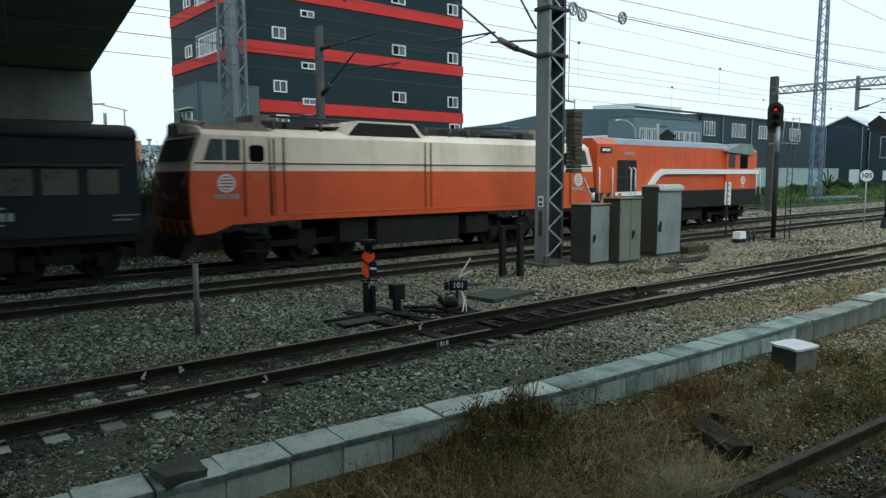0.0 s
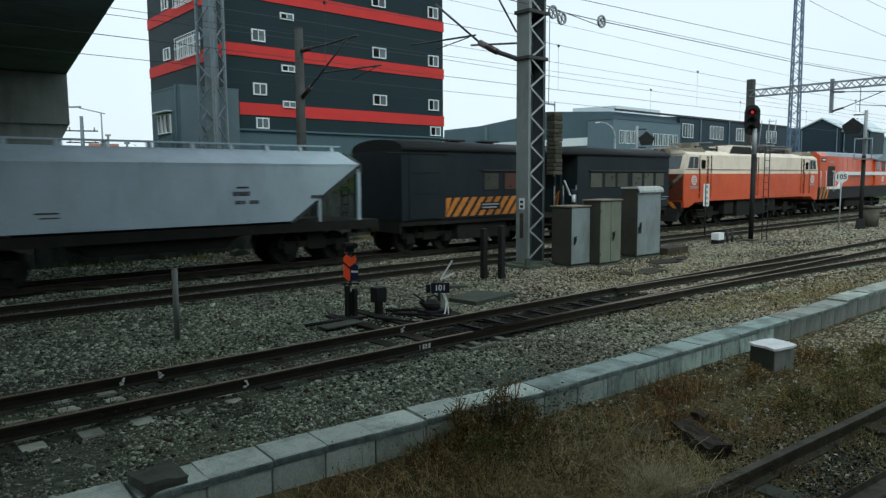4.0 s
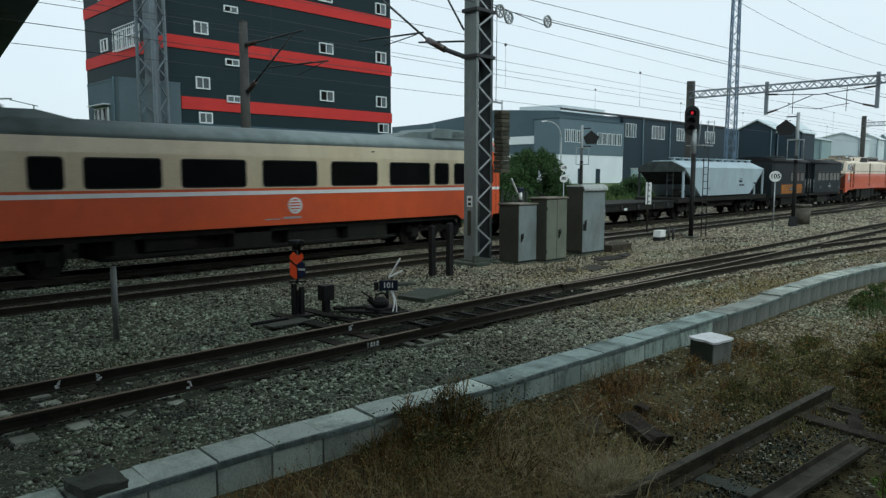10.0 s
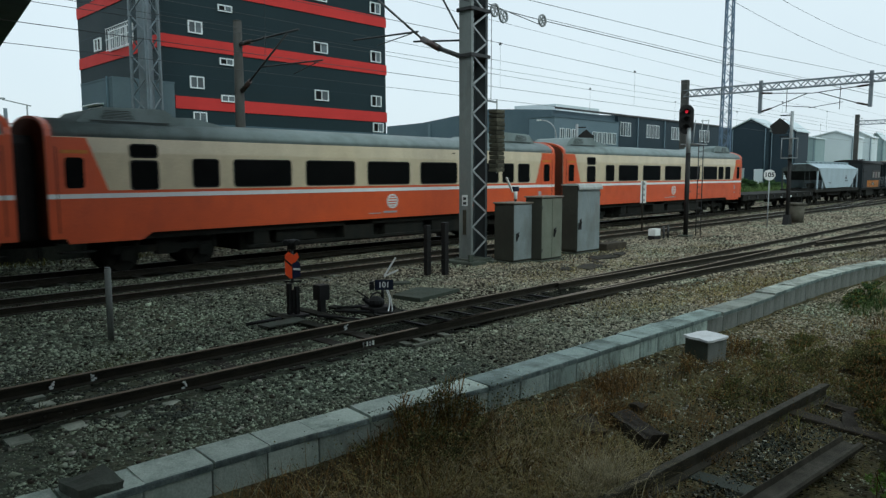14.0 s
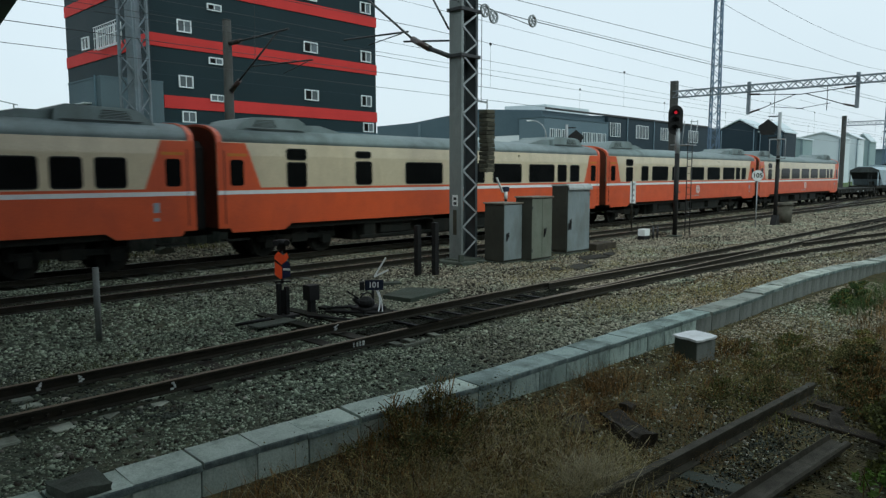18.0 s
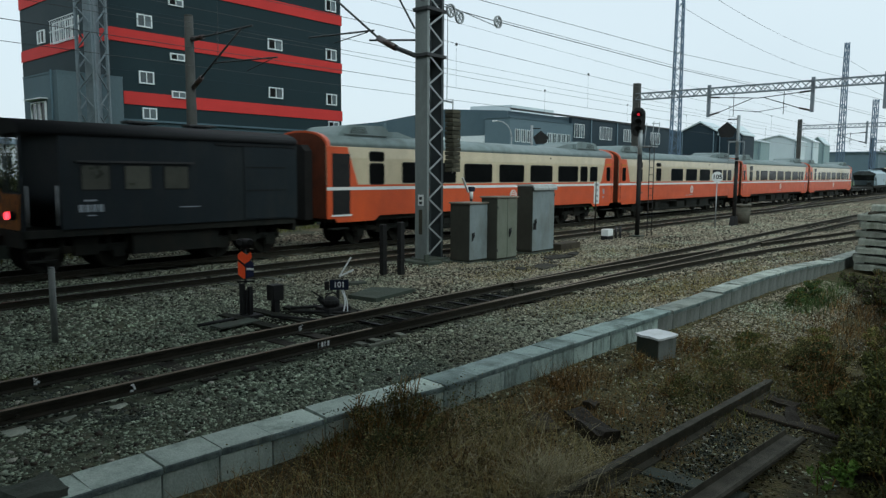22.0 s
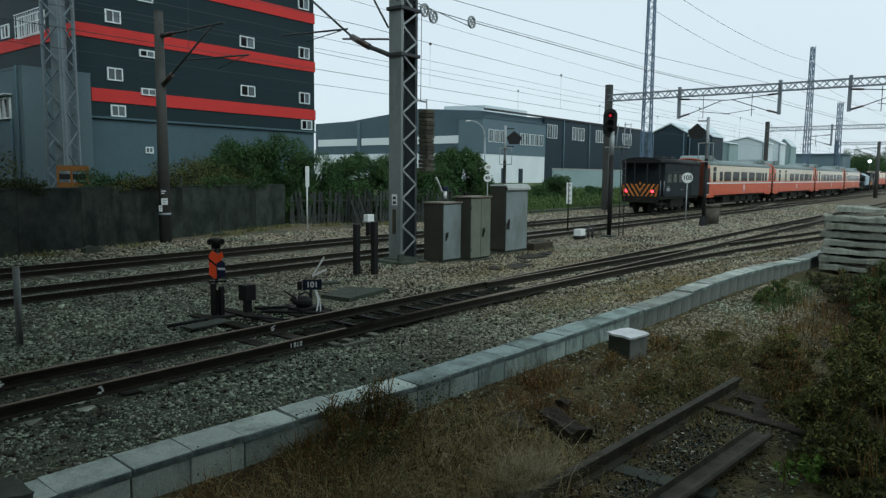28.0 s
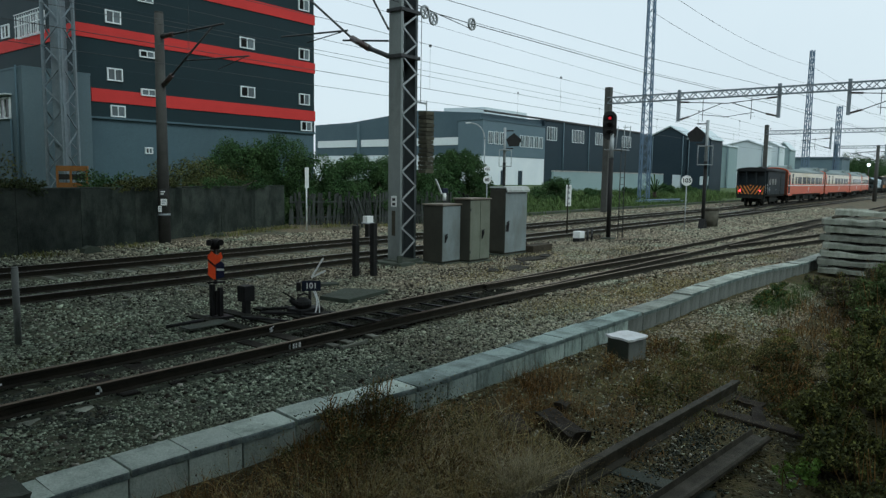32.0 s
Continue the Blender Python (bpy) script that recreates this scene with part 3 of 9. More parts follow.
# old rails and sleepers in the weeds beside the camera
OLD_Z = -0.60
old = thing("track_disused", "short disused track end with rusty rails among dead weeds", "track", kind="structure")
rail(old, [(-3.0, 3.98, OLD_Z), (11.02, 2.92, OLD_Z)], worn=False, s=1.4, mat=OLDRAIL)
# the other rail has fallen on its side: its foot stands up at the back, its head lies to the front
fallen = [(0.10, 0.055), (0.085, 0.062), (0.070, 0.0), (-0.06, -0.012), (-0.085, 0.026), (-0.125, 0.030), (-0.150, 0.010), (-0.150, -0.030), (-0.120, -0.052), (0.10, -0.06)]
part("rail", sweep(fallen, [(-3.0, 3.25, OLD_Z - 0.07), (8.95, 2.08, OLD_Z - 0.07)]), OLDRAIL, old, "fallen rail lying on its side")
for i, (x, ln, wd, dz, mt) in enumerate(((5.4, 1.0, 0.11, 0.23, OLDTIMBER), (6.3, 1.0, 0.11, 0.23, OLDTIMBER), (7.12, 0.62, 0.12, 0.185, DARKCON), (8.05, 1.0, 0.10, 0.235, OLDTIMBER), (8.9, 0.9, 0.11, 0.225, OLDTIMBER), (9.75, 0.75, 0.13, 0.15, OLDTIMBER))):
    bm = box(B(), -wd, wd, -ln, ln, -0.13, 0, 0.02)
    part("sleeper", bm, mt, old, at=pose(x, 2.75 - 0.074 * (x - 6) - (0.12 if i == 5 else 0), OLD_Z - dz, random.uniform(-2, 2), random.uniform(-2, 2), -4.2 + random.uniform(-4, 4)))

# kerb of concrete blocks
kerb = thing("kerb", "low grey concrete kerb with cracked joints and moss stains", "kerb", kind="structure")
ang = math.degrees(math.atan2(KERB_B[1] - KERB_A[1], KERB_B[0] - KERB_A[0]))
KZ = -0.10
krnd = random.Random(11)


def kerb_meshes(top, face):
    """Base, cap and long cap of one weathering; the caps have a mossy dark front edge."""
    out = [mesh_of("kerb_base", box(B(), 0.006, 0.614, 0.014, 0.42, -0.55, -0.075, 0.012), face)]
    for ln in (0.616, 1.236):
        bm = prism(B(), [(0.0, -0.07), (0.0, -0.022), (0.006, -0.008), (0.020, 0.0), (0.42, 0.004), (0.42, -0.07)], "x", 0.004, ln)
        me = mesh_of("kerb_cap", bm, top)
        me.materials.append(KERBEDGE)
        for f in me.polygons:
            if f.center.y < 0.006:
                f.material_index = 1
        out.append(me)
    return out


KERB_NEAR, KERB_MID, KERB_FAR = kerb_meshes(KERBPALE, KERBPALE), kerb_meshes(KERBCON, KERBFACE), kerb_meshes(KERBOLD, BLOCKCON)


def kerb_sway(x):
    """How far the settled kerb strays from its line: sideways and upwards."""
    return (float(np.interp(x, (2, 3.4, 4.2, 6.1, 9, 12, 14.3, 15.3, 18.4, 20.5, 24), (0, 0.02, 0, -0.10, -0.06, -0.02, -0.05, 0.03, 0.06, 0.05, -0.06))),
            float(np.interp(x, (5, 6.5, 9, 13, 14.5, 15.4, 19, 21, 24), (0, -0.03, -0.02, 0, 0.01, 0.06, 0.10, 0.07, 0))))


x = 2.17 - 14 * 0.58
capped = False
while x < 40:
    L = 0.58 + krnd.uniform(-0.03, 0.05)
    dy, dz = kerb_sway(x)
    dy2, dz2 = kerb_sway(x + L)
    lean = -math.degrees(math.atan2(dz2 - dz, L)) + krnd.uniform(-0.5, 0.5)
    m = pose(x, kerb_y(x) + dy, KZ + dz + krnd.uniform(-0.004, 0.004), krnd.uniform(-0.9, 0.9), lean, ang + math.degrees((dy2 - dy) / L) + krnd.uniform(-0.25, 0.25)) @ Matrix.Diagonal((L / 0.62, 1, 1, 1))
    base_m, cap_m, long_m = KERB_NEAR if x < 6.2 else KERB_MID if x < 12.2 + krnd.uniform(-0.5, 0.5) else KERB_FAR
    part("kerb_base", base_m, None, kerb, at=m)
    if not capped:
        capped = x > 6.2 and krnd.random() < 0.4
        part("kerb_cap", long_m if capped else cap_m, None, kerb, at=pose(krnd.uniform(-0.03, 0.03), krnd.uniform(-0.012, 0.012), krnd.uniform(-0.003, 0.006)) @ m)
    else:
        capped = False
    x += L

# ---- train ----
VEHICLES = []
WHEELSETS = []
WR = 0.43


def wheel_mesh():
    bm = B()
    for s in (-1, 1):
        rod(bm, (0, s * 0.50, 0), (0, s * 0.62, 0), WR, 20)
        rod(bm, (0, s * 0.47, 0), (0, s * 0.50, 0), WR + 0.03, 20)
        rod(bm, (0, s * 0.62, 0), (0, s * 0.70, 0), 0.12, 10)
        for i in range(4):
            a = math.pi / 2 * i
            bar(bm, (0.12 * math.cos(a), s * 0.63, 0.12 * math.sin(a)), (0.36 * math.cos(a), s * 0.63, 0.36 * math.sin(a)), 0.05, 0.03)
    rod(bm, (0, -0.5, 0), (0, 0.5, 0), 0.07, 8)
    return mesh_of("wheelset", bm, UNDER)


WHEEL = wheel_mesh()


def bogie(car, x, base=2.1, axles=2):
    bm = B()
    h = base * (axles - 1) / 2
    for s in (-1, 1):
        box(bm, -h - 0.35, h + 0.35, s * 0.85 - 0.06, s * 0.85 + 0.06, 0.48, 0.66, 0.02)
        for k in range(axles):
            cx = -h + k * base
            box(bm, cx - 0.16, cx + 0.16, s * 0.85 - 0.09, s * 0.85 + 0.09, 0.30, 0.60, 0.02)
            for d in (-0.26, 0.26):
                rod(bm, (cx + d, s * 0.85, 0.52), (cx + d, s * 0.85, 0.82), 0.08, 8)
        box(bm, -0.3, 0.3, s * 0.85 - 0.1, s * 0.85 + 0.1, 0.40, 0.95, 0.02)
    box(bm, -0.25, 0.25, -0.85, 0.85, 0.55, 0.85)
    bg = part("bogie", bm, UNDER, car, at=pose(x, 0, 0))
    for k in range(axles):
        w = part("wheelset", WHEEL, None, bg, at=pose(-h + k * base, 0, WR))
        WHEELSETS.append((w, -h + k * base))
    return bg


def vehicle(name, label, category, front):
    car = thing(name, label, category)
    VEHICLES.append((car, front))
    return car


def pane(car, x0, x1, z0, z1, y=-1.42, r=0.07, glass=None, frame_mat=None, name="window"):
    w = part(name, prism(B(), rounded(x0 - 0.035, x1 + 0.035, z0 - 0.035, z1 + 0.035, r + 0.03), "y", y - 0.010, y + 0.01), frame_mat or BLACKIRON, car)
    part("pane", prism(B(), rounded(x0, x1, z0, z1, r), "y", y - 0.016, y), glass or COACHGLASS, w)
    return w


def emblem(car, x, z, r, y=-1.42, mat=None):
    bm = B()
    n = 24
    for a0, a1 in ((0, n),):
        for i in range(n):
            a, b = 2 * math.pi * i / n, 2 * math.pi * (i + 1) / n
            ring = [(x + r * k * math.cos(t), z + r * k * math.sin(t)) for k, t in ((0.8, a), (1, a), (1, b), (0.8, b))]
            prism_fast(bm, ring, y - 0.022, y)
    for h in (-0.55, -0.2, 0.15, 0.5):
        w = r * math.sqrt(max(0.05, 1 - h * h)) * 0.92
        prism_fast(bm, [(x - w, z + (h - 0.09) * r), (x + w, z + (h - 0.09) * r), (x + w, z + (h + 0.09) * r), (x - w, z + (h + 0.09) * r)], y - 0.022, y)
    return part("emblem", bm, mat or WHITE, car, "round white emblem of plain bars")


def prism_fast(bm, outline, y0, y1):
    a = [bm.verts.new((p[0], y0, p[1])) for p in outline]
    b = [bm.verts.new((p[0], y1, p[1])) for p in outline]
    n = len(outline)
    for i in range(n):
        bm.faces.new((a[i], b[i], b[(i + 1) % n], a[(i + 1) % n]))
    bm.faces.new(a)
    bm.faces.new(b[::-1])


def bars(car, rows_, y=-1.42, mat=None, name="lettering"):
    """Lettering that cannot be read: a plain bar for each line."""
    for x0, x1, z0, z1 in rows_:
        n = max(1, round((x1 - x0) / ((z1 - z0) * 0.85))) if z1 - z0 > 0.09 else 1
        for i in range(n):
            a, b = x0 + (x1 - x0) * i / n, x0 + (x1 - x0) * (i + (0.72 if n > 1 else 1)) / n
            bm = B()
            prism_fast(bm, [(a, z0), (b, z0), (b, z1), (a, z1)], y - 0.014, y)
            part(name, bm, mat or LETTER, car)


def arc_roof(x0, x1, half, z0, z1, n=14):
    """Outline (y, z) of an arched roof."""
    return [(half * math.cos(math.pi * i / n), z0 + (z1 - z0) * math.sin(math.pi * i / n) ** 0.8) for i in range(n + 1)]


def underframe(car, items, z1=1.0):
    for x0, x1, z0, y in items:
        part("equipment_box", box(B(), x0, x1, -y, y, z0, z1, 0.02), UNDER, car)


BIG_A = [(-3.78 - 2.37 * i - 1.8, -3.78 - 2.37 * i) for i in range(5)]
BIG_B = [(-3.78 - 2.37 * i - 1.8, -3.78 - 2.37 * i) for i in range(4)]


def coach(front, kind_b, open_door, label):
    car = vehicle("passenger_coach", label, "train coach", front)
    Lc = 19.75
    part("lower_body", prism(B(), [(-1.42, 1.03), (1.42, 1.03), (1.42, 2.10), (-1.42, 2.10)], "x", -Lc, -0.02), ORANGE, car)
    part("upper_body", prism(B(), [(-1.42, 2.10), (1.42, 2.10), (1.42, 3.0), (1.39, 3.36), (-1.39, 3.36), (-1.42, 3.0)], "x", -Lc, -0.02), CREAM, car)
    part("roof", prism(B(), arc_roof(0, 0, 1.39, 3.355, 3.86), "x", -Lc + 0.05, -0.07, True), ROOFGREY, car)
    for s in (-1, 1):
        y = s * 1.42
        yy = -1.42 if s < 0 else 1.41
        part("stripe", box(B(), -Lc, -0.02, y - 0.012, y + 0.012, 1.92, 2.03), WHITE, car, "white stripe along the side")
        for flip in (False, True):
            f = (lambda x: -Lc - x) if flip else (lambda x: x)
            ol = [(f(-0.0), 3.34), (f(-0.88), 3.34), (f(-1.34), 2.11), (f(-1.34), 1.03), (f(-2.35), 1.03), (f(-2.1), 0.86), (f(-0.42), 0.86), (f(-0.34), 0.99), (f(0.0), 0.99)]
            part("vestibule_panel", prism(B(), ol, "y", min(yy, yy + s * 0.006) - (0.006 if s > 0 else 0), yy + 0.02), ORANGE, car)
            dk = BLACKIRON if (open_door and flip) else ORANGE
            if s < 0:
                d = part("door", prism(B(), [(f(-0.22), 1.12), (f(-0.22), 3.12), (f(-0.98), 3.12), (f(-0.98), 1.12)], "y", y - 0.014, y), dk, car)
                if open_door and flip:
                    part("door_frame", prism(B(), [(f(-0.16), 1.06), (f(-0.16), 1.12), (f(-1.04), 1.12), (f(-1.04), 1.06)], "y", y - 0.03, y), WHITE, d)
                else:
                    part("pane", prism(B(), rounded(min(f(-0.38), f(-0.80)), max(f(-0.38), f(-0.80)), 2.16, 2.88, 0.08), "y", y - 0.020, y), COACHGLASS, d)
                    part("door_seam", box(B(), f(-0.21) - 0.012, f(-0.21) + 0.012, y - 0.017, y, 1.12, 3.12), BLACKIRON, d)
                    part("sign_strip", box(B(), min(f(-0.3), f(-0.9)), max(f(-0.3), f(-0.9)), y - 0.018, y, 2.97, 3.05), YELLOWPAINT, d)
                part("stripe", box(B(), min(f(-0.02), f(-1.34)), max(f(-0.02), f(-1.34)), y - 0.0165, y, 1.922, 2.028), WHITE, car)
        wins = [(-2.5, -1.8), (-3.49, -2.83)] + (BIG_B if kind_b else BIG_A)
        wins += [(-14.9, -14.26)] if kind_b else [(-16.24, -15.54)]
        yp = y if s < 0 else y - 0.0
        for x0, x1 in wins:
            if s < 0:
                pane(car, x0, x1, 2.17, 2.86, y)
            else:
                part("window", prism(B(), rounded(x0, x1, 2.17, 2.86, 0.07), "y", y - 0.01, y + 0.014), COACHGLASS, car)
        xt = (-17.5, -16.85) if kind_b else (-17.85, -17.2)
        if s < 0:
            pane(car, *xt, 2.13, 2.80, y)
            pane(car, *xt, 2.92, 3.20, y)
            if kind_b:
                pane(car, -14.9, -14.3, 3.02, 3.18, y)
            emblem(car, -9.3, 1.58, 0.24, y)
            bars(car, [(-9.7, -9.1, 1.20, 1.26), (-10.3, -9.8, 1.19, 1.22)], y)
            bars(car, [(-1.15, -0.99, 1.50, 1.75), (-1.15, -1.0, 1.28, 1.36)], y - 0.006)
    for f in (lambda x: x, lambda x: -Lc - x):
        ol = [(f(-0.70), 3.62), (f(-1.00), 3.90), (f(-1.20), 4.06), (f(-1.45), 4.12), (f(-2.95), 4.15), (f(-3.20), 4.02), (f(-3.25), 3.62)]
        u = part("cooling_unit", prism(B(), ol, "y", -0.98, 0.98), ROOFGREY, car)
        part("fairing", prism(B(), [(f(-3.25), 3.70), (f(-3.25), 3.98), (f(-3.9), 3.99), (f(-4.75), 3.80), (f(-4.75), 3.70)], "y", -0.80, 0.80), ROOFGREY, u)
        part("grille", prism(B(), [(f(-1.40), 3.84), (f(-1.50), 4.04), (f(-2.10), 4.06), (f(-2.20), 3.84)], "y", -0.99, 0.99), DARKROOF, u, "dark louvred grille")
        for k in range(5):
            part("louvre", box(B(), min(f(-1.45), f(-2.15)), max(f(-1.45), f(-2.15)), -1.002, -0.99, 3.855 + k * 0.038, 3.87 + k * 0.038), ROOFGREY, u)
        part("unit_lip", box(B(), min(f(-1.15), f(-3.1)), max(f(-1.15), f(-3.1)), -1.03, -0.98, 3.77, 3.80), DARKROOF, u)
        part("roof_rim", prism(B(), [(1.42, 3.34)] + arc_roof(0, 0, 1.42, 3.35, 3.885) + [(-1.42, 3.34)], "x", min(f(0.0), f(-0.16)), max(f(0.0), f(-0.16))), ORANGE, car, "orange roof rim at the coach end")
        # end walls in a darker orange than the sides
        part("end_wall", prism(B(), [(-1.38, 1.0), (1.38, 1.0), (1.38, 3.3)] + arc_roof(0, 0, 1.36, 3.3, 3.82)[1:-1] + [(-1.38, 3.3)], "x", min(f(0.01), f(-0.06)), max(f(0.01), f(-0.06))), DARKORANGE, car)
        part("gangway", prism(B(), [(-0.7, 0.95), (0.7, 0.95), (0.7, 3.2), (0.5, 3.4), (-0.5, 3.4), (-0.7, 3.2)], "x", min(f(0.32), f(0.012)), max(f(0.32), f(0.012))), BLACKIRON, car)
        part("coupler", box(B(), min(f(0.33), f(-0.5)), max(f(0.33), f(-0.5)), -0.13, 0.13, 0.72, 0.95, 0.02), UNDER, car)
        part("step", box(B(), min(f(-0.25), f(-1.0)), max(f(-0.25), f(-1.0)), -1.36, -1.1, 0.62, 0.67), UNDER, car)
    part("vent", box(B(), -6.35, -6.25, -1.436, -1.40, 3.20, 3.24), BLACKIRON, car)
    underframe(car, [(-7.2, -5.6, 0.45, 1.2), (-9.4, -7.6, 0.42, 1.15), (-11.2, -10.0, 0.40, 1.25), (-13.6, -12.2, 0.5, 1.1), (-14.4, -13.9, 0.45, 1.2)], 1.025)
    part("sole_bar", box(B(), -Lc + 0.3, -0.3, -1.25, 1.25, 0.86, 1.028), UNDER, car)
    # added dark box that stands in for the shade beneath the floor
    part("underside_shade_box", box(B(), -14.6, -5.2, -0.8, 0.8, 0.30, 0.87), UNDER, car)
    for s in (-1, 1):
        part("truss_bar", box(B(), -14.6, -5.2, s * 1.2 - 0.04, s * 1.2 + 0.04, 0.40, 0.48), UNDER, car)
    bogie(car, -2.95)
    bogie(car, -16.8)
    return car


COACH_LABEL = "orange and cream passenger coach with dark windows"
for i in range(4):
    coach(-20.4 * i, i == 2, i == 3, COACH_LABEL + (", one end door open" if i == 3 else ""))


def black_van(front, length, plat_front, plat_rear, wins, label, striped=None, number_x=None, door=None, lamps=False):
    """A dark van with arched roof; x = 0 at its front, platforms are open ends."""
    car = vehicle("brake_van", label, "railway van", front)
    xa, xb = -length + plat_rear, -plat_front
    part("body", prism(B(), [(-1.36, 1.10), (1.36, 1.10), (1.36, 3.36), (-1.36, 3.36)], "x", xa, xb), VANBLACK, car)
    part("roof", prism(B(), arc_roof(0, 0, 1.42, 3.35, 3.74), "x", -length, 0, True), VANROOF, car)
    part("sole_bar", box(B(), -length + 0.05, -0.05, -1.3, 1.3, 0.92, 1.10), UNDER, car)
    part("drip_rail", box(B(), wins[0][0] - 0.15, wins[-1][1] + 0.15, -1.43, -1.36, 2.70, 2.75), DARKSTEEL, car)
    for i, (x0, x1) in enumerate(wins):
        pane(car, x0, x1, 2.05, 2.63, -1.36, 0.03, REDCURTAIN if striped and i == 1 else VANGLASS, VANROOF)
    for vx in (-length * 0.32, -length * 0.55) if lamps or striped else ():
        v = part("roof_vent", box(B(), vx - 0.42, vx + 0.42, -0.22, 0.22, 3.78, 3.86, 0.03), DARKSTEEL, car)
        part("vent_neck", box(B(), vx - 0.2, vx + 0.2, -0.12, 0.12, 3.68, 3.78), DARKSTEEL, v)
    if door:
        d = part("sliding_door", box(B(), door[0], door[1], -1.39, -1.36, 1.14, 3.22), VANBLACK, car)
        part("door_rail", box(B(), door[0] - 0.9, door[1] + 0.3, -1.41, -1.36, 3.24, 3.29), VANROOF, d)
        for z in (1.95, 2.62):
            part("door_rib", box(B(), door[0] + 0.05, door[1] - 0.05, -1.405, -1.39, z, z + 0.03), VANROOF, d)
    for end, depth, sgn in ((0, plat_front, 1), (-length, plat_rear, -1)):
        if depth > 0.3:
            part("platform_wall", box(B(), end - 0.05 if sgn > 0 else end, end if sgn > 0 else end + 0.05, -1.3, 1.3, 1.1, 1.98), VANBLACK, car)
            for yy in (-1.28, -0.45, 0.45, 1.28):
                part("platform_post", box(B(), end - 0.06 if sgn > 0 else end, end if sgn > 0 else end + 0.06, yy - 0.04, yy + 0.04, 1.1, 3.36), VANBLACK, car)
            for xx in (end - sgn * 0.12, end - sgn * (depth - 0.08)):
                part("grab_rail", rod(B(), (xx, -1.36, 1.2), (xx, -1.36, 2.15), 0.019, 8), GALV, car, "pale grab rail")
            for z in (0.35, 0.62):
                part("step", box(B(), min(end - sgn * 0.15, end - sgn * (depth - 0.1)), max(end - sgn * 0.15, end - sgn * (depth - 0.1)), -1.34, -1.05, z, z + 0.04), UNDER, car)
            for k in range(6):
                xx = end - sgn * (0.14 + (depth - 0.3) * k / 5)
                part("platform_bar", box(B(), xx - 0.02, xx + 0.02, 1.28, 1.32, 1.1, 3.36), VANBLACK, car)
            part("platform_side", box(B(), min(end, end - sgn * depth), max(end, end - sgn * depth), 1.27, 1.33, 1.1, 1.95), VANBLACK, car)
            bm = B()
            e0, e1 = (end + 0.002, end + 0.012) if sgn > 0 else (end - 0.012, end - 0.002)
            for i in range(-2, 4):
                y0 = 0.03 + 0.33 * i
                ka, kb = max(0.0, -y0 / 0.55), max(0.0, -(y0 + 0.13) / 0.55)
                o = [(y0 + 0.55 * ka, 1.12 + 0.83 * ka), (y0 + 0.13 + 0.55 * kb, 1.12 + 0.83 * kb), (y0 + 0.68, 1.95), (y0 + 0.55, 1.95)]
                o = [(min(1.28, q[0]), q[1]) for q in o]
                prism(bm, o, "x", e0, e1)
                prism(bm, [(-q[0], q[1]) for q in o[::-1]], "x", e0, e1)
            part("warning_stripes", bm, YELLOWPAINT, car, "yellow chevron stripes")
            if lamps:
                for yy in (-0.93, 0.93):
                    e = end - 0.16 if sgn < 0 else end + 0.16
                    l = part("tail_lamp", rod(B(), (end, yy, 1.46), (e, yy, 1.46), 0.11, 14), BLACKIRON, car)
                    part("lens", rod(B(), (e, yy, 1.46), (e - sgn * -0.02, yy, 1.46), 0.095, 14), REDLIGHT, l, "lit red lens")
        part("buffer_beam", box(B(), end - 0.08 if sgn > 0 else end, end if sgn > 0 else end + 0.08, -1.25, 1.25, 0.70, 1.08), UNDER, car)
        part("coupler", box(B(), end - 0.1, end + 0.35 * sgn + 0.05, -0.13, 0.13, 0.72, 0.95) if sgn > 0 else box(B(), end - 0.35, end + 0.1, -0.13, 0.13, 0.72, 0.95), UNDER, car)
    if striped:
        bm = B()
        s0, s1, za, zb = striped
        part("stripe_ground", box(B(), s0, s1, -1.366, -1.36, za, zb), BLACKIRON, car)
        x = s0 - 0.5
        while x < s1 - 0.05:
            lo, hi = (max(s0, min(s1, x)), max(s0, min(s1, x + 0.24))), (max(s0, min(s1, x + 0.52)), max(s0, min(s1, x + 0.76)))
            if hi[1] - hi[0] > 0.02 or lo[1] - lo[0] > 0.02:
                prism_fast(bm, [(lo[0], za), (lo[1] + 0.002, za), (hi[1] + 0.002, zb), (hi[0], zb)], -1.374, -1.36)
            x += 0.40
        part("warning_stripes", bm, YELLOWPAINT, car, "slanted yellow warning stripes")
        part("name_panel", box(B(), (s0 + s1) / 2 - 0.5, (s0 + s1) / 2 + 0.5, -1.382, -1.36, (za + zb) / 2 - 0.13, (za + zb) / 2 + 0.13), BLACKIRON, car)
        bars(car, [((s0 + s1) / 2 - 0.42, (s0 + s1) / 2 + 0.42, (za + zb) / 2 + 0.03, (za + zb) / 2 + 0.08), ((s0 + s1) / 2 - 0.42, (s0 + s1) / 2 + 0.3, (za + zb) / 2 - 0.08, (za + zb) / 2 - 0.03)], -1.378)
    if number_x is not None:
        bars(car, [(number_x, number_x + 0.62, 1.50, 1.68), (number_x + 0.12, number_x + 0.42, 1.76, 1.80), (number_x + 0.2, number_x + 0.4, 1.40, 1.43)], -1.36)
        bars(car, [(number_x + 2.6, number_x + 3.2, 1.54, 1.565), (number_x + 2.6, number_x + 3.0, 1.43, 1.455), (number_x - 2.2, number_x - 1.6, 1.54, 1.565), (number_x - 2.2, number_x - 1.7, 1.43, 1.455)] if door is None else [(number_x + 2.6, number_x + 3.2, 1.54, 1.565)], -1.36)
    for k in (-length * 0.2, -length * 0.8):
        bogie(car, k, 1.65)
    underframe(car, [(-length * 0.66, -length * 0.34, 0.35, 1.15)], 0.93)
    return car


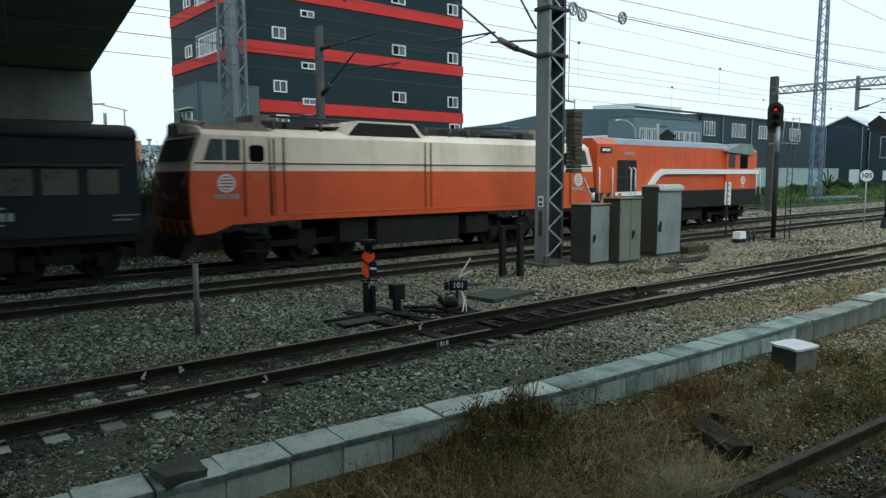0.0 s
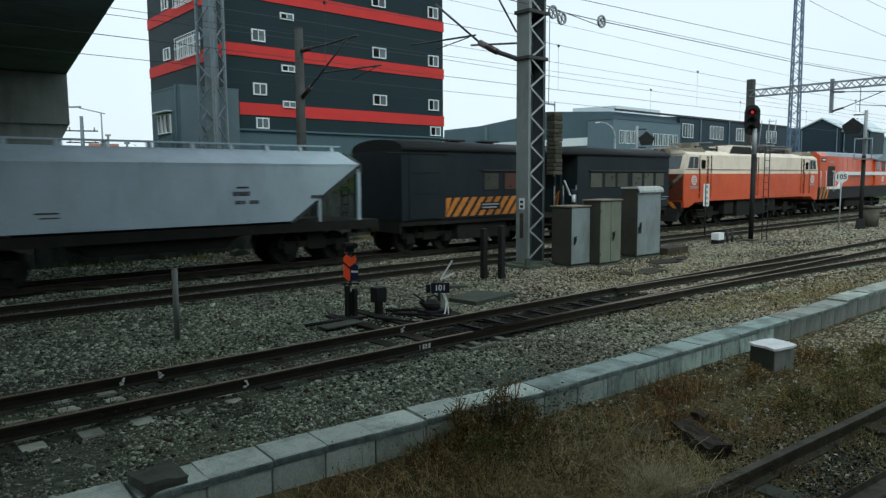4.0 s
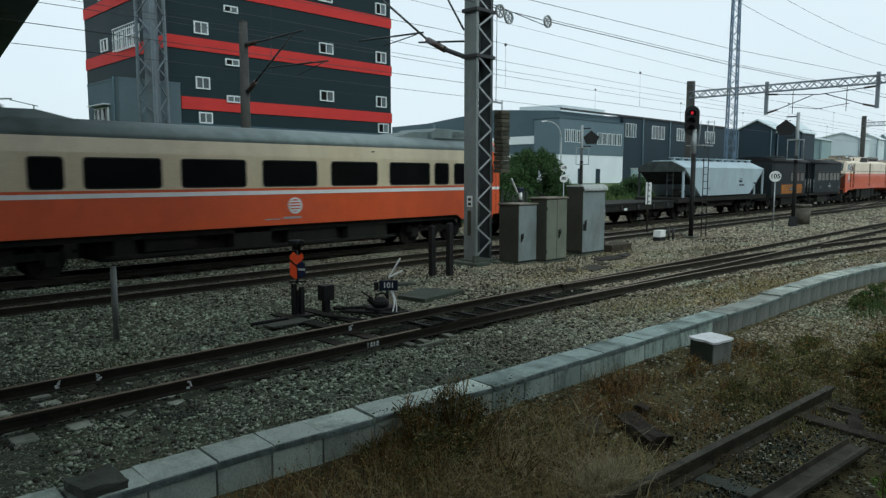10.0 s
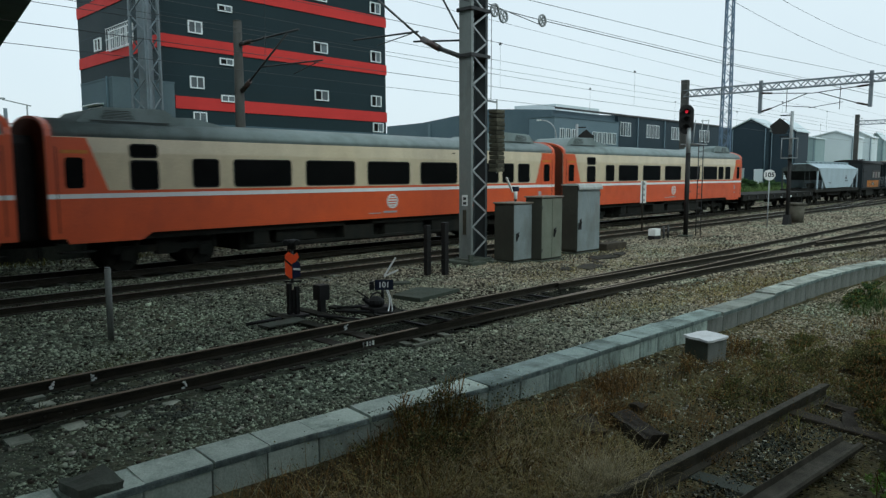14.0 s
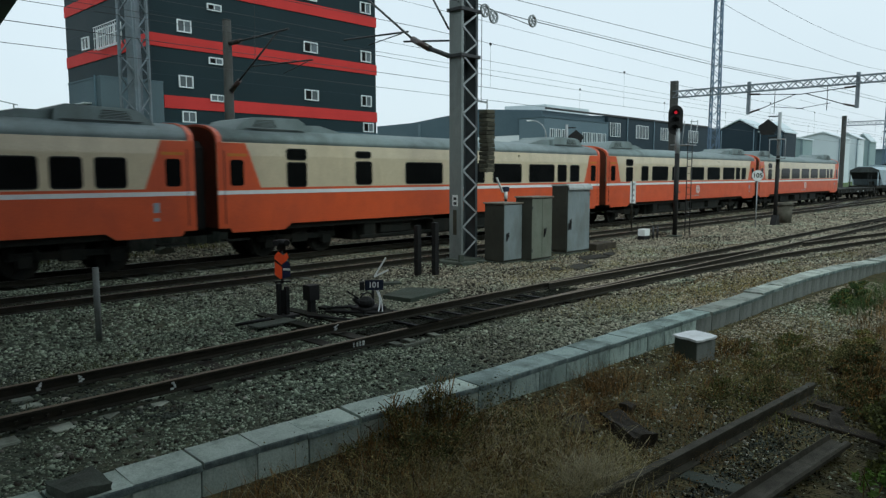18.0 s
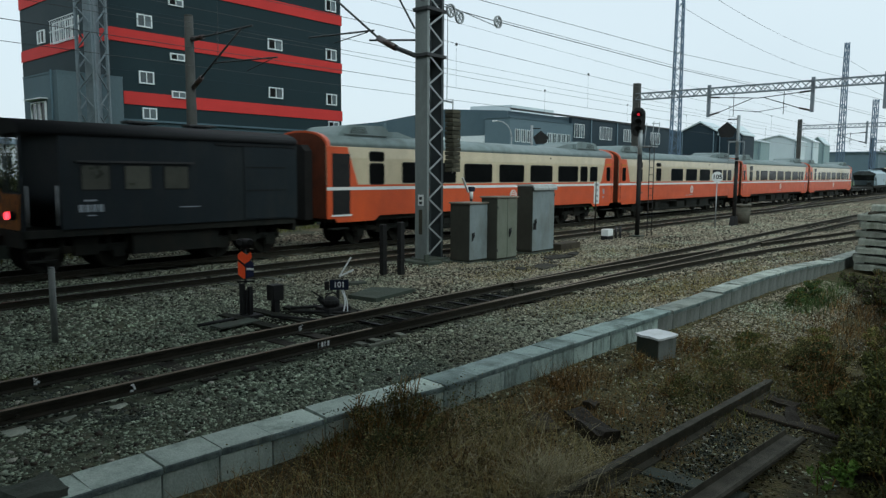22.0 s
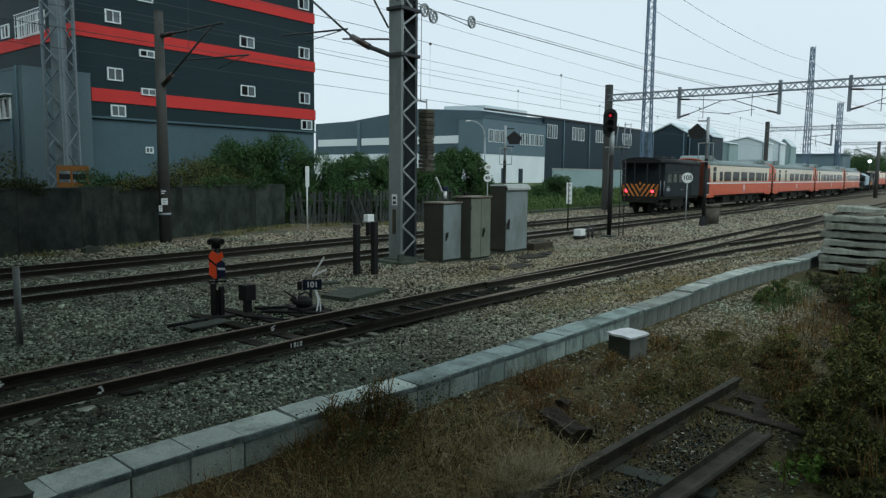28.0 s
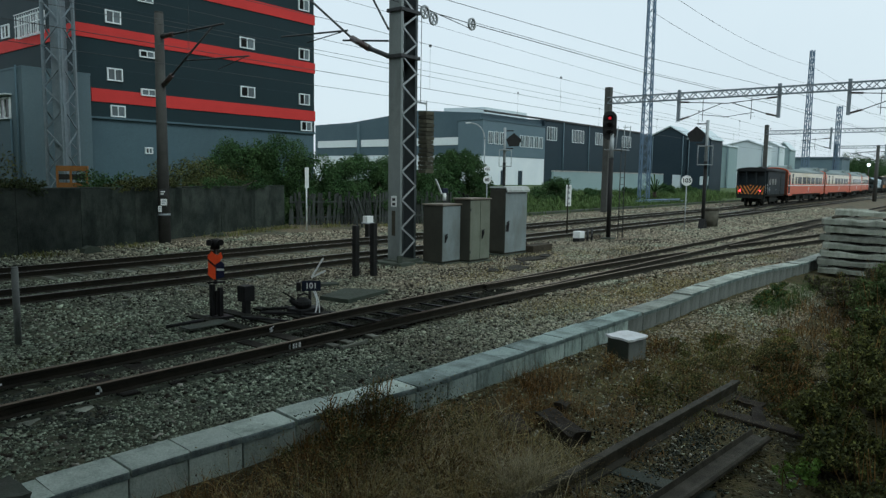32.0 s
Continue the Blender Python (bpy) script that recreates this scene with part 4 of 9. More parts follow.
# van with the stripes, the windowed brake coach, and the last van
black_van(36.5, 7.6, 0.85, 0.0, [(-3.93, -3.23), (-2.90, -2.21), (-1.89, -1.17)], "black brake van with slanted yellow stripes and curtained windows", (-5.74, -1.52, 1.16, 1.80), -6.9, (-7.3, -6.0))
black_van(44.55, 7.75, 0.0, 1.0, [(-5.89, -5.14), (-4.94, -4.22), (-4.05, -3.32), (-2.94, -2.22), (-2.04, -1.32), (-1.11, -0.45)], "black van with a row of curtained windows and an open platform", None, -3.2)
black_van(-82.1, 7.75, 0.0, 0.85, [(-6.4, -5.75), (-5.35, -4.7), (-4.3, -3.65)], "black brake van with red tail lamps and open rear platform", None, -6.5, (-1.9, -0.4), True)


def flat_wagon(front, length, label):
    car = vehicle("flat_wagon", label, "railway wagon", front)
    part("deck", box(B(), -length, 0, -1.38, 1.38, 1.02, 1.10, 0.01), UNDER, car)
    part("sole_bar", box(B(), -length + 0.02, -0.02, -1.34, -1.22, 0.72, 1.02), UNDER, car)
    part("sole_bar", box(B(), -length + 0.02, -0.02, 1.22, 1.34, 0.72, 1.02), UNDER, car)
    part("centre_sill", box(B(), -length + 0.1, -0.1, -0.3, 0.3, 0.55, 1.02), UNDER, car)
    for i in range(9):
        x = -length * (i + 0.5) / 9
        part("stake_pocket", box(B(), x - 0.07, x + 0.07, -1.42, -1.34, 0.80, 1.0), DARKSTEEL, car)
    for x in (-length * 0.36, -length * 0.5):
        part("white_plate", box(B(), x - 0.12, x + 0.12, -1.37, -1.342, 0.74, 0.86), WHITE, car)
    part("air_tank", rod(B(), (-length * 0.56, -0.6, 0.62), (-length * 0.46, -0.6, 0.62), 0.2, 14), UNDER, car)
    for s, e in ((1, 0), (-1, -length)):
        part("coupler", box(B(), min(e, e + s * 0.4), max(e, e + s * 0.4), -0.13, 0.13, 0.72, 0.95), UNDER, car)
    bogie(car, -2.1, 1.7)
    bogie(car, -length + 2.1, 1.7)


flat_wagon(14.75, 14.1, "empty low flat wagon with a dark steel deck")


def hopper_wagon(front, label):
    """x = 0 at the front end of the sill; 12.7 m long."""
    car = vehicle("hopper_wagon", label, "railway wagon", front)
    L = 12.7
    part("hopper_body", prism(B(), [(-0.75, 2.88), (-12.2, 2.88), (-10.15, 1.28), (-3.05, 1.28)], "y", -1.40, 1.40), HOPPERGREY, car)
    roof = B()
    low = [roof.verts.new(v) for v in ((-12.2, -1.40, 2.884), (-0.75, -1.40, 2.884), (-0.75, 1.40, 2.884), (-12.2, 1.40, 2.884))]
    top = [roof.verts.new(v) for v in ((-12.0, -0.60, 3.29), (-0.95, -0.60, 3.29), (-0.95, 0.60, 3.29), (-12.0, 0.60, 3.29))]
    for k in range(4):
        roof.faces.new((low[k], low[(k + 1) % 4], top[(k + 1) % 4], top[k]))
    roof.faces.new(top)
    roof.faces.new(low[::-1])
    bmesh.ops.recalc_face_normals(roof, faces=roof.faces)
    part("hopper_roof", roof, HOPPERGREY, car, "pitched sheet roof")
    part("eaves_strip", box(B(), -12.2, -0.75, -1.415, -1.395, 2.85, 2.89), HOPPERGREY, car)
    part("sole_bar", box(B(), -L, 0, -1.32, 1.32, 0.95, 1.22, 0.01), UNDER, car)
    part("lower_chute", prism(B(), [(-9.0, 1.28), (-8.2, 0.62), (-4.8, 0.62), (-4.0, 1.28)], "y", -1.0, 1.0), UNDER, car)
    walk_ = part("roof_walkway", box(B(), -12.1, -0.9, -0.62, -0.36, 3.42, 3.46), HOPPERGREY, car)
    for i in range(11):
        x = -11.9 + i * 1.07
        part("walkway_post", prism(B(), [(-0.60, 3.42), (-0.36, 3.42), (-0.50, 3.27), (-0.72, 3.20)], "x", x - 0.05, x + 0.05), HOPPERGREY, walk_)
    for s, e in ((1, -0.75), (-1, -12.2)):
        # ends, ladders and far posts are darkened by colour for the shade there
        part("end_hood", prism(B(), [(-1.38, 2.66), (1.38, 2.66), (1.38, 2.885), (0.62, 3.24), (-0.62, 3.24), (-1.38, 2.885)], "x", min(e, e + s * 0.12), max(e, e + s * 0.12)), HOPPEREND, car, "grimy end hood coloured dark as in shade")
        part("end_wall", prism(B(), [(e - s * 0.03, 2.66), (e - s * 0.03, 2.86), (e - s * 2.20, 1.23), (e - s * 2.36, 1.23)], "y", -1.36, 1.36), HOPPEREND, car, "grimy sloping end sheet coloured dark as in shade")
        for yy in (-1.33, 1.33):
            part("corner_post", box(B(), e + s * 0.02 - 0.05, e + s * 0.02 + 0.05, yy - 0.05, yy + 0.05, 1.22, 2.75), HOPPERGREY if yy < 0 else HOPPEREND, car)
            part("corner_post", box(B(), e - s * 1.35 - 0.04, e - s * 1.35 + 0.04, yy - 0.04, yy + 0.04, 1.22, 1.95), HOPPERGREY, car)
        lad = part("ladder", box(B(), e + s * 0.05 - 0.015, e + s * 0.05 + 0.015, -0.75, -0.72, 1.2, 2.9), HOPPEREND, car)
        part("ladder_rail", box(B(), e + s * 0.05 - 0.015, e + s * 0.05 + 0.015, -0.40, -0.37, 1.2, 2.9), HOPPEREND, lad)
        for i in range(6):
            part("rung", box(B(), e + s * 0.05 - 0.012, e + s * 0.05 + 0.012, -0.73, -0.38, 1.4 + i * 0.26, 1.425 + i * 0.26), HOPPEREND, lad)
        part("coupler", box(B(), min(-6.35 + s * 6.3, -6.35 + s * 6.75), max(-6.35 + s * 6.3, -6.35 + s * 6.75), -0.13, 0.13, 0.72, 0.95), UNDER, car)
    part("brake_cylinder", rod(B(), (-11.4, -0.5, 1.5), (-10.7, -0.5, 1.5), 0.22, 14), UNDER, car)
    bars(car, [(-4.75, -4.25, 2.02, 2.14), (-4.65, -4.3, 2.22, 2.27), (-4.7, -4.4, 1.80, 1.90), (-4.3, -4.0, 1.80, 1.90), (-9.4, -8.9, 1.70, 1.74), (-9.3, -8.9, 1.60, 1.63), (-2.4, -1.9, 1.9, 2.0)], -1.40, DARKSTEEL)
    bogie(car, -2.0, 1.7)
    bogie(car, -L + 2.0, 1.7)


hopper_wagon(28.0, "pale grey covered hopper wagon with sloping ends")


def electric_loco(front, label):
    """x = 0 at the front; 15.95 m long, a cab at both ends."""
    car = vehicle("electric_locomotive", label, "locomotive", front)
    L = 15.95
    def sym(pts):
        return pts + [(-L - x, z) for x, z in pts[::-1]]
    part("lower_body", prism(B(), sym([(-0.20, 1.25), (-0.05, 1.30), (0.0, 1.75), (0.0, 2.3), (-0.04, 2.60)]), "y", -1.42, 1.42), ORANGE, car)
    part("upper_body", prism(B(), sym([(-0.04, 2.60), (-0.06, 2.78), (-0.34, 3.52)]), "y", -1.40, 1.40), LOCOCREAM, car)
    part("cant_roof", prism(B(), [(-1.40, 3.515), (1.40, 3.515), (1.15, 3.70), (0.7, 3.78), (-0.7, 3.78), (-1.15, 3.70)], "x", -L + 0.36, -0.36), LOCOCREAM, car)
    part("body_line", box(B(), -L + 0.15, -0.15, -1.43, -1.40, 2.79, 2.815), DARKORANGE, car)
    part("skirt", box(B(), -L + 0.9, -0.9, -1.428, -1.40, 1.25, 1.40), ORANGE, car)
    part("sill_ridge", box(B(), -L + 2.35, -2.35, -1.445, -1.42, 1.40, 1.44, 0.006), ORANGE, car)
    for s, e in ((1, 0), (-1, -L)):
        f = lambda x: e + s * x
        part("cab_roof", prism(B(), [(f(-0.30), 3.50), (f(-0.55), 3.82), (f(-2.0), 3.90), (f(-2.5), 3.60)], "y", -1.2, 1.2), SOOTSHADECREAM, car)
        part("windscreen", prism(B(), [(f(-0.10), 2.84), (f(-0.05), 2.86), (f(-0.28), 3.46), (f(-0.33), 3.43)], "y", -1.15, 1.15), CABGLASS, car)
        w = part("cab_window", prism(B(), [(f(-0.28), 2.83), (f(-0.50), 3.46), (f(-1.40), 3.46), (f(-1.40), 2.83)], "y", -1.412, -1.39), LOCOCREAM, car)
        part("pane", prism(B(), [(f(-0.37), 2.87), (f(-0.56), 3.41), (f(-0.90), 3.41), (f(-0.90), 2.87)], "y", -1.418, -1.39), CABGLASS, w)
        part("pane", prism(B(), [(f(-0.95), 2.87), (f(-0.95), 3.41), (f(-1.35), 3.41), (f(-1.35), 2.87)], "y", -1.418, -1.39), CABGLASS, w)
        d = part("cab_door", prism(B(), [(f(-1.48), 1.45), (f(-1.48), 3.42), (f(-2.14), 3.42), (f(-2.14), 1.45)], "y", -1.424, -1.39), LOCOCREAM, car)
        part("door_panel", prism(B(), [(f(-1.48), 1.44), (f(-1.48), 2.60), (f(-2.14), 2.60), (f(-2.14), 1.44)], "y", -1.432, -1.40), ORANGE, d)
        part("pane", prism(B(), rounded(min(f(-1.60), f(-2.02)), max(f(-1.60), f(-2.02)), 2.84, 3.28, 0.1), "y", -1.43, -1.39), COACHGLASS, d)
        part("builder_plate", prism(B(), [(f(-1.70), 2.36), (f(-1.70), 2.52), (f(-1.92), 2.52), (f(-1.92), 2.36)], "y", -1.440, -1.43), YELLOWPAINT, d, "small yellow plate")
        for xs in (-1.46, -2.17, -2.30):
            part("door_gap", prism(B(), [(f(xs), 1.42), (f(xs), 3.46), (f(xs - 0.022), 3.46), (f(xs - 0.022), 1.42)], "y", -1.434, -1.40), DARKORANGE, car)
        part("grab_rail", rod(B(), (f(-1.44), -1.47, 1.4), (f(-1.44), -1.47, 2.7), 0.016, 8), DARKSTEEL, car)
        part("grab_rail", rod(B(), (f(-2.20), -1.47, 1.4), (f(-2.20), -1.47, 2.7), 0.016, 8), DARKSTEEL, car)
        emblem(car, f(-0.95), 2.28, 0.24, -1.42)
        bars(car, [(min(f(-0.6), f(-1.3)), max(f(-0.6), f(-1.3)), 1.88, 2.00)], -1.42)
        for yy in (-0.8, 0.8):
            part("headlamp", rod(B(), (f(0.0), yy, 2.1), (f(0.07), yy, 2.1), 0.12, 14), DARKSTEEL, car)
        part("cab_skirt", prism(B(), [(f(-0.03), 1.31), (f(-0.10), 0.98), (f(-0.55), 1.0), (f(-1.1), 1.20), (f(-2.3), 1.22), (f(-2.3), 1.31)], "y", -1.425, 1.425), ORANGE, car)
        # nose panel: grime and the shade on the front, both in the colour
        part("nose_face", box(B(), min(f(0.001), f(0.008)), max(f(0.001), f(0.008)), -1.40, 1.40, 1.34, 2.58), DARKORANGE, car, "grimy nose panel coloured dark for the shade on it")
        part("roof_box", box(B(), min(f(-2.1), f(-2.85)), max(f(-2.1), f(-2.85)), -0.6, 0.6, 3.70, 4.16, 0.03), SOOTSHADECREAM, car)
        hb = part("headlight_box", prism(B(), [(f(-0.12), 3.56), (f(-0.12), 3.82), (f(-0.22), 3.90), (f(-0.9), 3.94), (f(-0.9), 3.56)], "y", -0.45, 0.45), SOOTSHADECREAM, car)
        for yy in (-0.2, 0.2):
            part("lamp_glass", rod(B(), (f(-0.13), yy, 3.70), (f(-0.08), yy, 3.70), 0.13, 14), CABGLASS, hb)
        part("roof_horn", rod(B(), (f(-0.5), -0.8, 3.86), (f(-0.05), -0.8, 3.9), 0.04, 10, 0.09), GALV, car)
        for sd in (-1, 1):
            sw = B()
            for k in range(6):
                ya, yb = 0.1 + 0.2 * k, 0.1 + 0.2 * (k + 1)
                za, zb = 1.85 + 0.72 * (k / 6) ** 1.8, 1.85 + 0.72 * ((k + 1) / 6) ** 1.8
                bar(sw, (f(0.012), sd * (ya - 0.02), za), (f(0.012), sd * (yb + 0.02), zb), 0.012, 0.14)
            # the rear stripe is dulled to follow the shade painted on its nose
            part("nose_stripe", sw, LOCOCREAM if s > 0 else SOOTSHADECREAM, car, "curved cream stripe on the nose")
        pl = part("snow_plough", prism(B(), [(f(0.0), 0.95), (f(0.25), 0.35), (f(0.1), 0.30), (f(-0.5), 0.95)], "y", -1.2, 1.2), BLACKIRON, car)
        bm = B()
        for k in range(4):
            y0 = -1.1 + k * 0.6
            prism(bm, [(y0, 0.95), (y0 + 0.22, 0.95), (y0 + 0.5, 1.25), (y0 + 0.28, 1.25)], "x", min(f(-0.23), f(0.02)), max(f(-0.23), f(0.02)))
        part("warning_stripes", bm, YELLOWPAINT, car)
        part("buffer_beam", box(B(), min(f(-0.25), f(0.0)), max(f(-0.25), f(0.0)), -1.3, 1.3, 0.80, 1.25), BLACKIRON, car)
        part("coupler", box(B(), min(f(-0.1), f(0.4)), max(f(-0.1), f(0.4)), -0.13, 0.13, 0.72, 0.95), UNDER, car)
        for z in (0.45, 0.8, 1.1):
            part("step", box(B(), min(f(-1.45), f(-2.2)), max(f(-1.45), f(-2.2)), -1.42, -1.15, z, z + 0.04), UNDER, car)
        # pantograph folded on the roof
        pan = part("pantograph_base", box(B(), min(f(-3.4), f(-5.6)), max(f(-3.4), f(-5.6)), -0.55, 0.55, 3.88, 3.93), DARKSTEEL, car)
        for yy in (-0.55, 0.55):
            part("pantograph_arm", bar(B(), (f(-3.4), yy, 3.98), (f(-5.7), yy * 0.4, 4.12), 0.05, 0.05), DARKSTEEL, pan)
            part("pantograph_arm", bar(B(), (f(-5.7), yy * 0.4, 4.12), (f(-3.7), yy * 0.9, 4.20), 0.04, 0.04), DARKSTEEL, pan)
            for xx in (-3.6, -5.4):
                part("insulator", rod(B(), (f(xx), yy, 3.70), (f(xx), yy, 3.90), 0.07, 10), INSUL, pan)
        part("contact_strip", box(B(), min(f(-3.6), f(-3.85)), max(f(-3.6), f(-3.85)), -0.8, 0.8, 4.20, 4.23), GALV, pan)
    part("roof_grille", prism(B(), [(-11.45, 3.55), (-10.9, 4.08), (-8.75, 4.08), (-8.2, 3.55)], "y", -1.22, 1.22), LOCOCREAM, car)
    part("grille", prism(B(), [(-11.2, 3.62), (-10.82, 4.03), (-8.84, 4.03), (-8.45, 3.62)], "y", -1.23, 1.23), BLACKIRON, car)
    part("roof_bus_bar", rod(B(), (-13.5, -0.9, 4.1), (-8.6, -0.9, 4.1), 0.03, 8), DARKSTEEL, car)
    part("roof_bus_bar", rod(B(), (-7.9, -0.9, 4.0), (-3.4, -0.9, 4.0), 0.03, 8), DARKSTEEL, car)
    for x in (-13.4, -11.9, -8.0, -7.0, -6.2):
        part("roof_insulator", rod(B(), (x, -0.9, 3.68), (x, -0.9, 4.02), 0.06, 10), INSUL, car)
    for x in (-7.6, -6.7, -5.9, -12.6, -13.3, -3.0):
        part("roof_equipment", box(B(), x - 0.3, x + 0.3, -0.7, 0.3, 3.76, 4.0, 0.03), DARKSTEEL, car)
    for x in (-13.35, -8.45, -8.22, -2.6):
        part("panel_seam", box(B(), x - 0.015, x + 0.015, -1.436, -1.40, 1.42, 3.5), RAIL, car)
    underframe(car, [(-10.2, -6.9, 0.35, 1.25), (-11.5, -10.5, 0.5, 1.2), (-6.5, -5.5, 0.5, 1.2)], 1.255)
    bogie(car, -3.5, 1.45, 3)
    bogie(car, -L + 3.5, 1.45, 3)


electric_loco(61.7, "orange electric locomotive with a cream upper body and dark underframe")


def diesel_loco(front, label):
    """x = 0 at the front; 13.6 m long hood unit with its cab near the front."""
    car = vehicle("diesel_locomotive", label, "locomotive", front)
    L = 13.6
    part("long_hood", prism(B(), [(-1.25, 1.75), (1.25, 1.75), (1.25, 3.72), (-1.25, 3.72)], "x", -L + 1.3, -3.4), ORANGE, car)
    part("hood_roof", prism(B(), [(-1.27, 3.715), (-1.1, 3.92), (-0.7, 4.02), (0.7, 4.02), (1.1, 3.92), (1.27, 3.715)], "x", -L + 1.2, -3.2), BLUEROOF, car)
    part("rear_cab", prism(B(), [(-1.38, 1.75), (1.38, 1.75), (1.38, 3.70), (1.1, 3.95), (-1.1, 3.95), (-1.38, 3.70)], "x", -L + 0.05, -L + 1.35), ORANGE, car)
    nb = part("number_box", box(B(), -L + 0.25, -L + 0.95, -1.40, -1.37, 3.35, 3.58), BLACKIRON, car)
    part("lettering", box(B(), -L + 0.35, -L + 0.85, -1.408, -1.39, 3.42, 3.52), WHITE, nb)
    part("cab", prism(B(), [(-1.38, 1.75), (1.38, 1.75), (1.38, 3.50), (-1.38, 3.50)], "x", -3.5, -1.15), ORANGE, car)
    part("cab_roof", prism(B(), [(-3.75, 3.62), (-2.4, 4.0), (-1.3, 3.98), (-0.95, 3.50), (-1.1, 3.45), (-3.7, 3.55)], "y", -1.5, 1.5), ROOFGREY, car, "pale sloping cab roof")
    part("short_hood", prism(B(), [(-1.25, 1.75), (1.25, 1.75), (1.25, 3.66), (1.0, 3.82), (-1.0, 3.82), (-1.25, 3.66)], "x", -1.2, -0.25), ORANGE, car)
    pane(car, -3.3, -2.75, 2.85, 3.42, -1.38, 0.05, CABGLASS)
    pane(car, -2.2, -1.5, 2.80, 3.40, -1.38, 0.05, COACHGLASS)
    part("side_sill", box(B(), -L, 0, -1.42, 1.42, 0.95, 1.75, 0.03), BLACKIRON, car)
    st = prism(B(), [(-L + 1.2, 1.76), (-L + 3.35, 1.76), (-L + 4.25, 2.55), (-L + 4.7, 2.72), (-0.3, 2.72), (-0.3, 2.50), (-L + 4.75, 2.50), (-L + 4.4, 2.40), (-L + 3.45, 1.60), (-L + 1.2, 1.60)], "y", -1.425, -1.24)
    part("stripe", st, WHITE, car, "white stripe bending down along the hood")
    d = part("doorway", box(B(), -L + 1.5, -L + 2.85, -1.275, -1.24, 1.78, 3.08), BLACKIRON, car)
    part("door_bar", box(B(), -L + 2.1, -L + 2.16, -1.285, -1.27, 1.78, 3.08), DARKSTEEL, d)
    part("door_bar", box(B(), -L + 1.5, -L + 2.85, -1.285, -1.27, 2.35, 2.40), DARKSTEEL, d)
    for x in (-L + 0.15, -L + 1.0, -L + 2.25, -L + 2.55, -0.15, -0.6):
        r = part("handrail", rod(B(), (x, -1.44, 1.45), (x, -1.44, 2.72), 0.022, 8), WHITE, car, "white handrail")
        part("rail_top", rod(B(), (x, -1.44, 2.72), (x, -1.30, 2.78), 0.022, 8), WHITE, r)
    for x in (-9.0, -8.2, -7.4, -6.6, -5.8, -5.0):
        part("hood_door", box(B(), x - 0.36, x + 0.36, -1.262, -1.24, 2.78, 3.60, 0.005), ORANGE, car)
    part("hood_fan", rod(B(), (-9.5, 0, 4.0), (-9.5, 0, 4.1), 0.5, 20), DARKSTEEL, car)
    part("exhaust", box(B(), -6.2, -5.7, -0.2, 0.2, 4.0, 4.14), DARKSTEEL, car)
    bars(car, [(-L + 2.0, -L + 2.7, 3.30, 3.42)], -1.25)
    emblem(car, -1.9, 2.18, 0.20, -1.38)
    bars(car, [(-2.15, -1.7, 1.83, 1.92)], -1.38)
    bm = B()
    for k in range(3):
        x0 = -L + 0.05 + k * 0.5
        prism_fast(bm, [(x0, 1.0), (x0 + 0.22, 1.0), (x0 + 0.6, 1.72), (x0 + 0.38, 1.72)], -1.428, -1.40)
    part("warning_stripes", bm, YELLOWPAINT, car)
    part("fuel_tank", box(B(), -8.4, -5.2, -1.15, 1.15, 0.35, 0.96, 0.08), UNDER, car)
    for s, e in ((1, 0), (-1, -L)):
        part("coupler", box(B(), min(e, e + s * 0.35), max(e, e + s * 0.35), -0.13, 0.13, 0.72, 0.95), UNDER, car)
        for z in (0.4, 0.7):
            part("step", box(B(), min(e - s * 0.1, e - s * 0.6), max(e - s * 0.1, e - s * 0.6), -1.42, -1.1, z, z + 0.04), UNDER, car)
    bogie(car, -2.6, 1.5, 3)
    bogie(car, -L + 2.6, 1.5, 3)


diesel_loco(75.5, "orange diesel locomotive with a long hood and white stripe")

# ---- yard: masts, cabinets, signals ----
GZ = -0.20


def lettered(text, size, material, parent, m, label=""):
    cu = bpy.data.curves.new("sign_text", "FONT")
    cu.body, cu.size, cu.align_x, cu.align_y, cu.extrude, cu.offset = text, size, "CENTER", "CENTER", 0.002, size * 0.025
    tmp = bpy.data.objects.new("sign_text", cu)
    me = bpy.data.meshes.new_from_object(tmp)
    bpy.data.objects.remove(tmp)
    me.materials.clear()
    me.materials.append(material)
    ob = part("sign_text", me, None, parent, label)
    ob.matrix_basis = m
    return ob


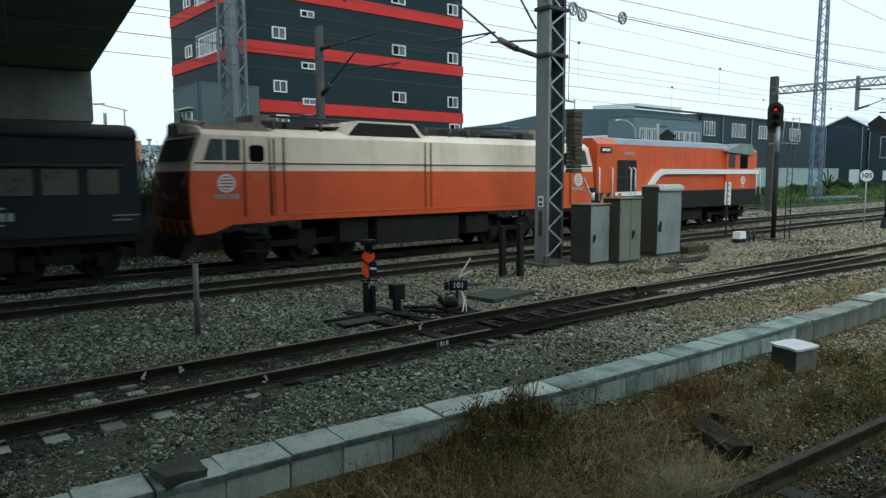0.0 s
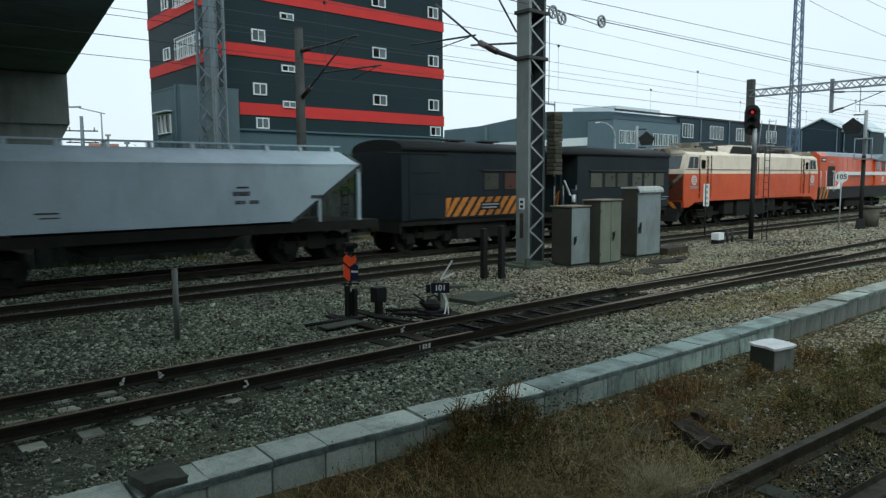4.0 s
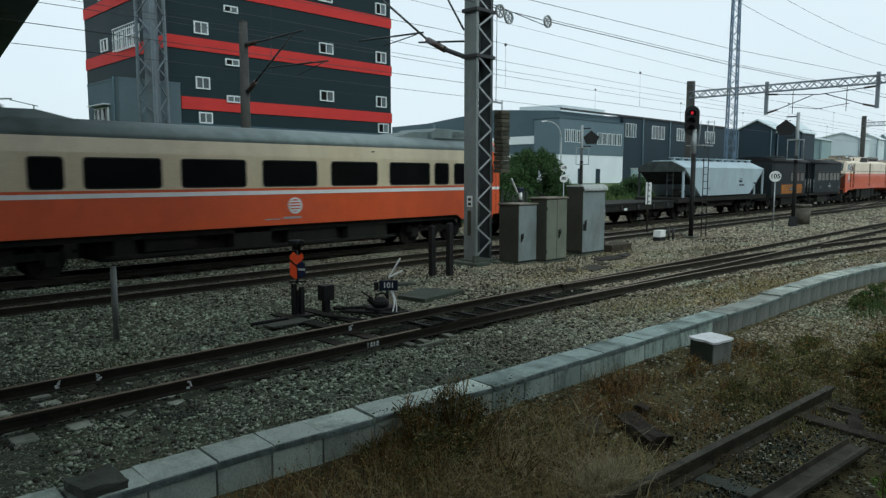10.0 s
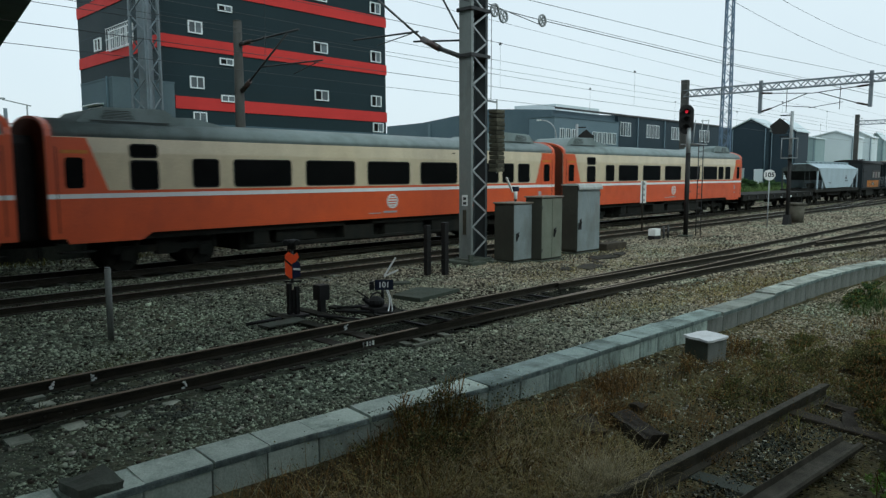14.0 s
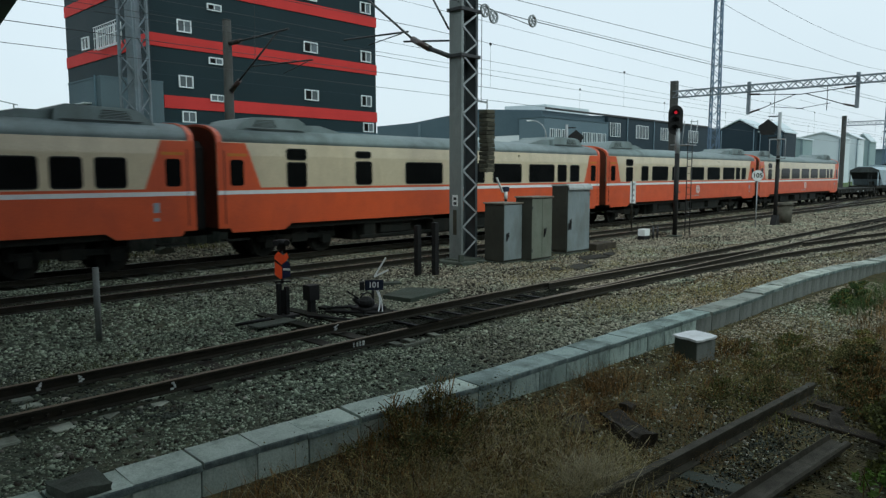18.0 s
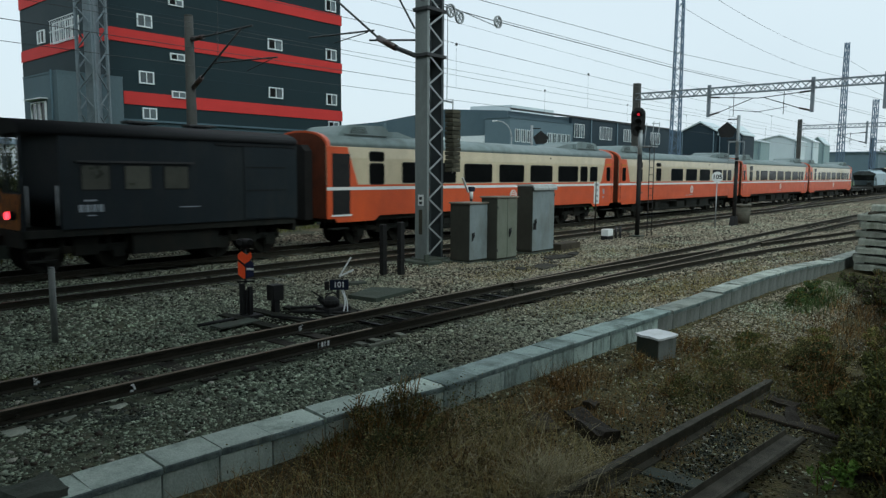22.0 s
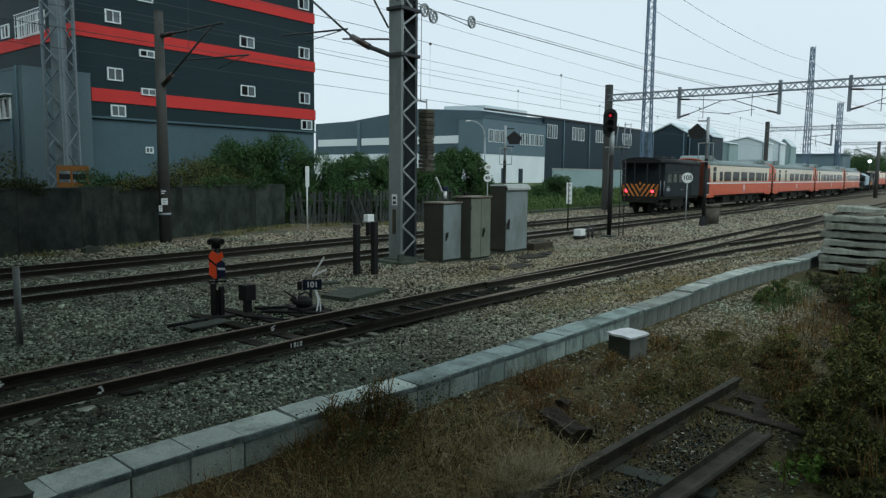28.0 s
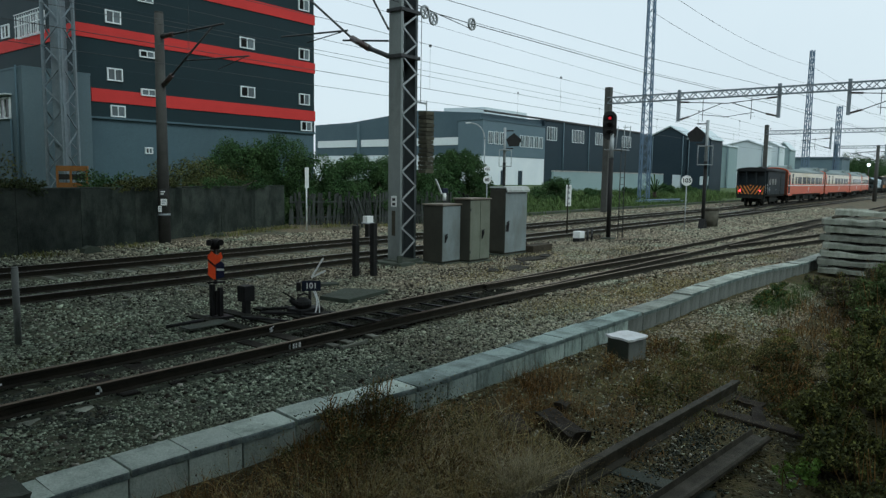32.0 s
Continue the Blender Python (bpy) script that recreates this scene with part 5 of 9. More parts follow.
def lattice_mast(x0, x1, y0, y1, top, name, label, mat):
    """Two channels facing along x, tied by zigzag bars on the y faces."""
    t = thing(name, label, "mast", pose(0, 0, GZ))
    for xa, s in ((x0, 1), (x1, -1)):
        c = [(xa, y0), (xa + s * 0.10, y0), (xa + s * 0.10, y0 + 0.015), (xa + s * 0.02, y0 + 0.015), (xa + s * 0.02, y1 - 0.015), (xa + s * 0.10, y1 - 0.015), (xa + s * 0.10, y1), (xa, y1)]
        bm = prism(B(), c, "z", 0, top)
        # rear channel carries the mast's inner shadow as a dark colour
        part("channel", bm, mat if s > 0 else SHADEGALV, t)
    n = int(top / 0.42)
    for ya in (y0 - 0.012, y1 + 0.012):
        for i in range(n):
            z = 0.25 + i * 0.42
            a, b = (x0 + 0.06, x1 - 0.06) if i % 2 == 0 else (x1 - 0.06, x0 + 0.06)
            part("lacing_bar", bar(B(), (a, ya, z), (b, ya, z + 0.42), 0.018, 0.055), GALV if ya < y0 else SHADEGALV, t)
    part("base_plate", box(B(), x0 - 0.12, x1 + 0.12, y0 - 0.12, y1 + 0.12, -0.05, 0.12, 0.03), DARKCON, t)
    part("footing", box(B(), x0 - 0.42, x0 + 0.26, y0 - 0.42, y1 + 0.30, -0.10, 0.08, 0.04), DARKCON, t)
    part("footing", box(B(), x1 - 0.22, x1 + 0.40, y0 - 0.40, y1 + 0.30, -0.10, 0.06, 0.04), DARKCON, t)
    for xa in (x0 - 0.27, x1 + 0.25):
        part("foot_bracket", box(B(), xa - 0.09, xa + 0.09, y0 - 0.28, y0 - 0.20, 0.05, 0.30, 0.02), DARKCON, t)
    for xx in (x0 - 0.05, x1 + 0.05):
        for yy in (y0 - 0.05, y1 + 0.05):
            part("anchor_bolt", rod(B(), (xx, yy, 0.05), (xx, yy, 0.17), 0.03, 8), DARKSTEEL, t)
    return t


mast = lattice_mast(15.46, 16.20, 13.92, 14.40, 9.5, "catenary_mast", "grey steel lattice mast beside the tracks", MASTGREY)
part("number_plate", box(B(), 15.448, 15.456, 14.05, 14.27, 1.72, 2.05), WHITE, mast, "white plate with dark marks, unreadable")
for i, z in enumerate((1.79, 1.93)):
    part("plate_mark", box(B(), 15.442, 15.447, 14.10, 14.22, z - 0.03, z + 0.05), DARKSTEEL, mast)
part("lower_plate", box(B(), 15.446, 15.456, 14.10, 14.24, 0.85, 1.60), OLDRAIL, mast, "narrow brown plate")
for z in (6.1, 6.62 + 0.8):
    part("collar", box(B(), 15.40, 16.26, 13.86, 14.46, z, z + 0.10, 0.01), DARKSTEEL, mast)
arm = part("cantilever_tube", rod(B(), (15.5, 14.46, 6.18), (15.5, 15.25, 6.48), 0.07, 12), DARKSTEEL, mast)
part("arm_insulator", rod(B(), (15.5, 15.25, 6.48), (15.5, 16.0, 6.86), 0.10, 12), INSUL, arm)
part("arm_tube", rod(B(), (15.5, 16.0, 6.86), (15.5, 18.1, 8.40), 0.035, 10), DARKSTEEL, arm)
part("stay_tube", rod(B(), (15.5, 14.46, 6.62), (15.5, 16.4, 6.84), 0.03, 8), DARKSTEEL, arm)
part("registration_tube", rod(B(), (15.5, 16.2, 7.12), (15.5, 19.4, 7.28), 0.03, 8), DARKSTEEL, arm)
part("steady_arm", rod(B(), (15.5, 16.5, 7.1), (15.5, 18.1, 6.95), 0.018, 8), DARKSTEEL, arm)
part("top_stay", rod(B(), (15.5, 14.46, 6.95), (15.5, 15.5, 8.5), 0.03, 8), DARKSTEEL, arm)


def pulley(parent, c, r, tilt=0):
    bm = B()
    n = 18
    for i in range(n):
        a, b = 2 * math.pi * i / n, 2 * math.pi * (i + 1) / n
        prism_fast(bm, [(c[0] + r * k * math.cos(q), c[2] + r * k * math.sin(q)) for k, q in ((0.78, a), (1, a), (1, b), (0.78, b))], c[1] - 0.03, c[1] + 0.03)
    for i in range(3):
        a = math.pi * i / 3 + 0.3
        bar(bm, (c[0] - r * 0.8 * math.cos(a), c[1], c[2] - r * 0.8 * math.sin(a)), (c[0] + r * 0.8 * math.cos(a), c[1], c[2] + r * 0.8 * math.sin(a)), 0.03, 0.03)
    return part("pulley_wheel", bm, GALV, parent)


for c in ((16.49, 13.9, 7.56), (16.9, 13.9, 7.44), (18.88, 13.9, 7.62)):
    pulley(mast, c, 0.20)
part("tension_rope", rod(B(), (16.2, 13.9, 7.7), (18.9, 13.9, 7.46), 0.012, 6), WIRE, mast)
part("tension_rope", rod(B(), (16.35, 13.9, 7.5), (16.33, 13.9, 4.85), 0.010, 6), WIRE, mast)
part("weight_bracket", bar(B(), (16.2, 13.95, 4.88), (16.66, 13.95, 4.86), 0.05, 0.05), GALV, mast)
weights = thing("tension_weights", "stack of dark concrete counterweights hanging beside the mast", "counterweight", pose(16.64, 13.92, 0))
for i in range(15):
    part("weight", box(B(), -0.185, 0.185, -0.17, 0.17, 2.54 + i * 0.126, 2.54 + i * 0.126 + 0.118, 0.025), WEIGHTCON, weights, at=pose(random.uniform(-0.012, 0.012), random.uniform(-0.012, 0.012), 0, 0, 0, random.uniform(-7, 7)))
part("hanger_rod", rod(B(), (0, 0, 2.50), (0, 0, 4.75), 0.02, 8), GALV, weights)


def cabinet(name, label, x, y, w, d, h, roof, doors, side_mat, door_mat, group="track cabinets"):
    """Front faces the camera (-y); x, y is the front left corner."""
    t = thing(name, label, "cabinet", pose(x, y, GZ), group)
    # body darker than the doors, with the sides' shade in its colour
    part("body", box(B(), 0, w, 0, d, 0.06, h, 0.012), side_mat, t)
    part("plinth", box(B(), -0.03, w + 0.03, -0.03, d + 0.03, -0.06, 0.04, 0.01), DARKCON, t)
    if roof == "flat":
        part("lid", box(B(), -0.04, w + 0.04, -0.05, d + 0.04, h, h + 0.045, 0.01), RUSTBOX, t)
    else:
        part("lid", prism(B(), [(-0.10, h - 0.13), (-0.10, h - 0.06), (-0.03, h + 0.04), (0.10, h + 0.075), (d + 0.02, h + 0.05), (d + 0.02, h + 0.003), (-0.015, h + 0.003), (-0.08, h - 0.13)], "x", -0.02, w + 0.03), PALEHOOD, t, "pale rounded rain hood")
        part("side_frame", box(B(), -0.022, -0.003, 0.04, d - 0.03, 0.14, h - 0.06, 0.006), side_mat, t)
        part("handle_box", box(B(), 0.02, 0.22, -0.034, -0.020, h * 0.36, h * 0.46, 0.006), DARKSTEEL, t, "dark lock plate")
    step = w / doors
    for i in range(doors):
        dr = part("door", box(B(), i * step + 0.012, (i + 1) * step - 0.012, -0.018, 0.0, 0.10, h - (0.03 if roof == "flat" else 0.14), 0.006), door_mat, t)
        if i == doors - 1 or doors == 1:
            hx = 0.10 if doors == 1 else i * step + 0.08
            hd = part("handle", bar(B(), (hx, -0.05, h * 0.38), (hx, -0.05, h * 0.50), 0.025, 0.025), BLACKIRON, dr, "dark swing handle")
            part("handle_arm", bar(B(), (hx - 0.01, -0.05, h * 0.50), (hx + 0.13, -0.03, h * 0.515), 0.025, 0.025), BLACKIRON, hd)
            part("handle_arm", bar(B(), (hx - 0.01, -0.05, h * 0.38), (hx + 0.12, -0.03, h * 0.48), 0.025, 0.025), BLACKIRON, hd)
            part("handle_plate", box(B(), hx + 0.06, hx + 0.13, -0.024, -0.018, h * 0.43, h * 0.51), DARKSTEEL, dr)
        for z in (0.3, h - 0.35):
            part("hinge", box(B(), (i + 1) * step - 0.03 if doors == 1 else (0.0 if i == 0 else w - 0.03), ((i + 1) * step if doors == 1 else (0.03 if i == 0 else w)), -0.03, -0.016, z, z + 0.10), DARKSTEEL, dr)
    return t


cabinet("track_cabinet", "low grey steel cabinet with a rusty flat lid", 16.22, 12.90, 0.88, 0.74, 1.78, "flat", 1, CABSHADE, CABINET)
cabinet("track_cabinet", "grey two-door steel cabinet with a dirty flat lid", 17.13, 12.55, 1.06, 0.60, 1.95, "flat", 2, CABSHADE, CABOLIVE)
cabinet("track_cabinet", "tall grey steel cabinet with a sloping hood", 19.60, 12.90, 1.36, 0.62, 2.28, "hood", 1, CABSHADE, CABINET)
solid("cable_duct_cover", box(B(), 21.15, 22.5, 12.7, 13.2, GZ - 0.1, GZ + 0.24, 0.02), OLDTIMBER, "dark brown timber box lying in the ballast", "cover")
solid("manhole_slab", prism(B(), [(9.84, 11.13), (9.93, 10.36), (11.42, 10.62), (10.9, 11.5)], "z", GZ - 0.06, GZ + 0.085), SLABCON, "flat greenish concrete cover slab lying in the ballast", "slab")
solid("manhole_slab", prism(B(), [(11.2, 12.75), (11.1, 12.5), (11.45, 12.25), (11.6, 12.5)], "z", GZ - 0.04, GZ + 0.05), DARKCON, "small grey concrete slab in the ballast", "slab")

for x, y, r, a in ((17.1, 10.85, 0.55, 10), (19.4, 11.8, 0.6, -12), (16.25, 11.05, 0.30, 35), (18.2, 11.25, 0.32, 60), (20.6, 11.9, 0.35, 20)):
    solid("manhole_slab", prism(B(), [(-r, -r * 0.5), (r * 0.9, -r * 0.45), (r, r * 0.35), (r * 0.2, r * 0.5), (-r * 0.8, r * 0.42)], "z", -0.05, 0.02), TIMBER, "dark broken cover slab flush with the ballast", "slab", pose(x, y, GZ + 0.015, 1, -1, a), group="broken slabs by the cabinets")

# point lever standing behind the cabinets
lv = thing("point_lever", "slim white point lever stand behind the low cabinet", "lever stand", pose(18.1, 14.32, GZ))
part("post", rod(B(), (0, 0, 0), (0, 0, 1.85), 0.045, 10), BLACKIRON, lv)
part("sleeve", rod(B(), (0, 0, 1.85), (0, 0, 2.10), 0.06, 12), WHITE, lv, "white sleeve")
part("head", box(B(), -0.13, 0.13, -0.05, 0.05, 2.10, 2.26, 0.015), DEEPNAVY, lv)
part("handle", bar(B(), (-0.16, 0.0, 2.08), (-0.42, 0.05, 2.56), 0.075, 0.03), WHITE, lv, "white lever handle")

# two short dark posts
for x, y, h in ((12.87, 13.14, 1.33), (13.20, 12.81, 1.40)):
    p = thing("short_post", "short dark rusty square iron post", "post", pose(x, y, GZ), "short posts")
    part("shaft", box(B(), -0.07, 0.07, -0.07, 0.07, 0, h, 0.01), BLACKIRON, p)
    for z in (0.35, 0.8):
        part("band", box(B(), -0.08, 0.08, -0.08, 0.08, z, z + 0.06), BLACKIRON, p)

# ballast stub post
st = thing("stub_post", "slim damp grey concrete stub post in the ballast", "post", pose(4.2, 11.71, GZ))
part("shaft", rod(B(), (0, 0, -0.05), (0, 0, 1.16), 0.05, 12), BLOCKCON, st)
part("tip", rod(B(), (0, 0, 1.16), (0, 0, 1.18), 0.045, 12), BLOCKCON, st)

# point indicator with its orange blade
tq = math.atan2(11.14, 7.33)
px_, py_ = math.sin(tq), -math.cos(tq)
fx, fy = -math.cos(tq), -math.sin(tq)
pi = thing("point_indicator", "black point indicator with orange and navy blades", "signal", pose(7.33, 11.14, GZ))
for u in (-0.065, 0.075):
    part("pedestal_post", box(B(), px_ * u - 0.04, px_ * u + 0.04, py_ * u - 0.04, py_ * u + 0.04, 0, 0.62 if u < 0 else 0.56, 0.01), BLACKIRON, pi)
part("pedestal_web", box(B(), -0.03, 0.03, -0.03, 0.03, 0.05, 0.50), BLACKIRON, pi)
part("stem", rod(B(), (0, 0, 0.62), (0, 0, 1.28), 0.03, 10), DARKSTEEL, pi)
def facing(u, v, z):
    """A place beside the indicator, u to the viewer's right and v towards him."""
    return (px_ * u + fx * v, py_ * u + fy * v, z)


def plate(bm, pts, v0, v1):
    a = [bm.verts.new(facing(u, v0, z)) for u, z in pts]
    b = [bm.verts.new(facing(u, v1, z)) for u, z in pts]
    n = len(pts)
    for i in range(n):
        bm.faces.new((a[i], a[(i + 1) % n], b[(i + 1) % n], b[i]))
    bm.faces.new(a[::-1])
    bm.faces.new(b)
    bmesh.ops.recalc_face_normals(bm, faces=bm.faces)
    return bm


blade = part("orange_blade", plate(B(), [(-0.13, 0.80), (-0.13, 1.16), (-0.06, 1.24), (-0.02, 1.20), (0.04, 1.16), (0.10, 1.22), (0.13, 1.12), (0.07, 1.04), (0.0, 1.0), (0.0, 0.72), (-0.04, 0.72)], 0.05, 0.07), SIGNALRED, pi, "fluorescent orange blade")
part("blade_band", plate(B(), [(-0.13, 1.06), (-0.13, 1.10), (0.0, 0.98), (0.0, 0.94)], 0.071, 0.076), BLACKIRON, blade)
nb_ = part("navy_blade", plate(B(), [(0.01, 0.72), (0.01, 1.02), (0.10, 1.05), (0.15, 1.0), (0.15, 0.76)], 0.04, 0.06), NAVY, pi, "navy blade")
part("blade_band", plate(B(), [(0.02, 0.88), (0.02, 0.92), (0.15, 0.91), (0.15, 0.87)], 0.061, 0.066), WHITE, nb_)
part("lamp_head", rod(B(), facing(-0.08, 0, 1.36), facing(0.08, 0, 1.36), 0.10, 14), BLACKIRON, pi)
for u in (-0.10, 0.10):
    part("lamp_hood", rod(B(), facing(u, 0.02, 1.40), facing(u, 0.16, 1.40), 0.055, 12), BLACKIRON, pi)
part("foot_plate", box(B(), -0.22, 0.24, -0.2, 0.2, -0.03, 0.03, 0.01), BLACKIRON, pi)
part("cross_arm", bar(B(), facing(-0.16, 0.02, 0.66), facing(0.17, 0.02, 0.66), 0.03, 0.03), BLACKIRON, pi)
for k, (x, y0, y1, w) in enumerate(((7.05, 9.5, 11.5, 0.22), (7.72, 9.5, 11.6, 0.24), (8.35, 9.5, 11.3, 0.22), (8.95, 9.5, 10.9, 0.22))):
    solid("long_timber", box(B(), -w / 2, w / 2, y0, y1, -0.12, 0, 0.015), GREASE, "long black greasy timber beside the points", "sleeper", pose(x, 0, -0.155 - 0.006 * k, 0, 0, 0), group="long timbers at the points")
solid("steel_plate", box(B(), -0.42, 0.42, -0.16, 0.16, 0, 0.03, 0.006), DARKCON, "flat damp grey plate beside the point indicator", "plate", pose(6.72, 10.55, -0.17, 0, 0, 4))
sb = thing("switch_box", "small black box on a post beside the point indicator", "box", pose(7.85, 10.95, GZ))
part("shaft", box(B(), -0.06, 0.06, -0.06, 0.06, 0, 0.30, 0.01), BLACKIRON, sb)
part("case", box(B(), -0.12, 0.12, -0.11, 0.11, 0.26, 0.56, 0.015), BLACKIRON, sb)
for p, q in (((8.0, 10.7), (8.9, 9.5)), ((7.5, 10.6), (8.0, 9.35)), ((6.9, 10.9), (6.2, 10.9)), ((8.2, 10.95), (9.0, 10.6))):
    solid("cable_pipe", rod(B(), (*p, GZ + 0.05), (*q, GZ + 0.04), 0.03, 8), BLACKIRON, "black cable pipe lying on the ballast", "cable")



def tube(line, radius, n=8):
    """A bent round bar along points, its radius given once or point by point."""
    bm = B()
    line = [Vector(q) for q in line]
    radii = [radius] * len(line) if isinstance(radius, float) else radius
    rings = []
    for i, q in enumerate(line):
        d = (line[min(i + 1, len(line) - 1)] - line[max(i - 1, 0)]).normalized()
        u = d.cross(Vector((0.13, 0.97, 0.2))).normalized()
        v = d.cross(u)
        rings.append([bm.verts.new(q + (u * math.cos(2 * math.pi * k / n) + v * math.sin(2 * math.pi * k / n)) * radii[i]) for k in range(n)])
    for a, b in zip(rings[:-1], rings[1:]):
        for k in range(n):
            bm.faces.new((a[k], a[(k + 1) % n], b[(k + 1) % n], b[k]))
    bm.faces.new(rings[0])
    bm.faces.new(rings[-1][::-1])
    bmesh.ops.recalc_face_normals(bm, faces=bm.faces)
    return bm


# point machine with the 101 plate
pm = thing("point_lever", "black point lever stand with a white handle and number plate", "lever stand", pose(8.67, 10.23, GZ))
part("weight", tube([(-0.06, 0, z) for z in (0.10, 0.15, 0.20, 0.25, 0.29, 0.32)], (0.10, 0.155, 0.175, 0.165, 0.11, 0.05), 14), BLACKIRON, pm, "black rounded counterweight")
part("spout", tube([(-0.18, 0.02, 0.20), (-0.26, 0.04, 0.25), (-0.32, 0.06, 0.30)], (0.06, 0.045, 0.035)), BLACKIRON, pm)
part("carrying_loop", tube([(-0.06 + 0.15 * math.cos(a), -0.02, 0.29 + 0.10 * math.sin(a)) for a in np.linspace(0.15, 3.0, 9)], 0.016), BLACKIRON, pm)
part("base", box(B(), -0.28, 0.28, -0.2, 0.2, -0.02, 0.12, 0.02), BLACKIRON, pm)
part("stem", rod(B(), (0.12, 0, 0.1), (0.12, 0, 0.62), 0.03, 10), DARKSTEEL, pm)
tz = math.degrees(math.atan2(10.23, 8.67)) - 90
npl = part("plate", box(B(), -0.18, 0.18, -0.015, 0.015, -0.10, 0.10, 0.006), DEEPNAVY, pm, "dark blue plate with white figures 101", at=pose(0.10, -0.06, 0.53, 0, 0, tz))
lettered("101", 0.15, WHITE, npl, pose(0.0, -0.02, 0.0, 90, 0, 0))
part("plate_end", box(B(), -0.28, -0.19, -0.05, 0.05, -0.09, 0.07, 0.01), BLACKIRON, npl)
part("handle", bar(B(), (0.16, 0, 0.68), (0.36, -0.12, 1.05), 0.028, 0.028), WHITE, pm, "white lever handle")
part("handle", bar(B(), (0.16, 0, 0.68), (0.40, -0.14, 0.80), 0.028, 0.028), WHITE, pm)
for top, foot, sag, r in (((0.16, -0.06, 0.42), (-0.02, -0.30, 0.02), 0.07, 0.013), ((0.20, -0.06, 0.42), (0.15, -0.24, 0.02), 0.03, 0.012)):
    line = [Vector(top).lerp(Vector(foot), k) + Vector((sag * math.sin(math.pi * k), 0, 0)) for k in np.linspace(0, 1, 8)]
    part("hose", tube(line, r), WHITE, pm, "pale curved hose")
part("lever", bar(B(), (-0.25, 0.0, 0.30), (-0.45, 0.1, 0.46), 0.05, 0.03), BLACKIRON, pm)

# turnout ironwork between the rails
for x, y, a, ln in ((7.2, 7.90, 84, 0.30), (7.5, 7.88, 86, 0.24), (8.05, 7.84, 80, 0.22)):
    solid("wood_board", box(B(), -ln / 2, ln / 2, -0.07, 0.07, -0.02, 0.025, 0.006), SLEEPERCON, "short grey board lying beside the points", "board", pose(x, y, GZ + 0.03, 2, 0, a), group="boards beside the points")
solid("wood_board", box(B(), -0.30, 0.30, -0.025, 0.025, -0.02, 0.025, 0.006), SLEEPERCON, "narrow grey batten lying beside the points", "board", pose(7.46, 7.64, GZ + 0.035, 0, 0, 4), group="boards beside the points")
for i in range(7):
    solid("tie_bar", bar(B(), (8.3 + i * 0.62, 8.1, -0.15), (8.3 + i * 0.62, 9.9 - i * 0.1, -0.15), 0.07, 0.03), BLACKIRON, "dark greasy tie bar across the points", "tie bar", group="tie bars of the points")
for x, side in ((3.02, 1), (3.68, -1), (7.02, 1), (2.55, 1)):
    mk = thing("rail_joint_mark", "ragged white paint mark on the rail", "paint mark", pose(x, T_SIDING + side * G - 0.012, -0.075), group="paint marks on the siding rails")
    for k in range(5):
        u, v, w = random.uniform(-0.03, 0.03), -0.03 + 0.019 * k, random.uniform(0.010, 0.024)
        part("paint_dab", prism(B(), [(u - w, v - 0.008), (u + w * 0.8, v - 0.011), (u + w, v + 0.009), (u - w * 0.6, v + 0.012)], "y", -0.020 if v < 0.02 else -0.026, 0.0), WHITE, mk)
num = thing("rail_number", "white painted figures on the rail, unreadable", "paint mark", pose(6.47, T_SIDING - G - 0.012, -0.07))
for k, w in enumerate((0.010, 0.030, 0.020, 0.034)):
    for v in (-0.028, 0.004, 0.030):
        part("figure_bar", box(B(), k * 0.058 + random.uniform(-0.004, 0.004), k * 0.058 + w, -0.021, 0.0, v - 0.010, v + 0.012), WHITE, num)
for i in range(4):
    part("joint_bolt", rod(B(), (2.0 + i * 0.15, T_SIDING - G - 0.03, -0.08), (2.0 + i * 0.15, T_SIDING - G - 0.07, -0.08), 0.02, 8), RAIL, siding)


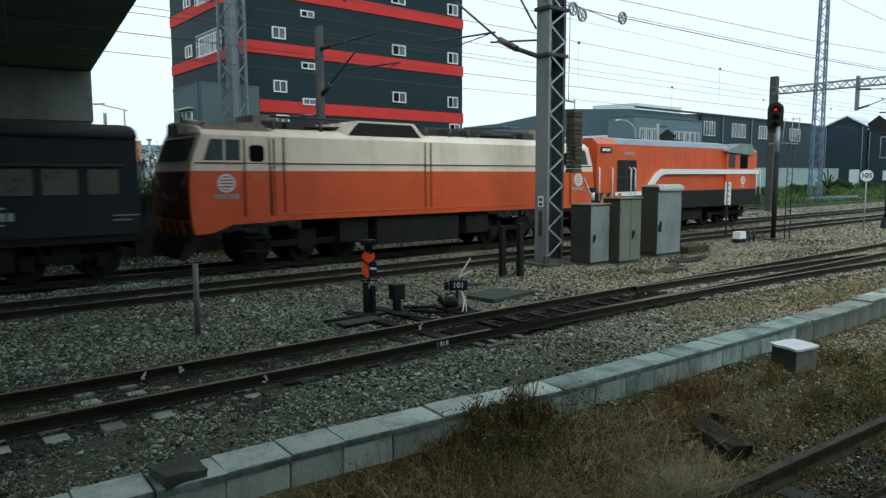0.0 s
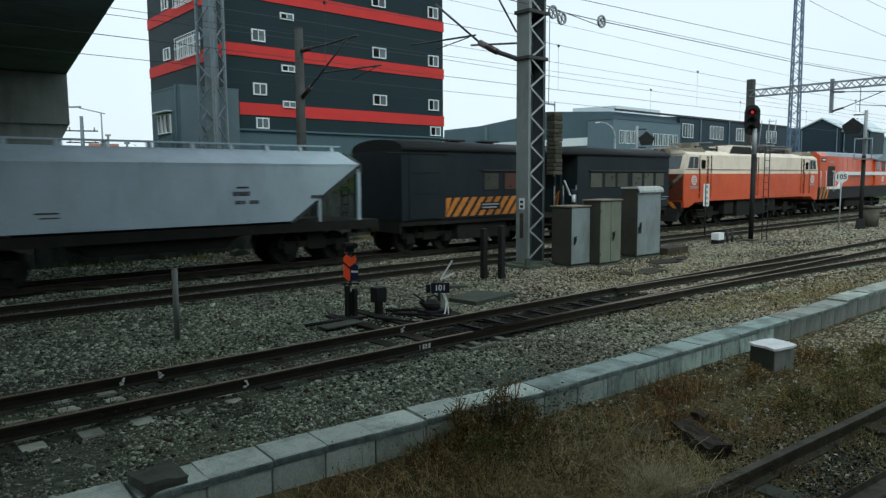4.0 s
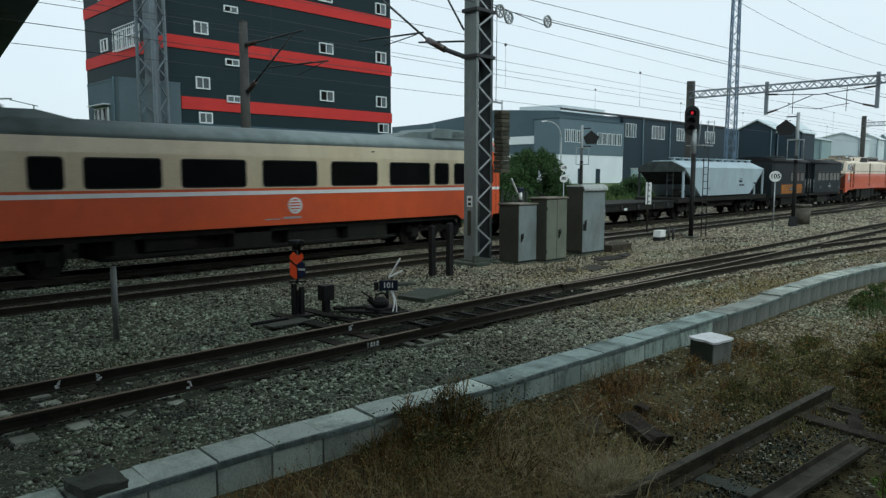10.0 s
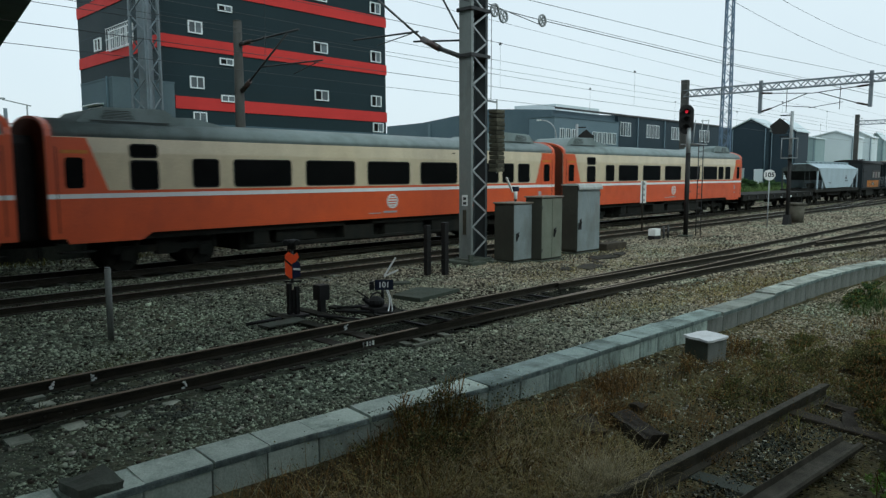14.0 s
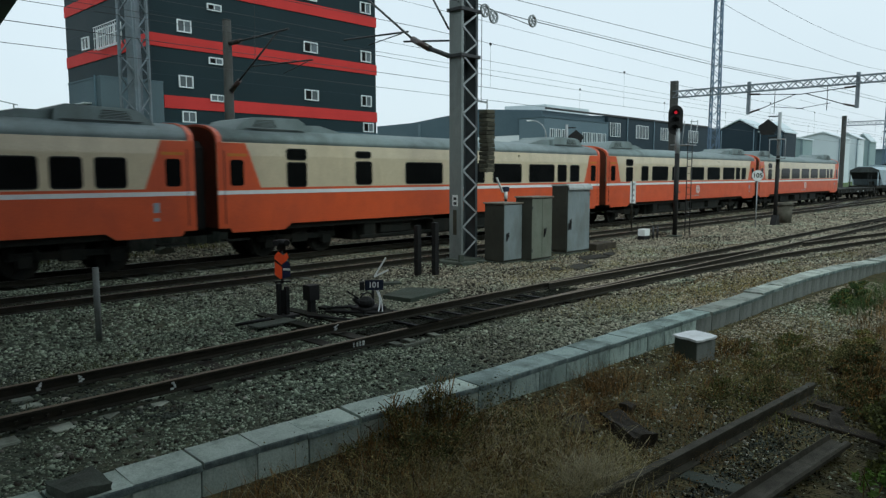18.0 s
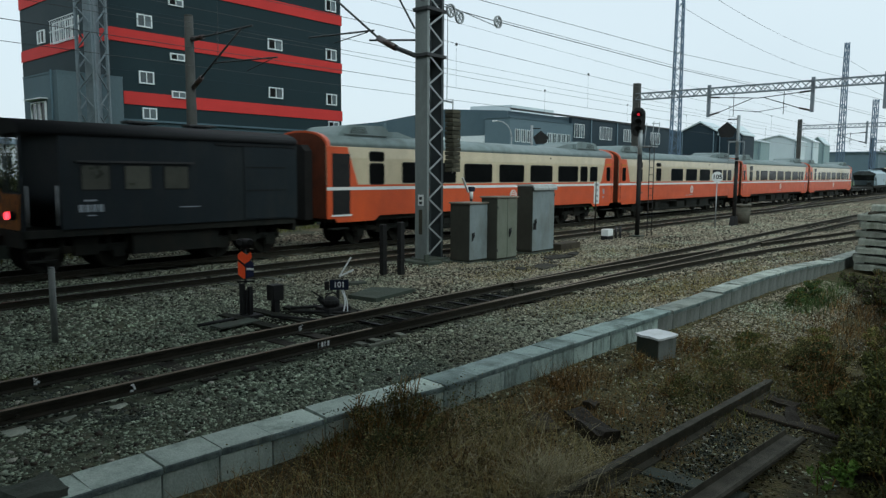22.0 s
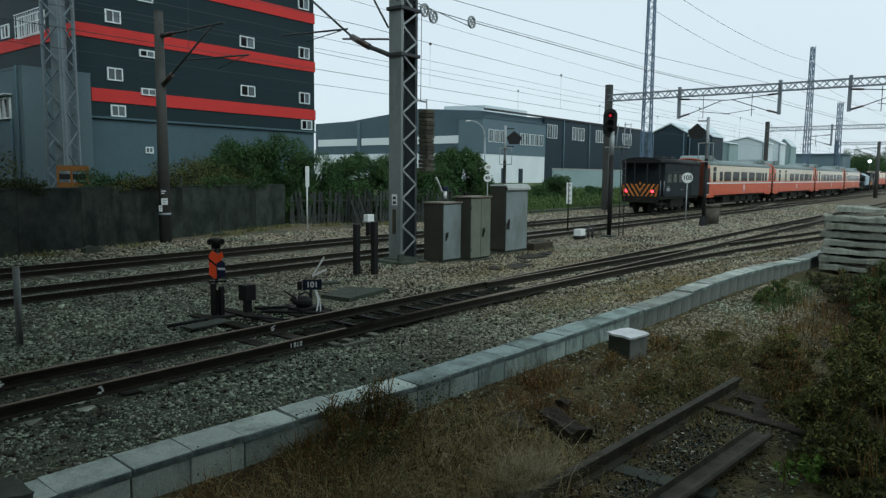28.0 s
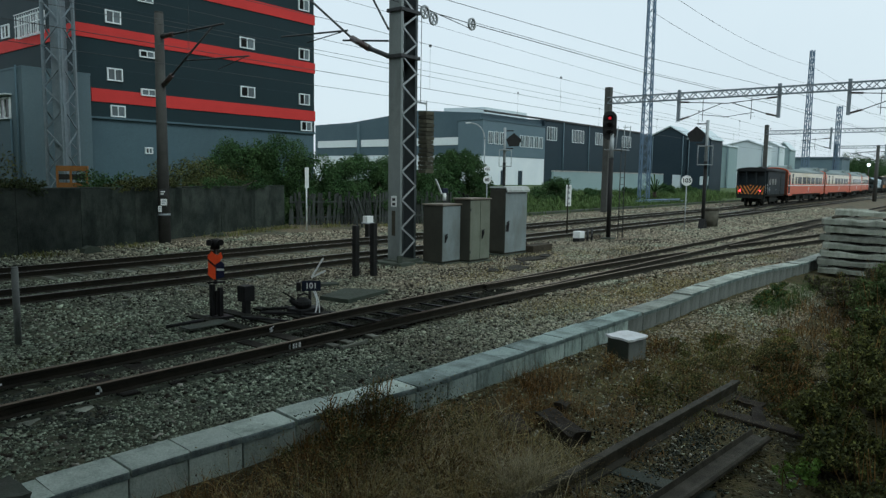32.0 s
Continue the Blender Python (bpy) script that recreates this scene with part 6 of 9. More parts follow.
def colour_light(x, y):
    t = thing("colour_light_signal", "black railway signal showing red on a banded post with ladder", "signal", pose(x, y, GZ))
    part("post_black", rod(B(), (0, 0, 0), (0, 0, 3.55), 0.10, 14), BLACKIRON, t)
    part("post_grey", rod(B(), (0, 0, 3.55), (0, 0, 4.6), 0.095, 14), GALV, t)
    part("foot", box(B(), -0.25, 0.25, -0.25, 0.25, -0.05, 0.06, 0.02), DARKCON, t)
    a = math.degrees(math.atan2(y, x)) - 90
    head = part("signal_head", prism(B(), [(0.30 * math.cos(radians(k)), 4.95 + 0.32 * (1 if math.sin(radians(k)) >= 0 else -1) + 0.30 * math.sin(radians(k))) for k in range(0, 360, 15)], "y", -0.10, 0.12), BLACKIRON, t, at=pose(0.0, 0.13, 0, 0, 0, a))
    for i, (zz, m) in enumerate(((5.27, SIGNALLENS), (4.95, COACHGLASS), (4.63, COACHGLASS))):
        ln = part("lens", rod(B(), (0, -0.10, zz), (0, -0.115, zz), 0.065, 16), m, head)
        hb = B()
        for k in range(10):
            q0, q1 = radians(-20 + 22 * k), radians(-20 + 22 * (k + 1))
            bar(hb, (0.14 * math.cos((q0 + q1) / 2), -0.10, zz + 0.14 * math.sin((q0 + q1) / 2)), (0.14 * math.cos((q0 + q1) / 2), -0.32, zz + 0.14 * math.sin((q0 + q1) / 2)), 0.06, 0.012)
        part("hood", hb, BLACKIRON, head)
    lad = part("ladder", rod(B(), (0.45, -0.25, 0), (0.45, -0.25, 4.2), 0.022, 8), DARKSTEEL, t)
    part("ladder_rail", rod(B(), (0.75, -0.32, 0), (0.75, -0.32, 4.2), 0.022, 8), DARKSTEEL, lad)
    for i in range(13):
        part("rung", rod(B(), (0.45, -0.25, 0.3 + i * 0.3), (0.75, -0.32, 0.3 + i * 0.3), 0.015, 6), DARKSTEEL, lad)
    pf = part("platform", box(B(), 0.0, 1.1, -0.35, 0.35, 3.9, 3.94), GALV, t)
    for p in ((1.05, -0.3), (1.05, 0.3), (0.45, -0.3)):
        part("guard_rail", rod(B(), (p[0], p[1], 3.9), (p[0] + 0.2, p[1], 5.0), 0.018, 6), GALV, pf)
    part("guard_top", rod(B(), (0.5, -0.3, 4.9), (1.25, -0.3, 4.95), 0.018, 6), GALV, pf)
    part("bracket", bar(B(), (0, 0, 1.9), (0.55, 0.1, 1.9), 0.05, 0.05), DARKSTEEL, t)
    return t


colour_light(28.6, 13.35)


def back_board(x, y, top, label, pent=0.62, side=1):
    """A signal seen from behind: five-sided board on an arm."""
    t = thing("signal_back", label, "signal", pose(x, y, GZ), "signals seen from behind")
    part("post_black", rod(B(), (0, 0, 0), (0, 0, top * 0.62), 0.10, 12), BLACKIRON, t)
    part("post_grey", rod(B(), (0, 0, top * 0.62), (0, 0, top), 0.085, 12), GALV, t)
    part("foot", prism(B(), [(-0.35, -0.05), (0.35, -0.05), (0.12, 0.5), (-0.12, 0.5)], "y", -0.15, 0.15), BLACKIRON, t)
    a = math.degrees(math.atan2(y, x)) - 90
    m = pose(0, 0, 0, 0, 0, a)
    z = top - 0.75
    m = m @ Matrix.Diagonal((side, 1, 1, 1)) if side < 0 else m
    bd = part("board", prism(B(), [(-0.45 - pent * 0.95, z + 0.02), (-0.45 - pent * 0.70, z - 0.40), (-0.45 + pent * 0.30, z - 0.42), (-0.45 + pent * 0.60, z + 0.02), (-0.45 - pent * 0.18, z + 0.42)], "y", -0.05, 0.05), BLACKIRON, t, "black five-sided signal back", at=m)
    part("lamp_case", rod(B(), (-0.55, 0.05, z), (-0.55, 0.45, z), 0.2, 14), BLACKIRON, bd)
    part("arm", bar(B(), (0, 0, top - 0.2), (-0.55, 0, top - 0.2), 0.06, 0.06), BLACKIRON, t, at=m)
    part("arm", bar(B(), (0, 0, top - 1.3), (-0.55, 0, top - 1.3), 0.06, 0.06), BLACKIRON, t, at=m)
    cage = part("cage", box(B(), -0.45, 0.35, -0.3, 0.3, top - 1.42, top - 1.38), GALV, t, at=m)
    for xx in (-0.43, 0.33):
        for yy in (-0.28, 0.28):
            part("cage_bar", rod(B(), (xx, yy, top - 2.4), (xx, yy, top - 1.4), 0.018, 6), GALV, cage)
    part("cage_floor", box(B(), -0.45, 0.35, -0.3, 0.3, top - 2.44, top - 2.40), GALV, cage)
    return t


back_board(39.1, 12.67, 5.9, "black five-sided signal back on a tall post with cage")
back_board(37.15, 24.6, 5.75, "small black signal seen from behind above the cabinets", 0.62, -1)

# signs
def round_sign(x, y, z, r, text, label, two=None):
    t = thing("round_sign", label, "sign", pose(x, y, GZ))
    a = math.degrees(math.atan2(y, x)) - 90
    part("post", rod(B(), (0, 0, 0), (0, 0, z - GZ - r), 0.03, 8), GALV, t)
    d = part("disc", prism(B(), disc(0, 0, r), "y", -0.012, 0.012), WHITE, t, "white round disc with dark figures", at=pose(0, 0, z - GZ, 0, 0, a))
    lettered(text, r * 1.15, BLACKIRON, d, pose(0, -0.016, 0, 90, 0, 0))
    if two:
        d2 = part("disc", prism(B(), disc(0, 0, r * 0.85), "y", -0.012, 0.012), WHITE, t, at=pose(0, 0, z - GZ + r * 2.7, 0, 0, a))
        lettered(two, r * 0.9, BLACKIRON, d2, pose(0, -0.016, 0, 90, 0, 0))
    return t


round_sign(36.2, 12.65, 2.40, 0.27, "105", "white round sign 105 on a thin post in the ballast")
round_sign(33.85, 23.6, 2.27, 0.23, "80", "white round sign 80 with a smaller disc 105 above", "105")


def plate_sign(x, y, z0, z1, w, label, marks=4, foot=GZ):
    t = thing("plate_sign", label, "sign", pose(x, y, foot))
    a = math.degrees(math.atan2(y, x)) - 90
    part("post", rod(B(), (0, 0.03, 0), (0, 0.03, z1 - foot), 0.035, 8), RAIL if marks else WHITE, t)
    p = part("plate", box(B(), -w / 2, w / 2, -0.012, 0.012, z0 - foot, z1 - foot, 0.004), WHITE, t, "white upright plate with faded marks", at=pose(0, 0, 0, 0, 0, a))
    for i in range(marks):
        z = z0 - foot + (z1 - z0) * (i + 0.3) / marks
        part("mark", box(B(), -w * 0.25, w * 0.25, -0.017, -0.012, z, z + (z1 - z0) * 0.4 / marks), GALV, p)
    return t


plate_sign(27.9, 15.0, 1.2, 2.15, 0.24, "white upright plate sign on a rusty post")
plate_sign(20.4, 23.9, 1.85, 2.75, 0.17, "white upright plate sign by the fence", 0, 0.0)

# small things in the ballast between the tracks
wb = thing("white_box", "small white steel box on dark feet in the ballast", "box", pose(26.3, 13.6, GZ))
part("case", box(B(), -0.22, 0.22, -0.16, 0.16, 0.16, 0.44, 0.02), WHITE, wb)
part("foot", box(B(), -0.25, 0.25, -0.14, 0.14, 0, 0.16), BLACKIRON, wb)
wb = thing("white_box", "small white steel box on a dark pedestal beyond the main track", "box", pose(21.5, 21.2, GZ))
part("case", box(B(), -0.19, 0.19, -0.14, 0.14, 0.60, 0.90, 0.02), WHITE, wb)
part("rim", box(B(), -0.23, 0.23, -0.18, 0.18, 0.57, 0.62, 0.01), GALV, wb)
part("foot", box(B(), -0.10, 0.10, -0.10, 0.10, -0.05, 0.57, 0.01), BLACKIRON, wb)
for x in (27.1, 27.5):
    solid("hoop_post", rod(B(), (x, 13.6, GZ), (x, 13.6, GZ + 0.5), 0.05, 8), DARKSTEEL, "short dark post in the ballast", "post")
bo = thing("concrete_bollard", "weathered concrete bollard with a wider rim", "bollard", pose(40.8, 12.75, GZ))
part("drum", rod(B(), (0, 0, 0), (0, 0, 0.95), 0.36, 20, 0.42), STUMPCON, bo)
part("rim", rod(B(), (0, 0, 0.95), (0, 0, 1.08), 0.46, 20), STUMPCON, bo)

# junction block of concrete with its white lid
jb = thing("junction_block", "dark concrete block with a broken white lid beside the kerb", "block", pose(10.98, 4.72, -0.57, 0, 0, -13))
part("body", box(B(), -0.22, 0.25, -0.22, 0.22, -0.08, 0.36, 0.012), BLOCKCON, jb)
# thin dark plate: the shade of this face is put into its colour
part("shaded_side", box(B(), -0.229, -0.222, -0.21, 0.215, -0.05, 0.35), DARKCON, jb, "side face coloured dark for its shade")
lid_pts = [(-0.27, -0.23), (-0.16, -0.26), (-0.05, -0.245), (0.12, -0.255), (0.28, -0.22), (0.29, 0.02), (0.27, 0.20), (0.10, 0.245), (-0.10, 0.23), (-0.25, 0.25), (-0.29, 0.10), (-0.24, -0.05)]
part("lid", prism(B(), lid_pts, "z", 0.365, 0.40), WHITECAP, jb, "bright white broken lid", at=pose(0, 0, 0.008, 2.0, -1.2, 0))

# stack of old concrete sleepers
stack = thing("sleeper_stack", "untidy stack of weathered concrete sleepers beside the kerb", "sleeper stack", pose(24.6, 3.3, -0.42, 0, 0, -3))
def worn_sleeper():
    """A concrete sleeper with a thin waist, tall ends and chipped edges."""
    bm = B()
    rings = []
    for k in range(15):
        y = -1.05 + 2.1 * k / 14
        waist = 0.5 + 0.5 * math.cos(math.pi * min(1.0, abs(y) / 0.62))
        top, half = 0.195 - 0.055 * waist + krnd.uniform(-0.014, 0.010), 0.135 - 0.02 * waist
        rings.append([bm.verts.new((sx * half * q + krnd.uniform(-0.012, 0.012), y + krnd.uniform(-0.012, 0.012), z)) for sx, q, z in ((-1, 1.0, krnd.uniform(-0.004, 0.012)), (1, 1.0, krnd.uniform(-0.004, 0.012)), (1, 0.97, top * 0.8), (1, 0.72, top), (-1, 0.72, top), (-1, 0.97, top * 0.8))])
    for a, b in zip(rings[:-1], rings[1:]):
        for q in range(6):
            bm.faces.new((a[q], a[(q + 1) % 6], b[(q + 1) % 6], b[q]))
    bm.faces.new(rings[0])
    bm.faces.new(rings[-1][::-1])
    bmesh.ops.recalc_face_normals(bm, faces=bm.faces)
    return mesh_of("stacked_sleeper", bm, STACKCON)


WORN = [worn_sleeper() for k in range(6)]
for lvl in range(8):
    n = 6 if lvl < 6 else (5 if lvl == 6 else 3)
    for i in range(n):
        part("stacked_sleeper", WORN[(3 * lvl + i) % 6], None, stack, at=pose(0.2 + i * 0.42 + (1.0 if lvl > 6 else 0) + random.uniform(-0.05, 0.05), random.uniform(-0.16, 0.12) - (0.25 if lvl == 7 else 0), lvl * 0.255, random.uniform(-1.0, 1.0), 0, random.uniform(-3, 3)))
    if lvl < 7:
        for yy in (-0.7, 0.7):
            part("spacer", box(B(), 0.15, 2.3, yy - 0.05, yy + 0.05, lvl * 0.255 + 0.19, lvl * 0.255 + 0.253), OLDTIMBER, stack)

# concrete pole with brackets
cp = thing("concrete_pole", "dark round concrete pole with overhead line brackets", "pole", pose(13.65, 23.94, -0.15))
PH = 8.25
part("shaft", rod(B(), (0, 0, 0), (0, 0, PH), 0.215, 18, 0.155), POLECON, cp)
part("cap", rod(B(), (0, 0, PH), (0, 0, PH + 0.05), 0.155, 18), POLECON, cp)
part("bracket_tube", rod(B(), (0, -0.2, 7.42), (0, -3.95, 7.42), 0.035, 10), DARKSTEEL, cp)
part("bracket_insulator", rod(B(), (0, -0.2, 7.42), (0, -0.95, 7.42), 0.085, 12), INSUL, cp)
part("diagonal_tube", rod(B(), (0, -0.2, 5.72), (0, -3.3, 7.40), 0.035, 10), DARKSTEEL, cp)
part("diagonal_insulator", rod(B(), (0, -0.2, 5.72), (0, -0.78, 6.03), 0.09, 12), INSUL, cp)
part("registration_tube", rod(B(), (0, -1.55, 6.45), (0, -5.25, 6.27), 0.028, 8), DARKSTEEL, cp)
part("steady_arm", rod(B(), (0, -3.6, 6.0), (0, -5.0, 6.25), 0.015, 8), DARKSTEEL, cp)
for z, u, w, h in ((1.74, -0.02, 0.26, 0.24), (1.40, 0.0, 0.22, 0.24), (1.16, -0.14, 0.12, 0.22)):
    pl = part("pole_plate", box(B(), u - w / 2, u + w / 2, -0.235, -0.205, z, z + h, 0.006), WHITE if z < 1.7 else DARKSTEEL, cp, "small plate fixed to the pole", at=pose(0, 0, 0, 0, 0, -29.7))
    for k in range(2):
        part("plate_mark", box(B(), u - w * 0.3, u + w * (0.1 + 0.2 * k), -0.239, -0.235, z + 0.06 + 0.08 * k, z + 0.10 + 0.08 * k), WHITE if z > 1.7 else LETTER, pl)
part("pale_band", rod(B(), (0, 0, 1.02), (0, 0, 1.10), 0.218, 18), LETTER, cp, "faded pale band")


BEAMSTEEL = surface("gantry_steel", (0.15, 0.175, 0.20), (0.21, 0.235, 0.26), 4, 0.6, 0.2, 0.1, 60)


def gantry(x, ya, yb, beam, pole_top, label, arms, legs, pole_mat):
    """A lattice beam across the tracks at x, from ya (far) to yb (near)."""
    t = thing("catenary_gantry", label, "gantry", pose(x, 0, 0))
    for y in legs:
        part("leg", box(B(), -0.22, 0.22, y - 0.22, y + 0.22, -0.25, pole_top if y == ya else beam + 0.7), pole_mat, t)
    h = 0.46
    for z in (beam - h / 2, beam + h / 2):
        for xx in (-0.22, 0.22):
            part("chord", bar(B(), (xx, ya, z), (xx, yb, z), 0.07, 0.06), BEAMSTEEL, t)
    n = int(abs(ya - yb) / 0.45)
    for i in range(n):
        y0, y1 = ya + (yb - ya) * i / n, ya + (yb - ya) * (i + 1) / n
        z0, z1 = (beam - h / 2, beam + h / 2) if i % 2 == 0 else (beam + h / 2, beam - h / 2)
        part("web_bar", bar(B(), (-0.22, y0, z0), (-0.22, y1, z1), 0.06, 0.05), BEAMSTEEL, t)
        part("web_bar", bar(B(), (0.22, y0, z1), (0.22, y1, z0), 0.06, 0.05), BEAMSTEEL, t)
    for y, drop, way in arms:
        d = part("drop_post", box(B(), -0.10, 0.10, y - 0.10, y + 0.10, beam - drop, beam + 0.45), BEAMSTEEL, t)
        lo, hi = beam - drop + 0.12, beam - drop + 1.35
        for za, zb in ((hi, hi - 0.05), (lo, lo + 0.18)):
            part("arm_insulator", rod(B(), (0, y + way * 0.1, za), (0, y + way * 0.75, zb), 0.065, 10), INSUL, d)
        part("arm_tube", rod(B(), (0, y + way * 0.75, hi - 0.05), (0, y + way * 3.3, hi - 0.25), 0.028, 8), DARKSTEEL, d)
        part("arm_tube", rod(B(), (0, y + way * 0.75, lo + 0.18), (0, y + way * 3.0, hi - 0.22), 0.028, 8), DARKSTEEL, d)
        part("steady_arm", rod(B(), (0, y + way * 1.5, lo + 0.3), (0, y + way * 3.5, lo + 0.05), 0.02, 8), DARKSTEEL, d)
        part("arm_strut", rod(B(), (0, y + way * 1.7, lo - 0.15), (0, y + way * 1.7, hi + 0.1), 0.022, 8), DARKSTEEL, d)
    return t


gantry(49.7, 23.6, -9.0, 8.31, 9.3, "long grey lattice gantry over the tracks on dark poles", ((18.2, 1.75, -1), (11.6, 1.75, 1), (7.6, 1.75, -1)), (23.6, -9.0), POLECON)
gantry(97.0, 23.9, -12.0, 8.6, 9.6, "second grey lattice gantry far along the tracks", ((16.5, 2.2, 1), (9.5, 2.2, -1)), (23.9, -12.0), POLECON)
gantry(150.0, 24.5, -14.0, 8.9, 9.6, "third lattice gantry far along the tracks", ((16.5, 2.2, 1), (9.5, 2.2, -1)), (24.5, -14.0), POLECON)

# ---- overhead wires ----
def wire(pts, r, label, sag=0.0, n=10):
    bm = B()
    for p, q in zip(pts[:-1], pts[1:]):
        a = [Vector(p).lerp(Vector(q), i / n) - Vector((0, 0, sag * 4 * (i / n) * (1 - i / n))) for i in range(n + 1)]
        for u, v in zip(a[:-1], a[1:]):
            rod(bm, u, v, r, 5)
    return solid("overhead_wire", bm, WIRE, label, "wire", group="overhead wires")


for y, zc, zm in ((T_MID, 5.38, 6.88), (T_MAIN, 5.55, 6.66)):
    wire([(-35, y, zc), (15.5, y, zc), (49.7, y, zc), (97, y, zc), (150, y, zc), (300, y, zc)], 0.008, "thin contact wire above the track")
    wire([(-35, y, zm), (15.5, y, zm), (49.7, y, zm), (97, y, zm), (150, y, zm), (300, y, zm)], 0.008, "thin carrier wire above the track", 0.12)
    bm = B()
    for x in range(-30, 120, 9):
        xx = x + 3.5 + (2.2 if y == T_MAIN else 0)
        rod(bm, (xx, y, zc), (xx, y, zm - 0.06), 0.005, 4)
        box(bm, xx - 0.03, xx + 0.03, y - 0.03, y + 0.03, zm - 0.10, zm - 0.02)
    solid("wire_droppers", bm, WIRE, "thin droppers with dark clamps between the overhead wires", "wire", kind="stuff")
wire([(-35, 14.3, 7.5), (18.9, 14.0, 7.46), (32, 13.5, 7.46), (40, 12.75, 7.46), (49.7, 12.0, 7.45), (97, 9.5, 7.5), (300, 9.5, 7.5)], 0.014, "dark tensioned wire ending at the mast", n=4)
wire([(18.9, 14.0, 7.53), (34, 13.45, 7.58), (49.7, 12.2, 7.72), (97, 9.5, 7.6)], 0.009, "second strand of the tensioned wire", n=4)
wire([(-35, 18.5, 8.4), (19.8, 15.33, 8.5), (33.7, 14.28, 8.5), (48.6, 12.07, 8.5), (97, 6.5, 8.6), (300, 6.5, 8.6)], 0.011, "feeder wire crossing high over the tracks", n=4)
wire([(-35, 18.95, 8.8), (23, 18.95, 8.72), (39, 18.95, 8.62), (97, 18.95, 8.6), (300, 18.95, 8.6)], 0.007, "thin carrier wire high over the main track", n=4)
wire([(-35, 22.2, 7.7), (13.65, 22.2, 8.0), (49.7, 22.2, 7.9), (97, 22.2, 7.9), (300, 22.2, 7.9)], 0.009, "feeder wire beside the tracks", n=4)
wire([(-35, 23.2, 7.65), (13.65, 23.2, 7.73), (49.7, 23.2, 7.82), (97, 23.2, 7.8), (300, 23.2, 7.8)], 0.009, "lower feeder wire beside the tracks", n=4)
wire([(72.4, 29.9, 20.0), (133.6, 26.4, 19.0), (330, 24.0, 22.0)], 0.02, "high power line between the lattice towers", 1.2)
wire([(72.4, 29.9, 23.0), (133.6, 26.4, 22.0), (330, 24.0, 25.0)], 0.02, "second high power line between the lattice towers", 1.2)

# line pole and floodlight far along the tracks
fp = thing("line_pole", "dark concrete line pole between the far tracks", "pole", pose(112.0, 13.2, -0.2))
part("shaft", rod(B(), (0, 0, 0), (0, 0, 7.6), 0.26, 14, 0.20), POLECON, fp)
part("cap", rod(B(), (0, 0, 7.6), (0, 0, 7.68), 0.21, 14), POLECON, fp)
part("bracket_tube", rod(B(), (0, 0.2, 6.9), (0, 3.2, 6.6), 0.04, 8), DARKSTEEL, fp)
part("bracket_tube", rod(B(), (0, 0.2, 5.6), (0, 2.7, 6.6), 0.04, 8), DARKSTEEL, fp)
fl = thing("floodlight", "lit floodlight on a slim post far along the line", "floodlight", pose(205.0, 25.9, -0.2))
part("post", rod(B(), (0, 0, 0), (0, 0, 6.6), 0.12, 10), POLECON, fl)
lamp_case = part("lamp_case", rod(B(), (0.35, 0, 6.95), (-0.15, 0, 6.95), 0.42, 18), DARKSTEEL, fl)
part("lens", rod(B(), (-0.15, 0, 6.95), (-0.22, 0, 6.95), 0.38, 18), FLOODLENS, lamp_case, "glowing white lens")

# ---- buildings ----
def window_in(parent, axis, at, a0, a1, z0, z1, panes=2, open_one=False, depth=0.10):
    """A framed window on a face y = at (axis 'y') or x = at (axis 'x'), looking towards the camera."""
    def blk(u0, u1, v0, v1, w0, w1):
        return box(B(), u0, u1, at + v0, at + v1, w0, w1) if axis == "y" else box(B(), at + v0, at + v1, u0, u1, w0, w1)
    f = 0.07
    bm = B()
    for u0, u1, w0, w1 in ((a0, a1, z0, z0 + f), (a0, a1, z1 - f, z1), (a0, a0 + f, z0 + f, z1 - f), (a1 - f, a1, z0 + f, z1 - f)):
        if axis == "y":
            box(bm, u0, u1, at - depth, at + 0.01, w0, w1)
        else:
            box(bm, at - depth, at + 0.01, u0, u1, w0, w1)
    w = part("window", bm, WINFRAME, parent)
    step = (a1 - a0 - 2 * f) / panes
    for i in range(panes):
        u0 = a0 + f + i * step
        part("pane", blk(u0 + 0.015, u0 + step - 0.015, -0.035, -0.02, z0 + f, z1 - f), COACHGLASS if (open_one and i == 0) else WINGLASS, w)
        if i:
            part("mullion", blk(u0 - 0.025, u0 + 0.025, -depth + 0.01, -0.01, z0 + f, z1 - f), WINFRAME, w)
    return w


ob_ = thing("office_block", "dark grey office block with red bands and small white windows", "building")
BX0, BX1, BY0, BY1 = 18.5, 35.9, 41.16, 54.7
part("upper_wall", box(B(), BX0, BX1, BY0, BY1, 5.6, 22.6), CLAD, ob_)
part("base_wall", box(B(), BX0 + 0.05, BX1 - 0.02, BY0 + 0.06, BY1 - 0.05, -0.3, 5.6), GREYREND, ob_)
part("base_ledge", box(B(), BX0, BX1 + 0.08, BY0 - 0.14, BY1, 5.50, 5.62), GREYREND, ob_)
part("roof_slab", box(B(), BX0 - 0.15, BX1 + 0.15, BY0 - 0.15, BY1 + 0.15, 22.6, 22.9), GREYREND, ob_)
for k, z in enumerate((6.47, 10.03, 13.57, 17.1, 20.6)):
    part("red_band", box(B(), BX0 - (0.06 if k else -0.68), BX1 + 0.06, BY0 - 0.06, BY1, z, z + 0.75), REDBAND, ob_, "red painted band")
for z in (8.4, 12.0, 15.5, 19.0):
    part("cladding_joint", box(B(), BX0 - 0.012, BX1 + 0.012, BY0 - 0.012, BY1, z, z + 0.03), DARKSHED, ob_)
